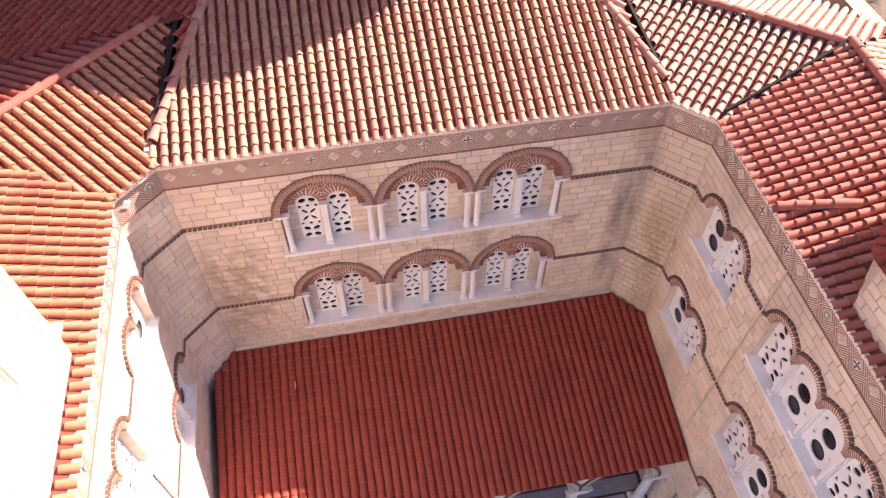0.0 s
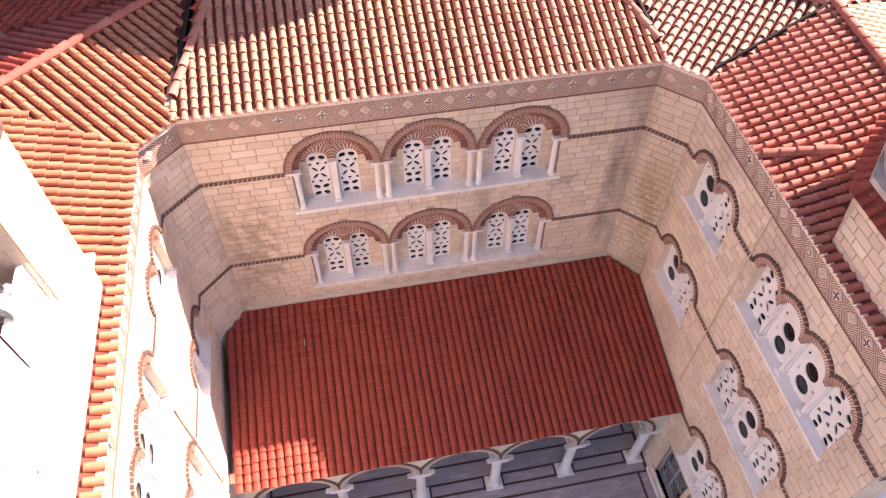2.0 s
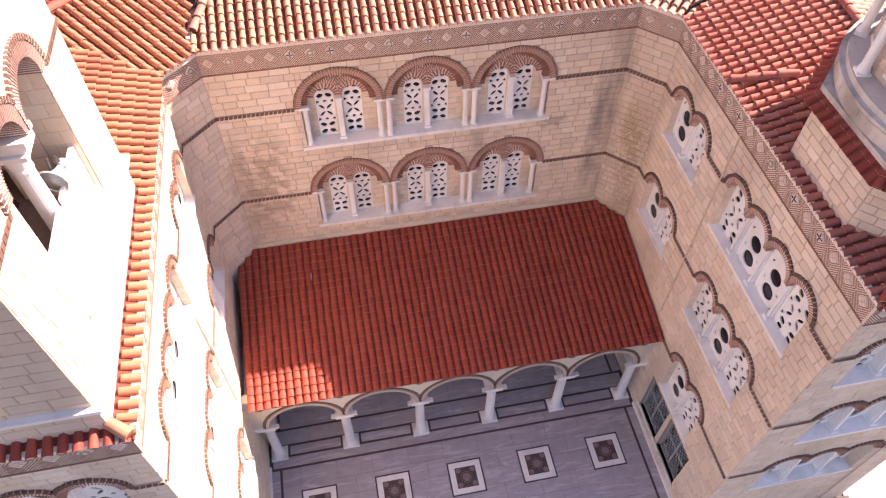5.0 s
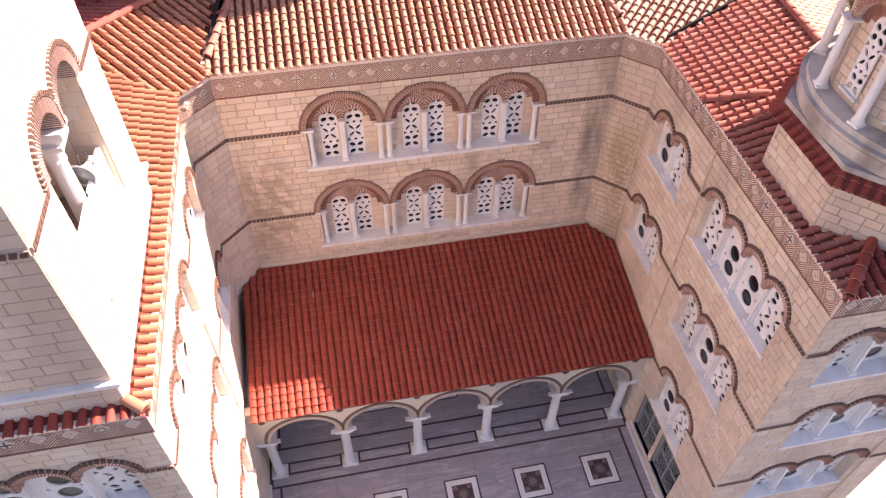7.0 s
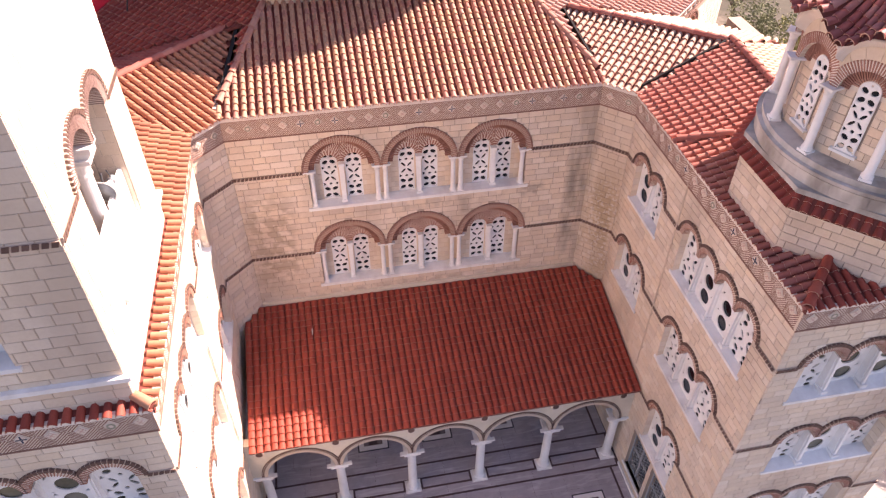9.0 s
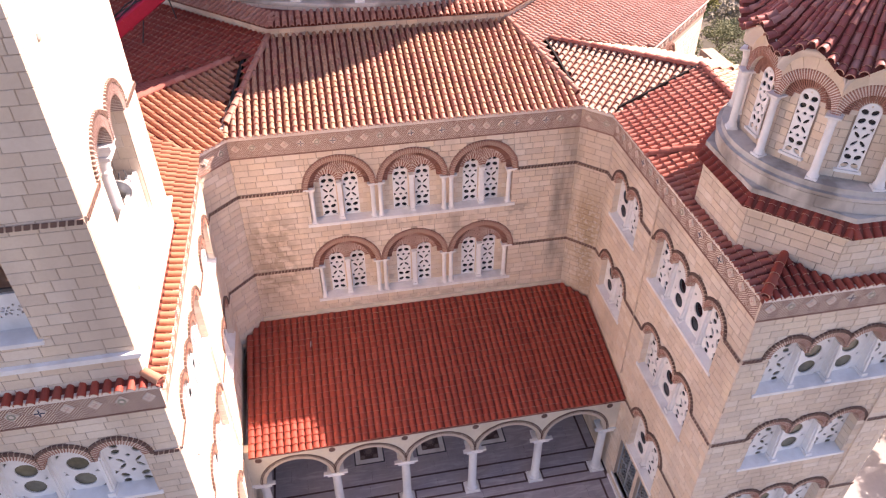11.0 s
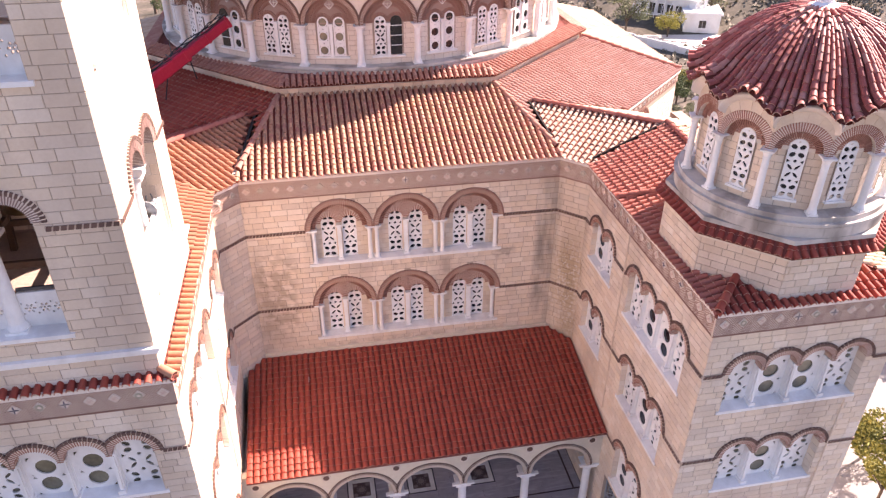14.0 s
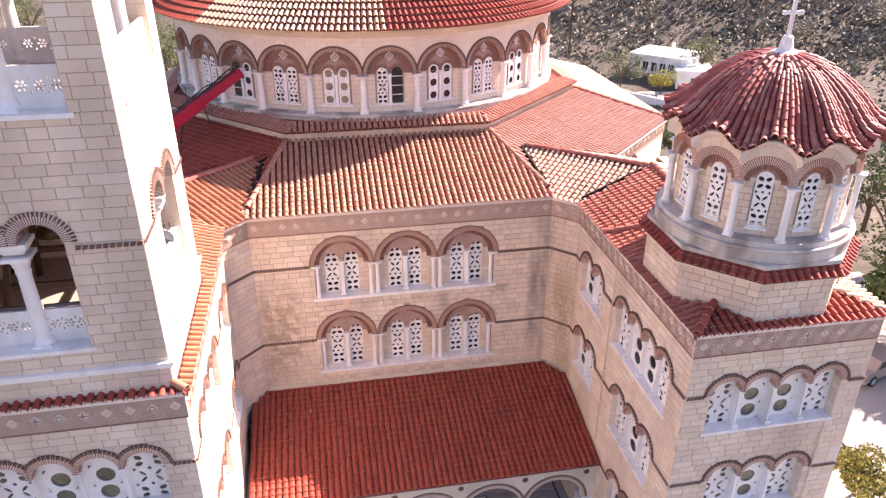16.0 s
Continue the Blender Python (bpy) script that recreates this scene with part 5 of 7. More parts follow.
# twelve bays
COL_T = mesh_of("column", *column_bag(1.52, 0.092, 0.22, 0.16, 16).data(), MARBLE)
PH = -0.801
BAYS = []
for k in range(12):
    a = PH + math.pi / 6 * (k - 2) - math.pi / 2
    part("column", COL_T, MARBLE, turret, "slender white marble column", pose(2.47 * math.cos(a), 2.47 * math.sin(a), 15.85, 0, 0, math.degrees(a)))
    b = a + math.pi / 12
    r = 2.47 * math.cos(math.pi / 12)
    BAYS.append(pose(r * math.cos(b), r * math.sin(b), 15.85, 0, 0, math.degrees(b) + 90))
half = 2.47 * math.sin(math.pi / 12)
ar = half - 0.1
for m in BAYS:
    bay = part("bay_wall", plate([(-half + 0.02, 0), (half - 0.02, 0), (half - 0.02, 1.5), (-half + 0.02, 1.5)], [], 0.2, 0.35), MORTAR, turret, "cream stone bay", m)
    st = Bag()
    for row in range(8):
        z = row * 0.19
        x = -half + 0.02 - 0.2 * (row % 2)
        while x < half - 0.03:
            p, q = max(x, -half + 0.02), min(x + 0.4, half - 0.02)
            x += 0.4
            for s, e in ((p, min(q, -0.24)), (max(p, 0.24), q)) if 0.2 < z < 1.6 else ((p, q),):
                if e - s > 0.03:
                    st.prism([(s + 0.005, z + 0.005), (e - 0.005, z + 0.005), (e - 0.005, z + 0.185), (s + 0.005, z + 0.185)], 0.186, 0.2, 0.006)
    part("stone_facing", st.data(), STONE, bay)
    light(bay, "leaf", 0, 0.25, 0.42, 1.55, 0.14)
    sl = Bag()
    sl.box(-0.27, 0.27, 0.08, 0.22, 0.2, 0.255)
    part("sill", sl.data(), MARBLE, bay)
    top = part("bay_head", plate([(-half - 0.03, 1.5), (-ar, 1.5), *[(-ar * math.cos(math.pi * i / 14), 1.5 + ar * math.sin(math.pi * i / 14)) for i in range(1, 14)], (ar, 1.5), (half + 0.03, 1.5), (half + 0.03, 2.05),
                                  *[((half + 0.03) * math.cos(math.pi * i / 12), 2.05 + 0.46 * math.sin(math.pi * i / 12)) for i in range(1, 12)], (-half - 0.03, 2.05)], [], 0.0, 0.3), STONE, turret, "arched stone bay head", m)
    part("brick_band", brick_ring(0, 1.5, ar, ar + 0.22, -0.022, 0.12, 38, (-half, half), 0.5).data(), BRICK, top)
    part("inner_band", brick_ring(0, 1.5, ar - 0.17, ar, 0.1, 0.24, 30, gap=0.48).data(), BRICK, top)
    part("band_bed", sector(0, 1.5, ar, ar + 0.2, -0.008, 0.1, (-half, half)).data(), CORNICE, top)
    part("head_facing", brick_ring(0, 1.5, ar + 0.24, ar + 0.56, -0.012, 0.01, 6, (-half, half), 0.04, 0.55, math.pi - 0.55).data(), STONE, top)
    part("head_fill", sector(0, 1.5, 0.2, ar, 0.16, 0.3).data(), JOINT, top)
    part("light_ring", brick_ring(0, 1.6, 0.22, 0.36, 0.13, 0.18, 16, gap=0.35).data(), BRICK, top)
    lipb = Bag()
    pts = [((half + 0.004) * math.cos(math.pi * i / 14), 2.03 + 0.5 * math.sin(math.pi * i / 14)) for i in range(15)]
    flare = ((0.96, 0.02, -0.04), (1.0, -0.06, 0.03), (1.07, -0.2, 0.09), (1.1, -0.25, 0.15), (1.1, -0.25, 0.2), (1.0, 0.2, 0.24), (0.94, 0.2, 0.0))
    n = len(flare)
    lipb.add([(x * k, y, z + dz) for x, z in pts for k, y, dz in flare], [(n * i + k, n * i + (k + 1) % n, n * i + n + (k + 1) % n, n * i + n + k) for i in range(len(pts) - 1) for k in range(n)])
    part("wavy_cornice", lipb.data(), CORNICE, top, "smooth cream cornice following the arch", smooth=True)


# cupola: rolls of tiles run up a scalloped shell
def cupola(r, a):
    """Height of the shell at plan radius r and angle a; the eave waves over the bays."""
    t = min(r / 2.85, 1.0)
    wave = 0.5 + 0.5 * math.cos(12 * (a - (PH - math.pi / 2 + math.pi / 12)))
    if r < 2.15:
        z = 20.17 - 1.3 * (r / 2.3) ** 2.2
    else:
        q = r - 2.15
        z = 19.05 - 1.42 * q + 0.9 * q * q
    return z + (wave - 0.5) * (0.42 * t ** 3 + 0.6 * t * t * (1 - t))


shell = Bag()
NR, NA = 16, 96
shell.add([(r * math.cos(a), r * math.sin(a), cupola(r, a) - 0.03) for r in (0.05 + 2.77 * i / NR for i in range(NR + 1)) for a in (2 * math.pi * j / NA for j in range(NA))],
          [(i * NA + j, (i + 1) * NA + j, (i + 1) * NA + (j + 1) % NA, i * NA + (j + 1) % NA) for i in range(NR) for j in range(NA)])
part("cupola_shell", shell.data(), PAN, turret, smooth=True)
cup_tiles = []
rnd = random.Random(3)
for j in range(84):
    a = 2 * math.pi * (j + 0.5) / 84
    r = 2.86
    while r > 0.35:
        shift = 0.1 * ((j * 5) % 3 - 1)
        every = 1 if r > 1.15 + shift else 2 if r > 0.84 + shift * 0.5 else 4
        if j % every:
            break
        wide = min(0.8 if every > 1 else 1.0, max(0.56, r * 2 * math.pi / 84 * every / 0.214))
        z = cupola(r, a)
        r_up = r - 0.15
        d = Vector((r_up * math.cos(a) - r * math.cos(a), r_up * math.sin(a) - r * math.sin(a), cupola(max(r_up, 0.0), a) - z))
        d.normalize()
        e = d.cross(Vector((math.cos(a), math.sin(a), 0.6))).normalized()
        n = e.cross(d).normalized()
        if n.z < 0:
            e, n = -e, -n
        m = Matrix((e, d, n)).transposed().to_4x4()
        cup_tiles.append(Matrix.Translation((r * math.cos(a), r * math.sin(a), z)) @ m @ pose(0, 0, 0, 0, rnd.uniform(-2, 2), rnd.uniform(-1, 1)) @ Matrix.Diagonal((wide, 1, wide, 1)))
        r += d.to_2d().length * -0.23
fin = Bag()
fin.lathe([(0.34, 20.08), (0.39, 20.17), (0.37, 20.21), (0.26, 20.25), (0.19, 20.28), (0.18, 20.34), (0.135, 20.6), (0.1, 20.63)], 20)
part("finial_base", fin.data(), MARBLE, turret, "white marble finial base")
cr = Bag()
cr.box(-0.045, 0.045, -0.04, 0.04, 20.55, 21.52)
cr.box(-0.23, 0.23, -0.035, 0.035, 21.16, 21.235)
for x, z in ((-0.24, 21.2), (0.24, 21.2), (0, 21.53)):
    cr.box(x - 0.05, x + 0.05, -0.045, 0.045, z - 0.05, z + 0.05)
part("finial_cross", cr.data(), MARBLE, turret, "white marble cross")


# ---- bell tower ----
TX, TY, TH = -9.4, -7.07, 2.62
tower = empty("bell_tower", pose(TX, TY, 0), "tall square cream stone bell tower with paired arched openings", "bell tower")
LEVELS = [(14.85, 17.37), (20.2, 22.7)]
COL_TW = mesh_of("column", *column_bag(2.3, 0.16, 0.42, 0.2, 20).data(), MARBLE)
TOWER_FACES = []


def tower_arcade(m, i, n, pitch, r, h, ring, inner):
    """One storey's openings on a tower face: n brick arches on white columns over pierced parapets, m at the sill's middle."""
    at = [(k - (n - 1) / 2) * pitch for k in range(n)]
    edge = at[-1] + r
    for j, k in enumerate(at):
        lim = (k - pitch / 2 if j else -9e9, k + pitch / 2 if j < n - 1 else 9e9)
        bed = part("arch_bed", sector(k, h, r - 0.01, r + ring, -0.03, 0.5, lim).data(), CORNICE, tower, m=m)
        part("arch_brick", brick_ring(k, h, r - 0.02, r + ring, -0.045, 0.49, round(math.pi * (r + ring) / 0.058), lim, 0.58).data(), TOWER_BRICK, bed, "thin grey-brown bricks set on edge")
        ho = part("hood", sector(k, h, r + ring, r + ring + 0.085, -0.055, 0.01, lim).data(), JOINT, tower, "dark toothed brick hood", m)
        part("tooth", brick_ring(k, h, r + ring - 0.002, r + ring + 0.089, -0.066, -0.01, round(math.pi * (r + ring) / 0.08), lim, 0.36).data(), BRICK_DARK, ho)
        holes = []
        for c in (-0.62 * r, 0.0, 0.62 * r) if i != 1 else ():
            holes += [oval(k + c + 0.082 * math.cos(math.pi / 3 * v), 0.47 + 0.082 * math.sin(math.pi / 3 * v), 0.04, 0.026, 60 * v, 8) for v in range(6)] + [oval(k + c, 0.47, 0.026, 0.026, n=8)]
            holes += [oval(k + c + sx * 0.31 * r, 0.47 + sz * 0.13, 0.024, 0.03, n=6) for sx in (-1, 1) for sz in (-1, 1) if sx < 0 or c > 0]
        top = 0.86 if i != 1 else 1.08
        part("parapet", plate([(k - r, 0.0), (k + r, 0.0), (k + r, top), (k - r, top)], holes, *((0.36, 0.43) if i != 1 else (0.1, 0.18))), MARBLE, tower, "pierced white marble parapet", m)
    for k in ((p + q) / 2 for p, q in zip(at, at[1:])):
        part("column", COL_TW, MARBLE, tower, "white column between the arches", m @ pose(k, 0.3 if i != 1 else 0.34, 0.0))
        bag = Bag()
        half = pitch / 2 - r + 0.16
        bag.add([(k + sx * w, y, z) for z, w, y0, y1 in ((h - 0.26, 0.2, 0.1, 0.52), (h - 0.1, half, 0.0, 0.6), (h, half, 0.0, 0.6)) for sx, y in ((-1, y0), (1, y0), (1, y1), (-1, y1))],
                [(0, 1, 5, 4), (1, 2, 6, 5), (2, 3, 7, 6), (3, 0, 4, 7), (4, 5, 9, 8), (5, 6, 10, 9), (6, 7, 11, 10), (7, 4, 8, 11), (8, 9, 10, 11), (3, 2, 1, 0)])
        part("impost", bag.data(), MARBLE, tower, "flaring white impost block", m)
    reveal = Bag()
    rows = round(h / 0.27)
    for row in range(rows):
        za, zb = h * row / rows, h * (row + 1) / rows
        cut = 0.2 + 0.16 * (row % 2)
        for ya, yb in ((0.012, cut), (cut, 0.54)):
            for x0, x1 in ((-edge - 0.004, -edge + 0.008), (edge - 0.008, edge + 0.004)):
                reveal.box(x0, x1, ya + 0.004, yb - 0.004, za + 0.004, zb - 0.004)
    if inner:
        pier = Bag()
        pier.box(edge + 0.004, min(edge + 0.78, 2.06), 0.552, 1.3, -0.1, h + 0.7)
        part("inner_pier", pier.data(), MORTAR, tower, "deep stone jamb inside the opening", m)
        for row in range(10):
            cut = 0.85 + 0.12 * (row % 2)
            for ya, yb in ((0.55, cut), (cut, 1.3)):
                reveal.box(edge - 0.008, edge + 0.004, ya + 0.004, yb - 0.004, row * 0.3 + 0.004, row * 0.3 + 0.3 - 0.004)
    part("jamb_facing", reveal.data(), STONE, tower, m=m)
    bag = Bag()
    bag.box(-edge - 0.1, edge + 0.1, -0.08, 0.5, -0.08, 0.014)
    part("sill", bag.data(), MARBLE, tower, m=m)
    far = edge + ring + 0.01
    drop = h - 0.13 if i == 0 and n == 2 else h
    for a, b in ((-TH, -far), (far, TH)):
        bag, teeth = Bag(), Bag()
        bag.box(a, b, -0.05, 0.02, drop - 0.05, drop + 0.045)
        count = max(2, round((b - a) / 0.13))
        for q in range(count):
            x = a + (b - a) * (q + 0.5) / count
            teeth.prism([(x - 0.066, drop - 0.052), (x + 0.034, drop - 0.052), (x + 0.066, drop + 0.047), (x - 0.034, drop + 0.047)], -0.062, -0.045)
        st = part("string_course", bag.data(), TOOTH, tower, m=m)
        part("tooth_band", teeth.data(), BRICK_DARK, st)


for i, turn in enumerate((0, 90, 180, 270)):
    m = pose(0, 0, 0, 0, 0, turn) @ pose(0, -TH, 0)
    e = 0.005 * (i % 2)
    storeys = [((14.85, 17.48), 2, 1.2, 0.46, 0.19) if i == 0 else (LEVELS[0], 2, 1.36, 0.6, 0.22), (LEVELS[1], 3, 1.24, 0.52, 0.17)][0 if i < 2 else 1:]
    ops = [Opening(0, n, pitch, r, lv[0], lv[1]) for lv, n, pitch, r, ring in storeys]
    w = part("tower_wall", plate([(-TH + e, 13.2), (TH - e, 13.2), (TH - e, 25.5), (-TH + e, 25.5)], [o.loop() for o in ops], 0.0, 0.55), MORTAR, tower, "cream ashlar tower wall", m)
    TOWER_FACES.append((w, ops, i))
    for lv, n, pitch, r, ring in storeys:
        tower_arcade(m @ pose(0, 0, lv[0]), i, n, pitch, r, lv[1] - lv[0], ring, i == 1)
bag = Bag()
bag.box(-TH - 0.12, TH + 0.12, -TH - 0.12, TH + 0.12, 14.2, 14.28)
bag.box(-TH - 0.06, TH + 0.06, -TH - 0.06, TH + 0.06, 14.1, 14.198)
part("ledge", bag.data(), MARBLE, tower, "projecting white ledge")
for turn in (0, 90):
    lining = part("inner_face", octagon_bag(0.01, 14.9, 14.92).data(), MORTAR, tower, "inner stone face of the bell chamber", pose(0, 0, 0, 0, 0, turn) @ pose(0, TH - 0.56, 0))
    TOWER_FACES.append((lining, [], 4))
for z in (14.7, 20.0, 25.4):
    bag = Bag()
    bag.box(-2.4, 2.4, -2.4, 2.4, z, z + 0.14)
    part("tower_floor", bag.data(), GRIME, tower, "grimy bell-chamber floor")
bag = Bag()
bag.add([(x * 2.75, y * 2.75, 25.5) for x, y in ((-1, -1), (1, -1), (1, 1), (-1, 1))] + [(0, 0, 27.6)], [(0, 1, 4), (1, 2, 4), (2, 3, 4), (3, 0, 4), (3, 2, 1, 0)])
part("tower_roof", bag.data(), PAN, tower)


def horn_speaker(m):
    """A white re-entrant horn with its driver and bracket."""
    ob = empty("loudspeaker", m, "white horn loudspeaker mounted in the tower opening", "loudspeaker")
    bag = Bag()
    bag.lathe([(0.06, 0.0), (0.075, 0.1), (0.12, 0.2), (0.2, 0.3), (0.29, 0.37), (0.31, 0.385), (0.305, 0.4), (0.265, 0.385)], 24)
    part("horn", bag.data(), WHITE_PAINT, ob, smooth=True)
    # Inner surface gets grey paint in place of the shade within.
    bag = Bag()
    bag.lathe([(0.27, 0.386), (0.17, 0.28), (0.1, 0.2), (0.05, 0.12)], 24)
    part("mouth", bag.data(), GRILLE, ob, "inside of the horn, greyed to paint its shade", smooth=True)
    bag = Bag()
    bag.lathe([(0.085, -0.16), (0.1, -0.12), (0.1, -0.02), (0.06, 0.02)], 18)
    part("driver", bag.data(), GRILLE, ob, "grey driver unit")
    bag = Bag()
    bag.lathe([(0.03, 0.05), (0.085, 0.16), (0.08, 0.3), (0.03, 0.33)], 16)
    part("inner_horn", bag.data(), IRON, ob, "dark inner horn", smooth=True)
    bag = Bag()
    bag.tube([(0, 0, -0.05), (0, 0.2, -0.05), (0, 0.34, 0.0)], 0.02, 6)
    part("bracket", bag.data(), IRON, ob)


horn_speaker(look((-6.95, -6.4, 16.05), (-6.75, -5.6, 16.1)) @ Matrix.Scale(0.8, 4))
bag = Bag()
bag.tube([(-7.08, -6.48, 14.9), (-7.08, -6.48, 16.05), (-7.05, -6.46, 16.3)], 0.02, 8)
bag.box(-7.18, -6.98, -6.58, -6.38, 14.86, 14.95)
tagged(part("speaker_post", bag.data(), IRON), "short dark iron post carrying a loudspeaker", "post")
bell = empty("bell", pose(TX, TY, 16.6), "bronze church bell hanging inside the tower", "bell")
bag = Bag()
bag.lathe([(0.05, 0.8), (0.22, 0.78), (0.28, 0.7), (0.32, 0.4), (0.4, 0.15), (0.52, 0.0), (0.48, 0.0), (0.3, 0.3), (0.2, 0.65)], 24)
part("bell_body", bag.data(), surface("aged_bronze", (0.12, 0.08, 0.04), (0.18, 0.13, 0.07), 0.45, 8, 1.0, metal=0.9), bell, smooth=True)
fr = empty("trestle", pose(TX, TY, 14.84), "dark timber trestle standing in the bell chamber", "trestle")
for sx in (-1, 1):
    for sy in (-1, 1):
        bag = Bag()
        bag.add([(sx * q + dx, sy * q + dy, z) for q, z in ((1.15, 0.0), (0.75, 2.5)) for dx, dy in ((-0.07, -0.07), (0.07, -0.07), (0.07, 0.07), (-0.07, 0.07))],
                [(3, 2, 1, 0), (4, 5, 6, 7), (0, 1, 5, 4), (1, 2, 6, 5), (2, 3, 7, 6), (3, 0, 4, 7)])
        part("leg", bag.data(), WOOD, fr)
    bag = Bag()
    bag.box(-1.05, 1.05, sx * 1.0 - 0.05, sx * 1.0 + 0.05, 0.75, 0.9)
    part("rail", bag.data(), WOOD, fr)
    bag = Bag()
    bag.box(sx * 1.0 - 0.05, sx * 1.0 + 0.05, -0.94, 0.94, 0.9, 1.05)
    part("rail", bag.data(), WOOD, fr)
for x in (-0.6, 0.6):
    bag = Bag()
    bag.box(x - 0.44, x + 0.44, 0.37, 0.42, 0.9, 0.97)
    part("parapet_rail", bag.data(), IRON, tower, "dark rail over the parapet", pose(0, -TH, 14.85))
bag = Bag()
bag.box(-2.0, 2.0, -0.08, 0.08, 0.82, 0.98)
part("yoke", bag.data(), WOOD, bell)


# ---- the great drum ----
DC, DR, DZ, DSTEP, DPH = (0.0, 14.25), 9.46, 15.65, 0.237, 0.134
drum = empty("drum", pose(*DC, 0), "great round drum with brick arcade, white columns and lattice lights", "drum")
part("octagon_wall", octagon_bag(9.9, 14.2, 15.15).data(), MORTAR, drum)
OCT_TOP = []
for i in range(8):
    a = math.pi / 4 * i
    if math.sin(a) > 0.9 or math.sin(a) > 0.6:
        continue
    side = 9.91 * math.tan(math.pi / 8)
    f = part("wall_face", octagon_bag(0.01, 14.0, 14.01).data(), MORTAR, drum)
    f.matrix_basis = Matrix.Translation((9.91 * math.cos(a), 9.91 * math.sin(a), 0)) @ pose(0, 0, 0, 0, 0, math.degrees(a) + 90)
    OCT_TOP.append((f, side))
part("wall_cornice", octagon_bag(10.01, 15.1, 15.19).data(), WEATHERED, drum)
sk = Bag()
lo, hi = ring_pts(10.17), ring_pts(9.6)
sk.add([(x, y, 15.19) for x, y in lo] + [(x, y, 15.38) for x, y in hi], [(i, (i + 1) % 8, (i + 1) % 8 + 8, i + 8) for i in range(8)] + [tuple(range(8))[::-1], tuple(range(8, 16))])
drum_skirt = part("skirt_roof", sk.data(), PAN, drum, "narrow tiled skirt round the drum")
DSKIRT = []
for i in (4, 5, 6, 7, 0):
    a = math.pi / 4 * i
    half = 10.17 * math.tan(math.pi / 8)
    n = round(2 * half / PITCH)
    for row in range(3):
        for j in range(n):
            s = -half + (j + 0.5) * 2 * half / n
            d = 10.19 - row * 0.23
            if abs(s) < half - row * 0.095:
                DSKIRT.append(Matrix.Translation((d * math.cos(a) - s * math.sin(a), d * math.sin(a) + s * math.cos(a), 15.2 + row * 0.075)) @ pose(0, 0, 0, 0, 0, math.degrees(a) + 90) @ pose(0, 0, 0, 20))
ring = Bag()
ring.lathe([(9.6, 15.1), (9.62, 15.5), (9.68, 15.53), (9.68, 15.62), (9.66, DZ), (9.0, DZ + 0.01)], 128)
part("drum_plinth", ring.data(), WEATHERED, drum, "round stone plinth step")
blocks = Bag()
for k in range(110):
    blocks.lathe([(9.55, 15.3), (9.635, 15.3), (9.635, 15.5), (9.55, 15.5)], 2, arc=(2 * math.pi * k / 110 + 0.0009, 2 * math.pi * (k + 1) / 110 - 0.0009))
part("stone_facing", blocks.data(), PALE_STONE, drum)
core = Bag()
core.lathe([(9.1, 15.3), (9.1, 18.9)], 128)
part("drum_core", core.data(), MORTAR, drum)
COL_D = mesh_of("column", *column_bag(1.58, 0.13, 0.22, 0.16, 14).data(), MARBLE)
half = DR * math.sin(DSTEP / 2)
rin = DR * math.cos(DSTEP / 2)
ar = half - 0.14
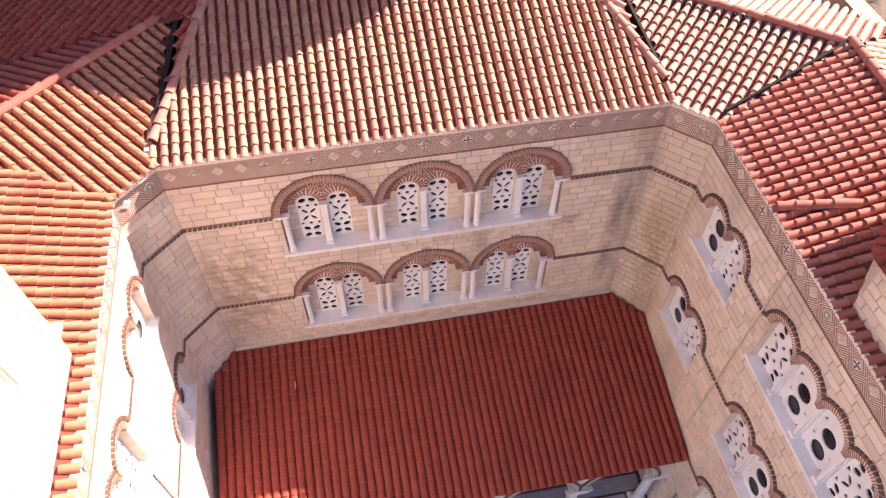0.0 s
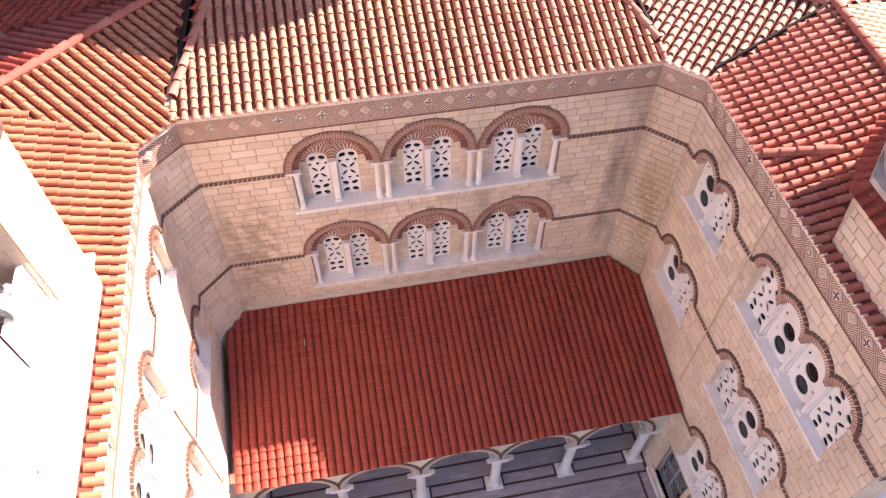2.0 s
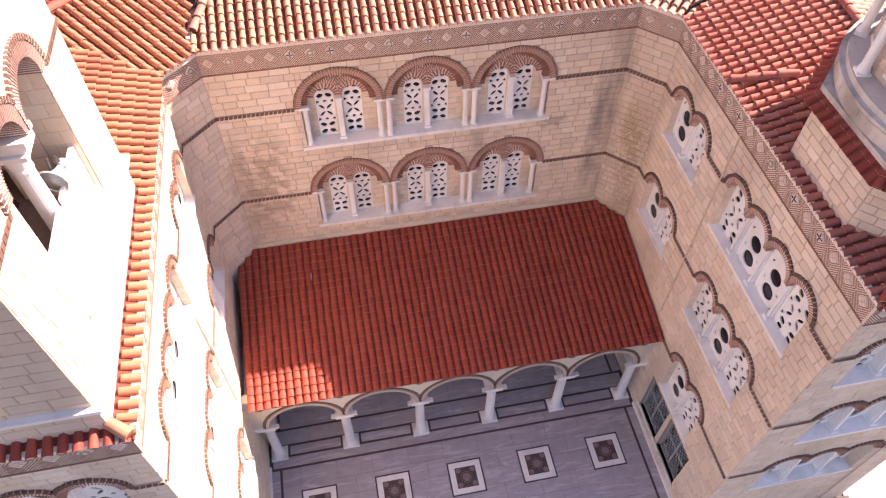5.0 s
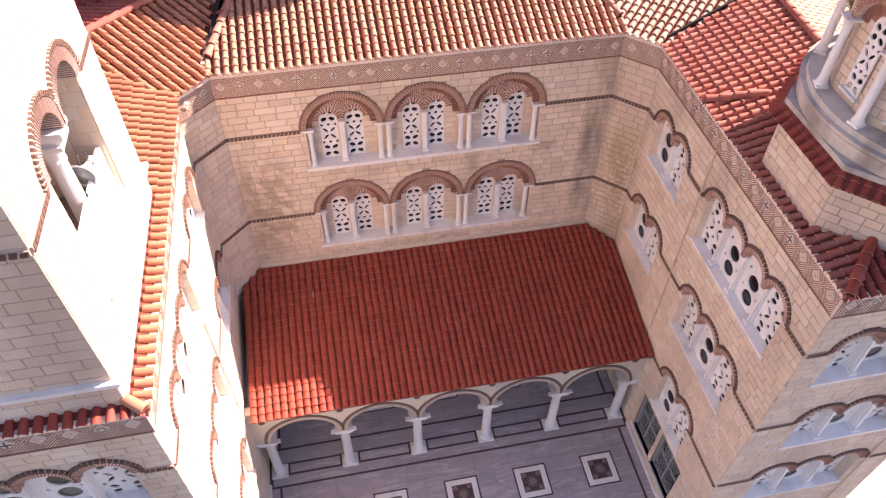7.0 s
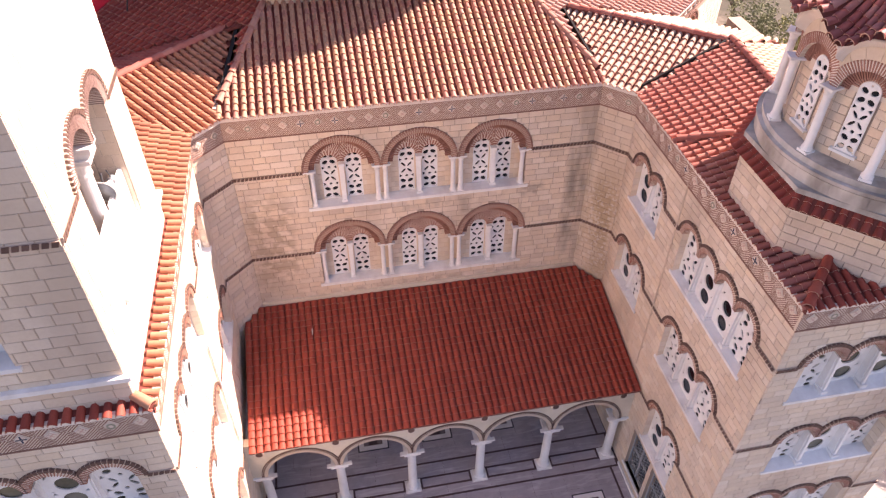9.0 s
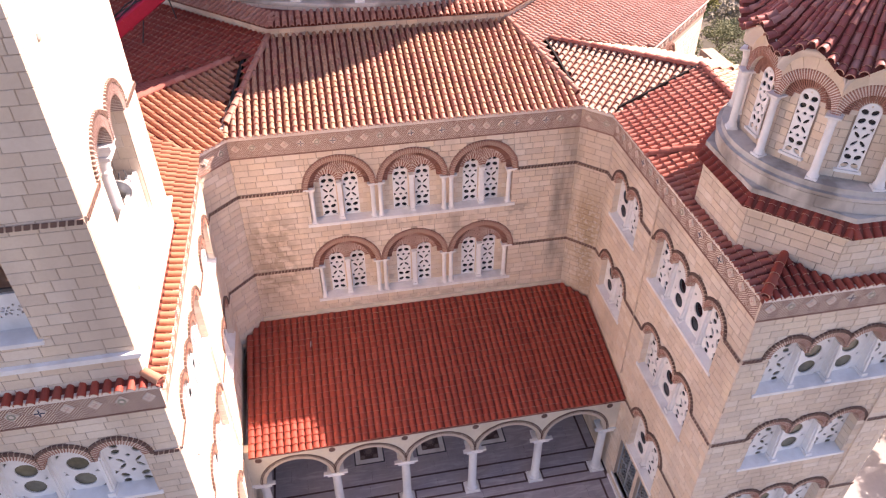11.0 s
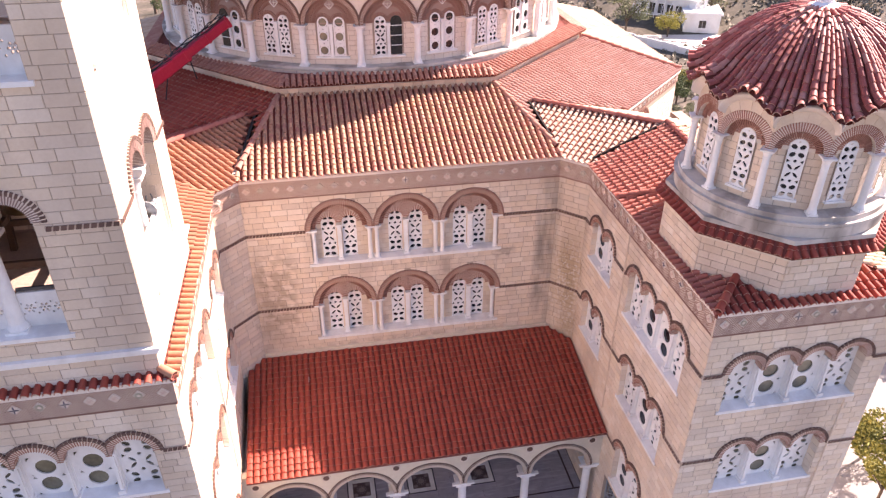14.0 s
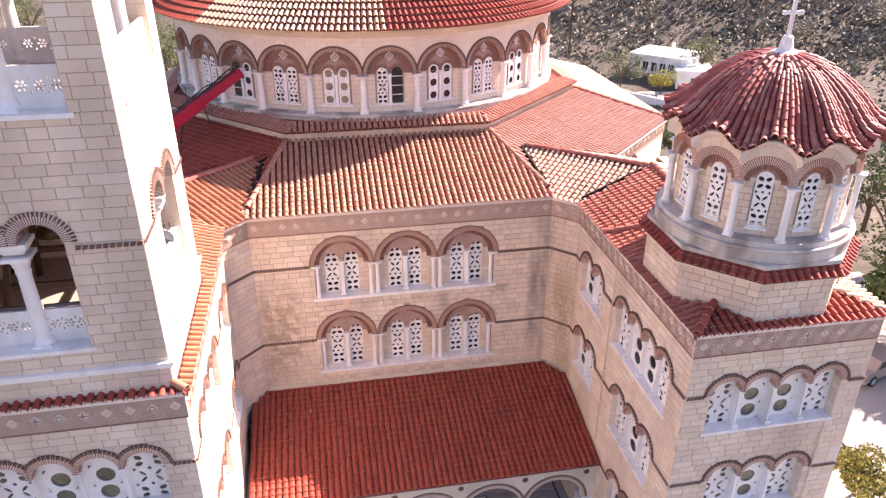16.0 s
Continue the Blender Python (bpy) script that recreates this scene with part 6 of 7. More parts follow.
for k in range(-13, 13):
    a = DPH + DSTEP * k - math.pi / 2
    if math.sin(a) > 0.35:
        continue
    part("column", COL_D, MARBLE, drum, "white marble column", pose((DR - 0.05) * math.cos(a), (DR - 0.05) * math.sin(a), DZ, 0, 0, math.degrees(a) + 90))
    b = a + DSTEP / 2
    m = pose(rin * math.cos(b), rin * math.sin(b), DZ, 0, 0, math.degrees(b) + 90)
    bay = part("bay_wall", plate([(-half, 0), (half, 0), (half, 1.62), (-half, 1.62)], [], 0.22, 0.4), MORTAR, drum, "cream stone bay", m)
    st = Bag()
    for row in range(9):
        z = row * 0.19
        x = -half - 0.2 * (row % 2)
        while x < half:
            p, q = max(x, -half), min(x + 0.4, half)
            x += 0.4
            for s, e in ((p, min(q, -0.6)), (max(p, -0.04), min(q, 0.04)), (max(p, 0.6), q)) if z > 0.3 else ((p, q),):
                if e - s > 0.03:
                    st.prism([(s + 0.005, z + 0.005), (e - 0.005, z + 0.005), (e - 0.005, z + 0.185), (s + 0.005, z + 0.185)], 0.206, 0.22, 0.006)
    part("stone_facing", st.data(), PALE_STONE, bay)
    kind = "round" if k in (-4, -2, 0, 2) else "leaf"
    for dx in (-0.31, 0.31):
        if k == -1 and dx > 0 or k == -4 and dx < 0:
            bag = Bag()
            bag.prism(arch_line(dx - 0.22, dx + 0.22, 0.36, 1.62), 0.17, 0.2)
            pn = part("open_light", bag.data(), GLASS, bay, "clear dark light with thin bars")
            for z in (0.7, 1.08, 1.46):
                bars = Bag()
                bars.box(dx - 0.22, dx + 0.22, 0.155, 0.18, z, z + 0.03)
                part("glazing_bar", bars.data(), WHITE_PAINT, pn)
        else:
            light(bay, kind, dx, 0.34, 0.44, 1.5, 0.15, AMBER_GLASS if k == -2 else None)
    bag = Bag()
    bag.box(-0.06, 0.06, 0.1, 0.24, 0.34, 1.55)
    bag.box(-0.085, 0.085, 0.08, 0.24, 1.48, 1.58)
    bag.box(-0.08, 0.08, 0.08, 0.24, 0.3, 0.4)
    part("mullion", bag.data(), MARBLE, bay)
    bag = Bag()
    bag.box(-0.66, 0.66, 0.1, 0.24, 0.27, 0.335)
    part("sill", bag.data(), MARBLE, bay)
    head = part("bay_head", plate([(-half - 0.02, 1.58), (-ar, 1.58), *[(-ar * math.cos(math.pi * i / 18), 1.58 + ar * math.sin(math.pi * i / 18)) for i in range(1, 18)], (ar, 1.58), (half + 0.02, 1.58), (half + 0.02, 3.15), (-half - 0.02, 3.15)], [], 0.0, 0.4),
                PALE_STONE, drum, "stone bay head", m)
    st = Bag()
    for row in range(9):
        z = 1.58 + row * 0.19
        x = -half - 0.22 * (row % 2)
        while x < half:
            p, q = max(x, -half - 0.02), min(x + 0.45, half + 0.02)
            x += 0.45
            if min(math.hypot(t, z - 1.58 + 0.0) for t in (p, q, (p + q) / 2)) > ar + 0.1 or z > 2.75:
                if q - p > 0.04:
                    st.prism([(p + 0.005, z + 0.005), (q - 0.005, z + 0.005), (q - 0.005, z + 0.185), (p + 0.005, z + 0.185)], -0.012, 0.002, 0.006)
    part("head_facing", st.data(), PALE_STONE, head)
    band = part("band_bed", sector(0, 1.58, ar - 0.01, ar + 0.13, -0.02, 0.2, (-half, half)).data(), JOINT, drum, m=m)
    part("brick_band", brick_ring(0, 1.58, ar - 0.02, ar + 0.13, -0.035, 0.2, 56, (-half, half), 0.42).data(), FRIEZE_BRICK, band)
    hood = part("hood", sector(0, 1.58, ar + 0.13, ar + 0.2, -0.045, 0.01, (-half, half)).data(), BRICK_DARK, drum, m=m)
    ty = part("tympanum", plate([(ar * math.cos(math.pi * i / 20), 1.58 + ar * math.sin(math.pi * i / 20)) for i in range(21)], [arch_line(dx - 0.22, dx + 0.22, 1.6, 1.62) for dx in (-0.31, 0.31)], 0.19, 0.24), DRUM_BRICK, drum, "brick-patterned arch filling", m)
    rings = Bag()
    for r0 in (0.62, 0.74, 0.86):
        if r0 + 0.1 < ar + 0.02:
            brick_ring(0, 1.6, r0, r0 + 0.1, 0.165, 0.2, 34, gap=0.3, bag=rings)
    for dx in (-0.31, 0.31):
        brick_ring(dx, 1.62, 0.23, 0.36, 0.17, 0.2, 16, (0.0 if dx > 0 else -9e9, 0.0 if dx < 0 else 9e9), 0.35, bag=rings)
    part("brick_facing", rings.data(), FRIEZE_BRICK, ty)
    dia = Bag()
    c0, c1 = 0.19, 0.15
    o, i4 = [(c0, 0), (0, c0), (-c0, 0), (0, -c0)], [(c1, 0), (0, c1), (-c1, 0), (0, -c1)]
    for q in range(4):
        dia.prism([(x, 2.3 + z) for x, z in (o[q], o[(q + 1) % 4], i4[(q + 1) % 4], i4[q])], 0.14, 0.17)
    dia.prism([(-0.012, 2.19), (0.012, 2.19), (0.012, 2.41), (-0.012, 2.41)], 0.14, 0.17)
    dia.prism([(-0.12, 2.288), (0.1, 2.288), (0.1, 2.312), (-0.1, 2.312)], 0.141, 0.17)
    part("diamond_inset", dia.data(), MARBLE, ty)
cor = Bag()
cor.lathe([(9.5, 18.75), (9.66, 18.8), (9.75, 18.95), (9.95, 19.02), (9.95, 19.1), (9.0, 19.12)], 128)
part("drum_cornice", cor.data(), PLASTER, drum, "smooth pale cornice")
DOME_R, DOME_Z = 10.3, 19.15


def dome_z(r):
    flat = 0.62 * (DOME_R - r)
    if r > 8.6:
        return DOME_Z + flat
    q = 1 - r / 8.6
    return DOME_Z + 0.62 * 1.7 + 8.6 * (0.62 * q + 0.55 * q * q - 0.42 * q ** 3)


prof = [(10.33 - 10.28 * i / 40, dome_z(10.33 - 10.28 * i / 40)) for i in range(41)]
shell = Bag()
shell.lathe(prof, 128)
part("dome_shell", shell.data(), PAN, drum, smooth=True)
dome_tiles = []
rnd = random.Random(8)
ND = 256
for j in range(ND):
    a = 2 * math.pi * (j + 0.5) / ND
    if math.sin(a) > 0.2:
        continue
    r = 10.35
    while r > 7.2:
        z, zu = dome_z(r), dome_z(r - 0.3)
        d = Vector((-0.3 * math.cos(a), -0.3 * math.sin(a), zu - z)).normalized()
        e = Vector((-math.sin(a), math.cos(a), 0))
        dome_tiles.append(Matrix.Translation((r * math.cos(a), r * math.sin(a), z)) @ Matrix((e, d, e.cross(d))).transposed().to_4x4() @ pose(0, 0, 0, 0, rnd.uniform(-2, 2), rnd.uniform(-1, 1)))
        r -= 0.4 * d.to_2d().length

# ---- crane boom by the drum ----
boom = empty("crane_boom", None, "red telescopic crane boom reaching to the drum window", "crane")
A, B = Vector((-9.9, 3.4, 15.05)), Vector((-5.83, 5.7, 17.4))
d = (B - A).normalized()
side = d.cross(Vector((0, 0, 1))).normalized()
up = side.cross(d)
for s, e, w, name in ((0.0, 0.62, 0.215, "outer_section"), (0.6, 1.0, 0.165, "inner_section")):
    p, q = A.lerp(B, s), A.lerp(B, e)
    bag = Bag()
    bag.add([c + side * (x * w) + up * (z * w * 1.1) for c in (p, q) for x, z in ((-0.8, -1), (0.8, -1), (1, -0.8), (1, 0.8), (0.8, 1), (-0.8, 1), (-1, 0.8), (-1, -0.8))],
            [(i, (i + 1) % 8, (i + 1) % 8 + 8, i + 8) for i in range(8)] + [tuple(range(8))[::-1], tuple(range(8, 16))])
    part(name, bag.data(), RED_PAINT, boom)
for t, w in ((0.3, 0.24), (0.6, 0.235), (0.8, 0.19), (0.985, 0.19)):
    c = A.lerp(B, t)
    bag = Bag()
    bag.add([c + d * q + side * (x * w) + up * (z * w * 1.1) for q in (-0.05, 0.05) for x, z in ((-0.8, -1), (0.8, -1), (1, -0.8), (1, 0.8), (0.8, 1), (-0.8, 1), (-1, 0.8), (-1, -0.8))],
            [(i, (i + 1) % 8, (i + 1) % 8 + 8, i + 8) for i in range(8)] + [tuple(range(8))[::-1], tuple(range(8, 16))])
    part("collar", bag.data(), RED_PAINT, boom)
for k, (off, amp) in enumerate(((-0.17, 0.05), (-0.09, 0.07), (0.02, 0.04), (0.12, 0.06))):
    bag = Bag()
    bag.tube([A.lerp(B, i / 16) + up * (0.27 + amp * math.sin(i * 1.3 + k * 2.1)) + side * off for i in range(17)], 0.022, 6)
    part("hose", bag.data(), RUBBER, boom, "black hydraulic hose")
for t in (0.25, 0.5, 0.72, 0.97):
    bag = Bag()
    c = A.lerp(B, t) + up * 0.22
    bag.tube([c - side * 0.2, c - side * 0.18 + up * 0.14, c + side * 0.18 + up * 0.14, c + side * 0.2], 0.018, 6)
    part("hose_clamp", bag.data(), IRON, boom)
bag = Bag()
p = A.lerp(B, 0.52) + up * 0.24
bag.tube([p, p + Vector((0.02, -0.02, 0.62))], 0.02, 6)
part("mast", bag.data(), IRON, boom, "short dark upright rod")
for t, x, l in ((0.45, -0.3, 1.1), (0.62, 0.3, 0.9)):
    bag = Bag()
    p = A.lerp(B, t)
    bag.tube([p, p + Vector((x * 0.4, -0.1, -l * 0.5)), p + Vector((x * 0.8, -0.3, -l))], 0.024, 6)
    part("loose_cable", bag.data(), RUBBER, boom)
bag = Bag()
bag.tube([(-8.4, 3.2, plane_dg(-1)(-8.4, 3.2) + 0.16), (-7.9, 2.9, plane_dg(-1)(-7.9, 2.9) + 0.2), (-7.4, 2.4, plane_dg(-1)(-7.4, 2.4) + 0.17), (-7.0, 2.3, plane_dg(-1)(-7.0, 2.3) + 0.2)], 0.02, 6)
tagged(part("fallen_cable", bag.data(), RUBBER), "loose black cable lying on the roof tiles", "cable")


# ---- ground and hillside ----
def land(x, y):
    d = 0.62 * x + 0.78 * y - 62
    far = max(0.0, d)
    return -0.3 + far * 0.32 * min(1.0, far / 40) + 1.2 * min(1.0, far / 60) * noise.noise((x * 0.03, y * 0.03, 0.0))


bm = bmesh.new()
N, SIZE = 90, 520.0
grid = [[bm.verts.new((x, y, land(x, y))) for x in (-SIZE + 2 * SIZE * i / N for i in range(N + 1))] for y in (-SIZE + 2 * SIZE * j / N for j in range(N + 1))]
for j in range(N):
    for i in range(N):
        bm.faces.new((grid[j][i], grid[j][i + 1], grid[j + 1][i + 1], grid[j + 1][i]))
tagged(part("ground", bm, EARTH, smooth=True), "dry stony ground rising to a scrubby hillside", "ground", kind="structure")
bag = Bag()
bag.box(12.6, 34, -30, 14, -0.4, -0.26)
tagged(part("road", bag.data(), ASPHALT), "sunlit grey yard and drive beside the church", "road", kind="structure")
bag = Bag()
bag.box(-12.2, 12.6, -60, -9.8, -0.4, -0.03)
tagged(part("pavement", bag.data(), DARK_ASPHALT), "grey paved forecourt", "pavement", kind="structure")
bag = Bag()
bag.box(21.05, 21.17, -14, -0.6, -0.3, -0.235)
tagged(part("kerb", bag.data(), LEAD_AND_SHADE), "narrow dark drainage kerb across the yard", "kerb", kind="structure")


def leaves(spread, count, size, seed, flat=0.8):
    """A crown: many small bent leaf clumps scattered in uneven lobes."""
    rnd = random.Random(seed)
    lobes = [(Vector((rnd.gauss(0, 0.45), rnd.gauss(0, 0.45), rnd.gauss(0, 0.32))) * spread, spread * rnd.uniform(0.35, 0.6)) for _ in range(9)]
    bag = Bag()
    for _ in range(count):
        c, r = rnd.choice(lobes)
        v = Vector((rnd.gauss(0, 1), rnd.gauss(0, 1), rnd.gauss(0, 1))).normalized() * r * rnd.uniform(0.6, 1.05)
        p = c + Vector((v.x, v.y, v.z * flat))
        a = Vector((rnd.gauss(0, 1), rnd.gauss(0, 1), rnd.gauss(0, 0.6))).normalized() * size * rnd.uniform(0.6, 1.4)
        b = a.orthogonal().normalized() * size * rnd.uniform(0.3, 0.6)
        up = Vector((0, 0, size * 0.25))
        bag.add([p - a, p + b + up, p + a, p - b + up], [(0, 1, 2), (0, 2, 3)])
    return bag


def tree(x, y, height, spread, material, label, seed, count=1500, size=0.16):
    rnd = random.Random(seed)
    z = land(x, y)
    t = empty("tree", pose(x, y, z), label, "tree")
    bag = Bag()
    bag.tube([(0, 0, -0.2), (0.05, 0.03, height * 0.25), (0.0, 0.1, height * 0.5)], height * 0.03, 8)
    for k in range(6):
        a = k * 1.05 + rnd.random()
        bag.tube([(0, 0.05, height * 0.3), (math.cos(a) * spread * 0.4, math.sin(a) * spread * 0.4, height * 0.6), (math.cos(a) * spread * 0.7, math.sin(a) * spread * 0.7, height * 0.78)], height * 0.012, 6)
    part("trunk", bag.data(), BARK, t)
    part("crown", leaves(spread, count, size, seed).data(), material, t, m=pose(0, 0, height * 0.72))
    return t


OLIVE = "rounded olive-green tree with a loose uneven crown"
for i, (x, y, h, s) in enumerate([(36, 14, 7, 3.2), (40, 10, 6, 3.0), (35, 7, 7, 3.2), (39, 20, 6, 2.8), (45, 26, 6, 3), 
                                  (-50, 112, 8, 4.5), (-57, 124, 9, 5), (-62, 118, 8, 4.5), (-24, 86, 7, 3.6), (-21, 78, 6, 3), (-24, 30, 9, 3.6), (-16, 32, 8, 3.0), (-20, 26, 7, 3.0), (-33, 18, 8, 3.5)]):
    tree(x, y, h, s, LEAF, OLIVE, 20 + i, 1500)
tree(30.5, 4.4, 7, 3.2, LEAF, "dense dark green tree shading the yard", 63, 5200, 0.26)
tree(31.6, 1.6, 6.4, 2.6, LEAF, "dense dark green tree shading the yard", 64, 4200, 0.26)
tree(19.4, -4.4, 2.3, 1.15, LEAF_OLIVE, "low yellow-green tree beside the yard", 61, 2600, 0.1)
tree(18.6, -6.5, 2.0, 1.0, LEAF_OLIVE, "low yellow-green tree beside the yard", 62, 2400, 0.1)
rnd = random.Random(12)
for i in range(26):
    x, y = rnd.uniform(26, 120), rnd.uniform(60, 150)
    tree(x, y, rnd.uniform(1.8, 4.0), rnd.uniform(1.0, 2.2), LEAF_GREY if i % 3 else LEAF, "rounded grey-green shrub tree on the dry slope", 80 + i, 700, 0.2)
SAGE = "loose sage-green olive tree on pale ground"
tree(36.1, 62.0, 4.6, 2.0, LEAF_SAGE, SAGE, 51, 2200, 0.13)
tree(29.8, 30.4, 3.9, 2.0, LEAF_SAGE, SAGE, 52, 2600, 0.11)
tree(29.0, 25.8, 3.0, 2.2, LEAF_SAGE, "broad sage-green bush behind the church", 58, 3000, 0.11)
tree(31.0, 23.0, 2.8, 2.0, LEAF_OLIVE, "broad yellow-green bush behind the church", 59, 2600, 0.11)
tree(30.8, 19.2, 4.2, 2.3, LEAF, "dark green tree behind the church", 60, 3000, 0.12)
tree(28.3, 33.0, 1.7, 1.2, LEAF_SAGE, "low sage-green bush on pale ground", 53, 1500, 0.1)
tree(33.0, 39.4, 3.4, 1.6, LEAF_OLIVE, "bright green bushy tree", 54, 2200, 0.12)
tree(31.6, 38.6, 3.0, 1.4, LEAF, "dark green bushy tree", 55, 2000, 0.12)
tree(47.5, 62.5, 4.2, 2.2, LEAF_SAGE, SAGE, 56, 2200, 0.13)
tree(50.5, 52.0, 3.6, 2.0, LEAF_SAGE, SAGE, 57, 2000, 0.13)
tree(40.2, 58.8, 3.1, 1.5, LEAF_YELLOW, "small tree with bright yellow autumn leaves", 50, 2400, 0.11)
gen = np.random.default_rng(77)
n, k = 100000, 8
xs, ys = gen.uniform(10, 200, n), gen.uniform(35, 270, n)
ds = 0.62 * xs + 0.78 * ys - 62
clump = np.array([noise.noise((x * 0.06, y * 0.06, 3.0)) for x, y in zip(xs, ys)])
keep = (ds > -16) & (ds < 190) & (clump + gen.uniform(-0.2, 0.8, n) > 0)
keep &= ~((xs > 36) & (xs < 48) & (ys > 55) & (ys < 72))
xs, ys, ds = xs[keep], ys[keep], ds[keep]
zs = np.array([land(x, y) for x, y in zip(xs, ys)])
rs = gen.uniform(0.3, 1.05, len(xs)) * (1 + ds / 140)
base = np.repeat(np.stack([xs, ys, zs], 1), k, 0)
size = np.repeat(rs, k)[:, None]
mid = base + gen.normal(0, 1, (len(base), 3)) * size * (0.58, 0.58, 0.0)
mid[:, 2] += np.abs(gen.normal(0, 0.3, len(base))) * size[:, 0]
along = gen.normal(0, 1, (len(base), 3)) * (1, 1, 0.7)
along *= size * 0.3 / np.linalg.norm(along, axis=1, keepdims=True)
across = np.cross(along, gen.normal(0, 1, (len(base), 3)))
across *= size * 0.22 / np.linalg.norm(across, axis=1, keepdims=True)
lift = np.array((0, 0, 1)) * size * 0.08
quads = np.stack([mid - along, mid + across + lift, mid + along, mid - across + lift], 1).reshape(-1, 3)
idx = np.arange(len(mid))[:, None] * 4
scrub = (quads.tolist(), np.concatenate([idx + (0, 1, 2), idx + (0, 2, 3)]).tolist())
tagged(part("scrub", scrub, LEAF_GREY), "grey-green dry scrub covering the hillside", "shrubs", kind="stuff")


def white_house(x, y, turn, w, d, h, windows=6):
    z = land(x, y) - 0.3
    ob = empty("house", pose(x, y, z, 0, 0, turn), "low white-painted house with a flat roof", "house")
    wins = [Door(w * (0.08 + 0.15 * i), w * (0.08 + 0.15 * i) + w * 0.1, 1.0, 2.2) for i in range(6)] if windows > 1 else [Door(w * 0.42, w * 0.62, 1.1, 2.0)]
    part("front_wall", plate([(0, 0), (w, 0), (w, h), (0, h)], [q.loop() for q in wins], 0, 0.25), WHITE_PAINT, ob)
    for x0, x1, y0 in ((0, 0.25, 0.25), (w - 0.25, w, 0.25), (0.25, w - 0.25, d - 0.25)):
        bag = Bag()
        bag.box(x0, x1, y0, d, 0, h)
        part("side_wall", bag.data(), WHITE_PAINT, ob)
    bag = Bag()
    bag.box(-0.2, w + 0.2, -0.2, d + 0.2, h, h + 0.25)
    rf = part("roof", bag.data(), WHITE_PAINT, ob)
    bag = Bag()
    bag.box(w * 0.55, w * 0.55 + 0.35, d * 0.5, d * 0.5 + 0.4, h + 0.25, h + 1.5)
    part("chimney", bag.data(), WHITE_PAINT, rf)
    if windows > 1:
        for i in range(9):
            bag = Bag()
            bag.tube([(w * i / 8, -0.9, -0.5), (w * i / 8, -0.9, 1.9), (w * i / 8, -0.1, 2.6)], 0.05, 6)
            part("porch_post", bag.data(), WHITE_PAINT, ob)
        bag = Bag()
        bag.tube([(0, -0.9, 0.95), (w, -0.9, 0.95)], 0.05, 6)
        part("porch_rail", bag.data(), WHITE_PAINT, ob)
    for q in wins:
        bag = Bag()
        bag.box(q.x0, q.x1, 0.12, 0.15, q.sill, q.spring)
        pn = part("window", bag.data(), GLASS, ob)
        bag = Bag()
        bag.box((q.x0 + q.x1) / 2 - 0.03, (q.x0 + q.x1) / 2 + 0.03, 0.08, 0.12, q.sill, q.spring)
        part("frame", bag.data(), GRILLE, pn)


white_house(39.3, 66.7, -48, 7.8, 6, 2.9)
white_house(42.6, 59.6, -22, 4.2, 5, 2.7, 1)
# terrace wall, lane and rubble below the houses
TW = pose(33.0, 64.2, 0, 0, 0, -60)
bag = Bag()
for i in range(11):
    bag.box(i * 2.0 + 0.01, i * 2.0 + 1.99, 0, 0.3, -0.6, 0.95 + 0.05 * (i % 3))
tagged(part("wall_terrace", bag.data(), WHITE_PAINT, m=TW), "low white-painted terrace wall beside a lane", "wall", kind="structure")
bag = Bag()
bag.box(-3, 26, -3.6, -0.3, -0.5, -0.18)
tagged(part("lane", bag.data(), DARK_ASPHALT, m=TW), "narrow dark asphalt lane below the terrace wall", "road", kind="structure")
bag = Bag()
bag.add([(37.2, 59.6, 0.55), (41.6, 52.2, 0.35), (47.5, 56.0, 0.75), (42.5, 64.0, 1.1), (37.2, 59.6, -0.8), (41.6, 52.2, -0.8), (47.5, 56.0, -0.8), (42.5, 64.0, -0.8)], [(0, 1, 2, 3), (0, 4, 5, 1), (1, 5, 6, 2), (2, 6, 7, 3), (3, 7, 4, 0)])
tagged(part("terrace", bag.data(), CONCRETE), "pale sunlit terrace of trodden earth and concrete", "terrace", kind="structure")
rnd = random.Random(31)
bag = Bag()
for _ in range(420):
    x, y, q = rnd.uniform(0.8, 19), rnd.uniform(0.4, 3.2), rnd.uniform(0.1, 0.38)
    p = TW @ Vector((x, y, 0))
    z = max(land(p.x, p.y), 0.35)
    bag.add([(p.x + sx * q * rnd.uniform(0.6, 1), p.y + sy * q * rnd.uniform(0.6, 1), z + (q * rnd.uniform(0.4, 0.9) if up else -0.2)) for up in (0, 1) for sx, sy in ((-1, -1), (1, -1), (1, 1), (-1, 1))],
            [(4, 5, 6, 7), (0, 1, 5, 4), (1, 2, 6, 5), (2, 3, 7, 6), (3, 0, 4, 7)])
tagged(part("rubble", bag.data(), WEATHERED), "pale loose stones behind the terrace wall", "stones", kind="stuff")


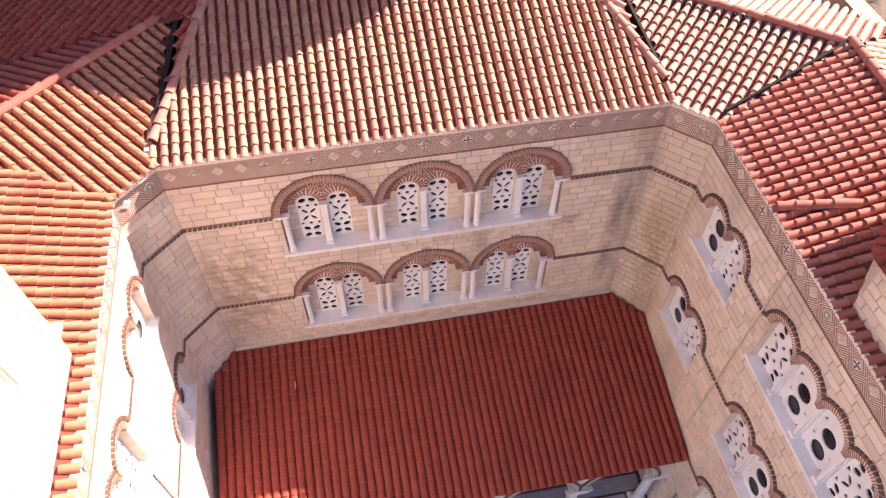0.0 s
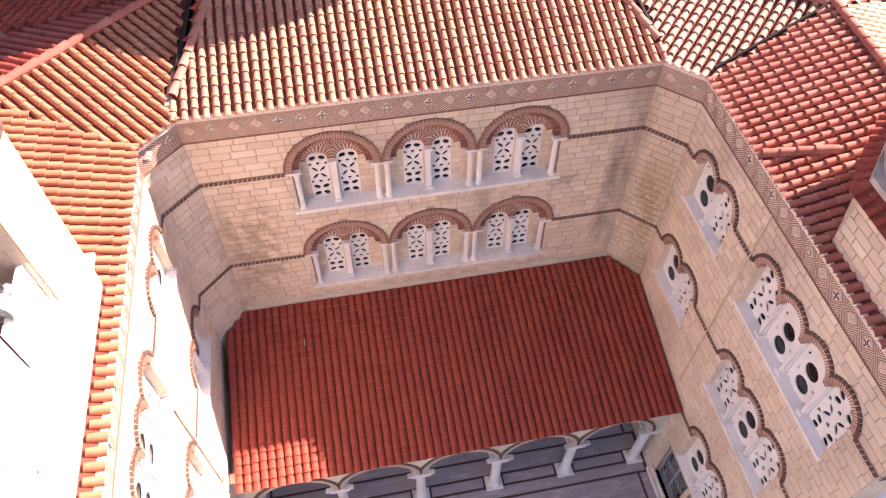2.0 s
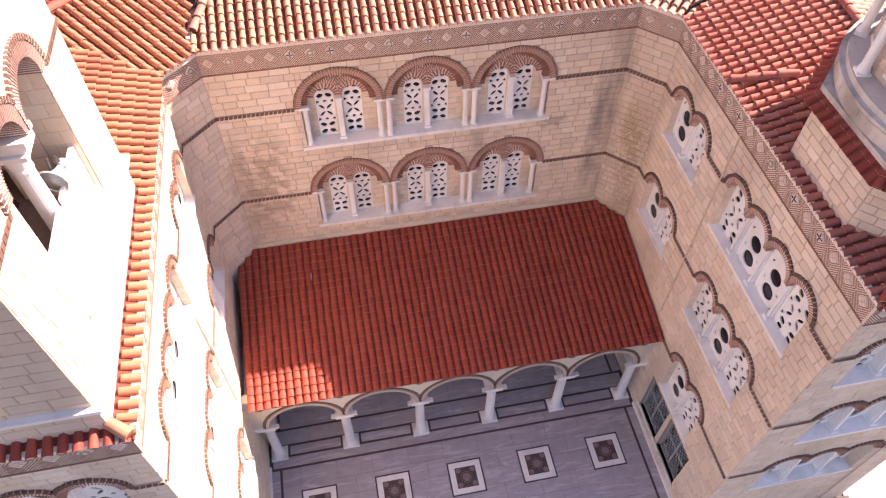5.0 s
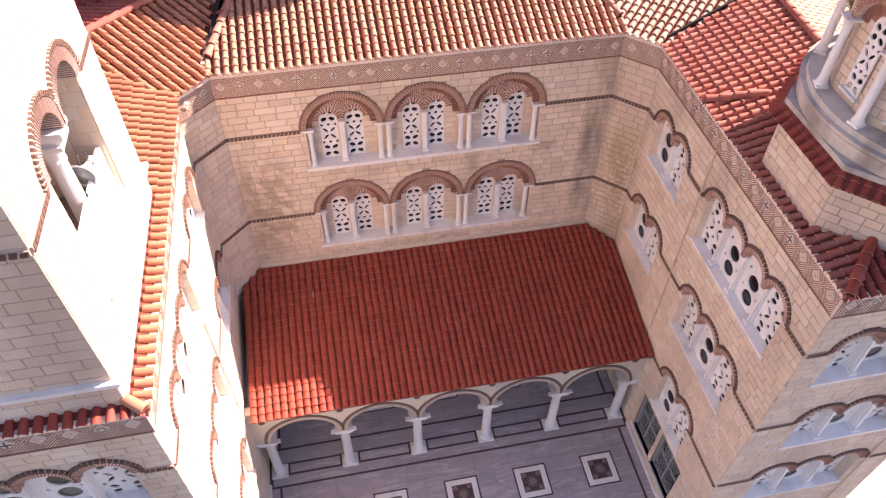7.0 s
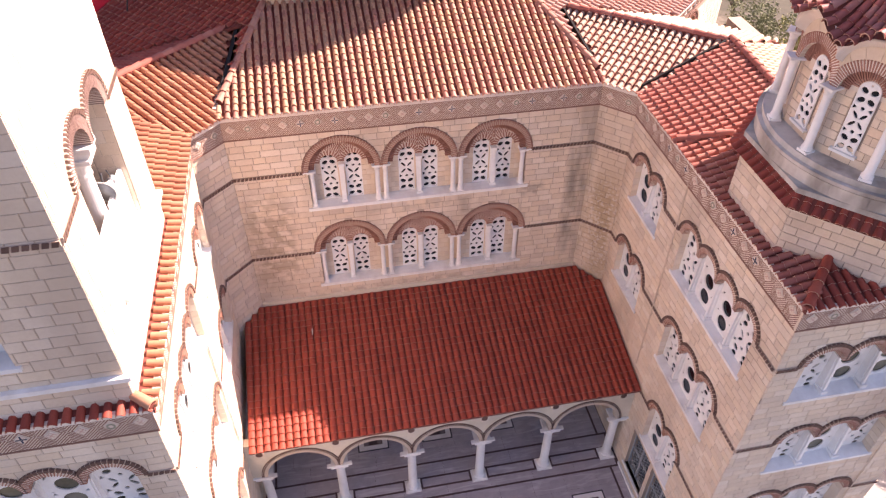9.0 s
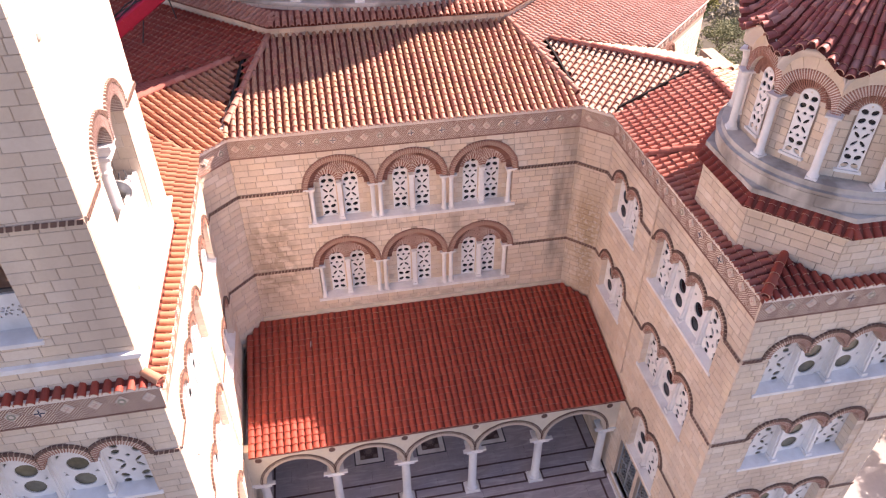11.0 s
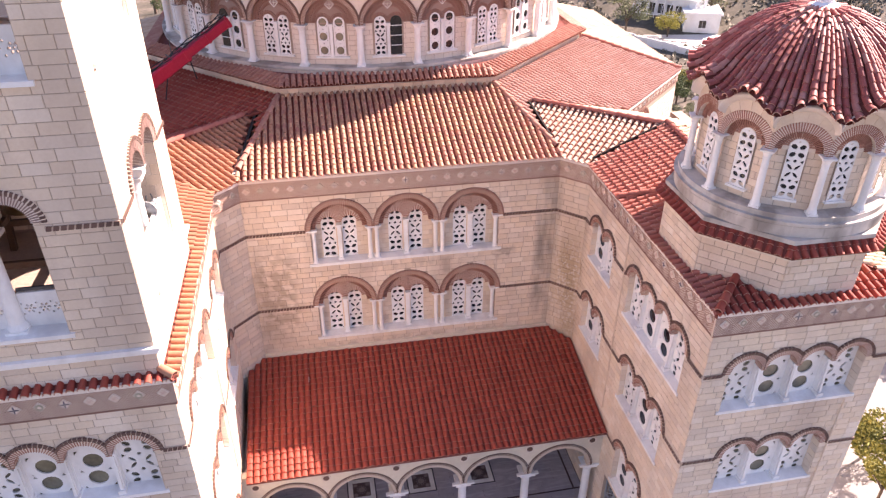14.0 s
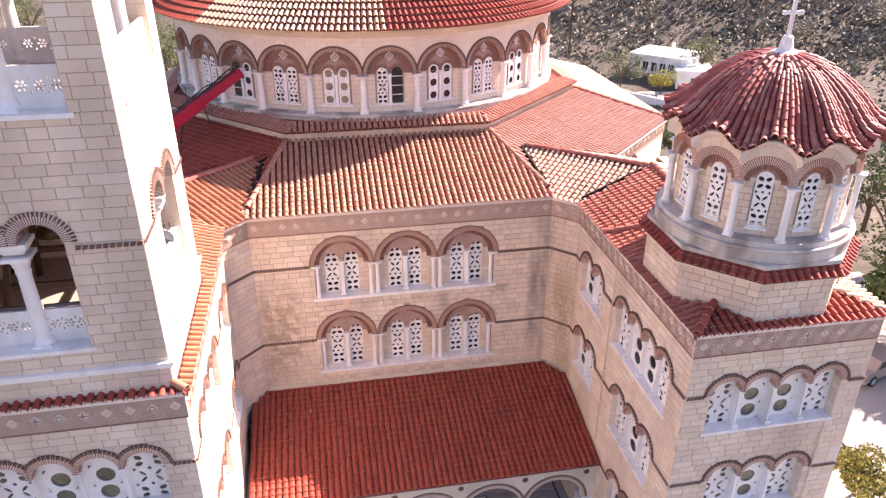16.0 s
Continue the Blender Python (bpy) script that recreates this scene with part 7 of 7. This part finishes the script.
def car(m):
    """A parked saloon seen over its side."""
    c = empty("car", m, "beige parked car on the sunlit yard", "car")
    prof = [(-2.1, 0.35), (-2.1, 0.75), (-1.95, 0.9), (-1.35, 0.95), (-0.8, 1.4), (0.75, 1.42), (1.4, 0.98), (2.0, 0.85), (2.12, 0.6), (2.1, 0.35)]
    bag = Bag()
    for y0, y1 in ((-0.82, 0.82),):
        n = len(prof)
        bag.add([(x, y * (0.86 if z > 1.1 else 1.0), z) for y in (y0, y1) for x, z in prof], [tuple(range(n)), tuple(range(2 * n - 1, n - 1, -1))] + [(i, i + n, (i + 1) % n + n, (i + 1) % n) for i in range(n)])
    body = part("body", bag.data(), CAR_PAINT, c)
    glass = Bag()
    for s in (-1, 1):
        glass.add([(x, s * (0.83 - 0.2 * (z - 0.95)), z) for x, z in ((-1.1, 0.99), (-0.72, 1.33), (0.68, 1.35), (1.15, 0.99))], [(0, 1, 2, 3)])
    part("window", glass.data(), GLASS, body)
    for x in (-1.3, 1.3):
        for s in (-1, 1):
            b = Bag()
            b.lathe([(0.2, -0.1), (0.3, -0.1), (0.33, -0.05), (0.33, 0.05), (0.3, 0.1), (0.2, 0.1)], 20)
            w = part("wheel", b.data(), RUBBER, c, m=pose(x, s * 0.78, 0.33, 90))
            b = Bag()
            b.lathe([(0.05, -0.11), (0.2, -0.1), (0.2, 0.1), (0.05, 0.11)], 16)
            part("rim", b.data(), GRILLE, w)


bag = Bag()
bag.tube([(-4.13, -1.52, 5.52), (-4.12, -1.3, 5.57)], 0.012, 6)
tagged(part("stick", bag.data(), WHITE_PAINT), "short pale stick lying on the portico tiles", "stick")
car(pose(26.65, 3.5, -0.26, 0, 0, 18))
tagged(part("pole", (lambda b: (b.tube([(31, 68, 4), (31, 68, 13)], 0.12, 8), b.data())[1])(Bag()), WOOD), "thin dark utility pole on the slope", "pole")


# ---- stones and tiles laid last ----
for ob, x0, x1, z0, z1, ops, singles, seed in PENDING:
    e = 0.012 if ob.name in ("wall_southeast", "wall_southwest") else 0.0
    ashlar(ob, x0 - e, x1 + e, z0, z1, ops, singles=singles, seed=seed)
for w, ops, i in TOWER_FACES:
    if i < 4:
        ashlar(w, -TH - 0.012 * (1 - i % 2), TH + 0.012 * (1 - i % 2), 13.4, 25.5, ops, 0.25, 0.52, 300 if i < 2 else 0, 30 + i)
    else:
        ashlar(w, -2.04, 2.04, 14.9, 19.9, (), 0.25, 0.52, 150, 36)
for f, side in OCT_SIDES:
    ashlar(f, -side, side, 13.45, 14.72, (), 0.21, 0.42, 40, 40)
for f, side in OCT_TOP:
    ashlar(f, -side, side, 14.55, 15.1, (), 0.21, 0.45, 60, 41)
for ob, mats, material, singles in ROOFS:
    if ob.name == "roof_portico":
        lay_tiles(ob, mats, material, singles, WIDE_MESH[material.name], WIDE)
    else:
        lay_tiles(ob, mats, material, singles)
lay_tiles(skirt_ob, SKIRT, CLAY, 180)
lay_tiles(drum_skirt, DSKIRT, CLAY_LIT_PALE, 0)
SMALL = tile_bag(0.098, 0.08, 0.29, 0.026, tall=1.15)
cup = part("cupola_tiles_bed", octagon_bag(0.3, 20.0, 20.05).data(), PAN, turret)
lay_tiles(cup, cup_tiles, CLAY_MAROON, 300, tile_mesh("roof_tile", SMALL, CLAY_MAROON), SMALL)
# The dome's sunlit sector is painted on with cream copies of the tile.
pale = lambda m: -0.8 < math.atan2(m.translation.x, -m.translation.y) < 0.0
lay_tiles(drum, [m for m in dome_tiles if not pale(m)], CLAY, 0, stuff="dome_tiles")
lay_tiles(drum, [m for m in dome_tiles if pale(m)], CLAY_LIT_CREAM, 0, stuff="dome_tiles")
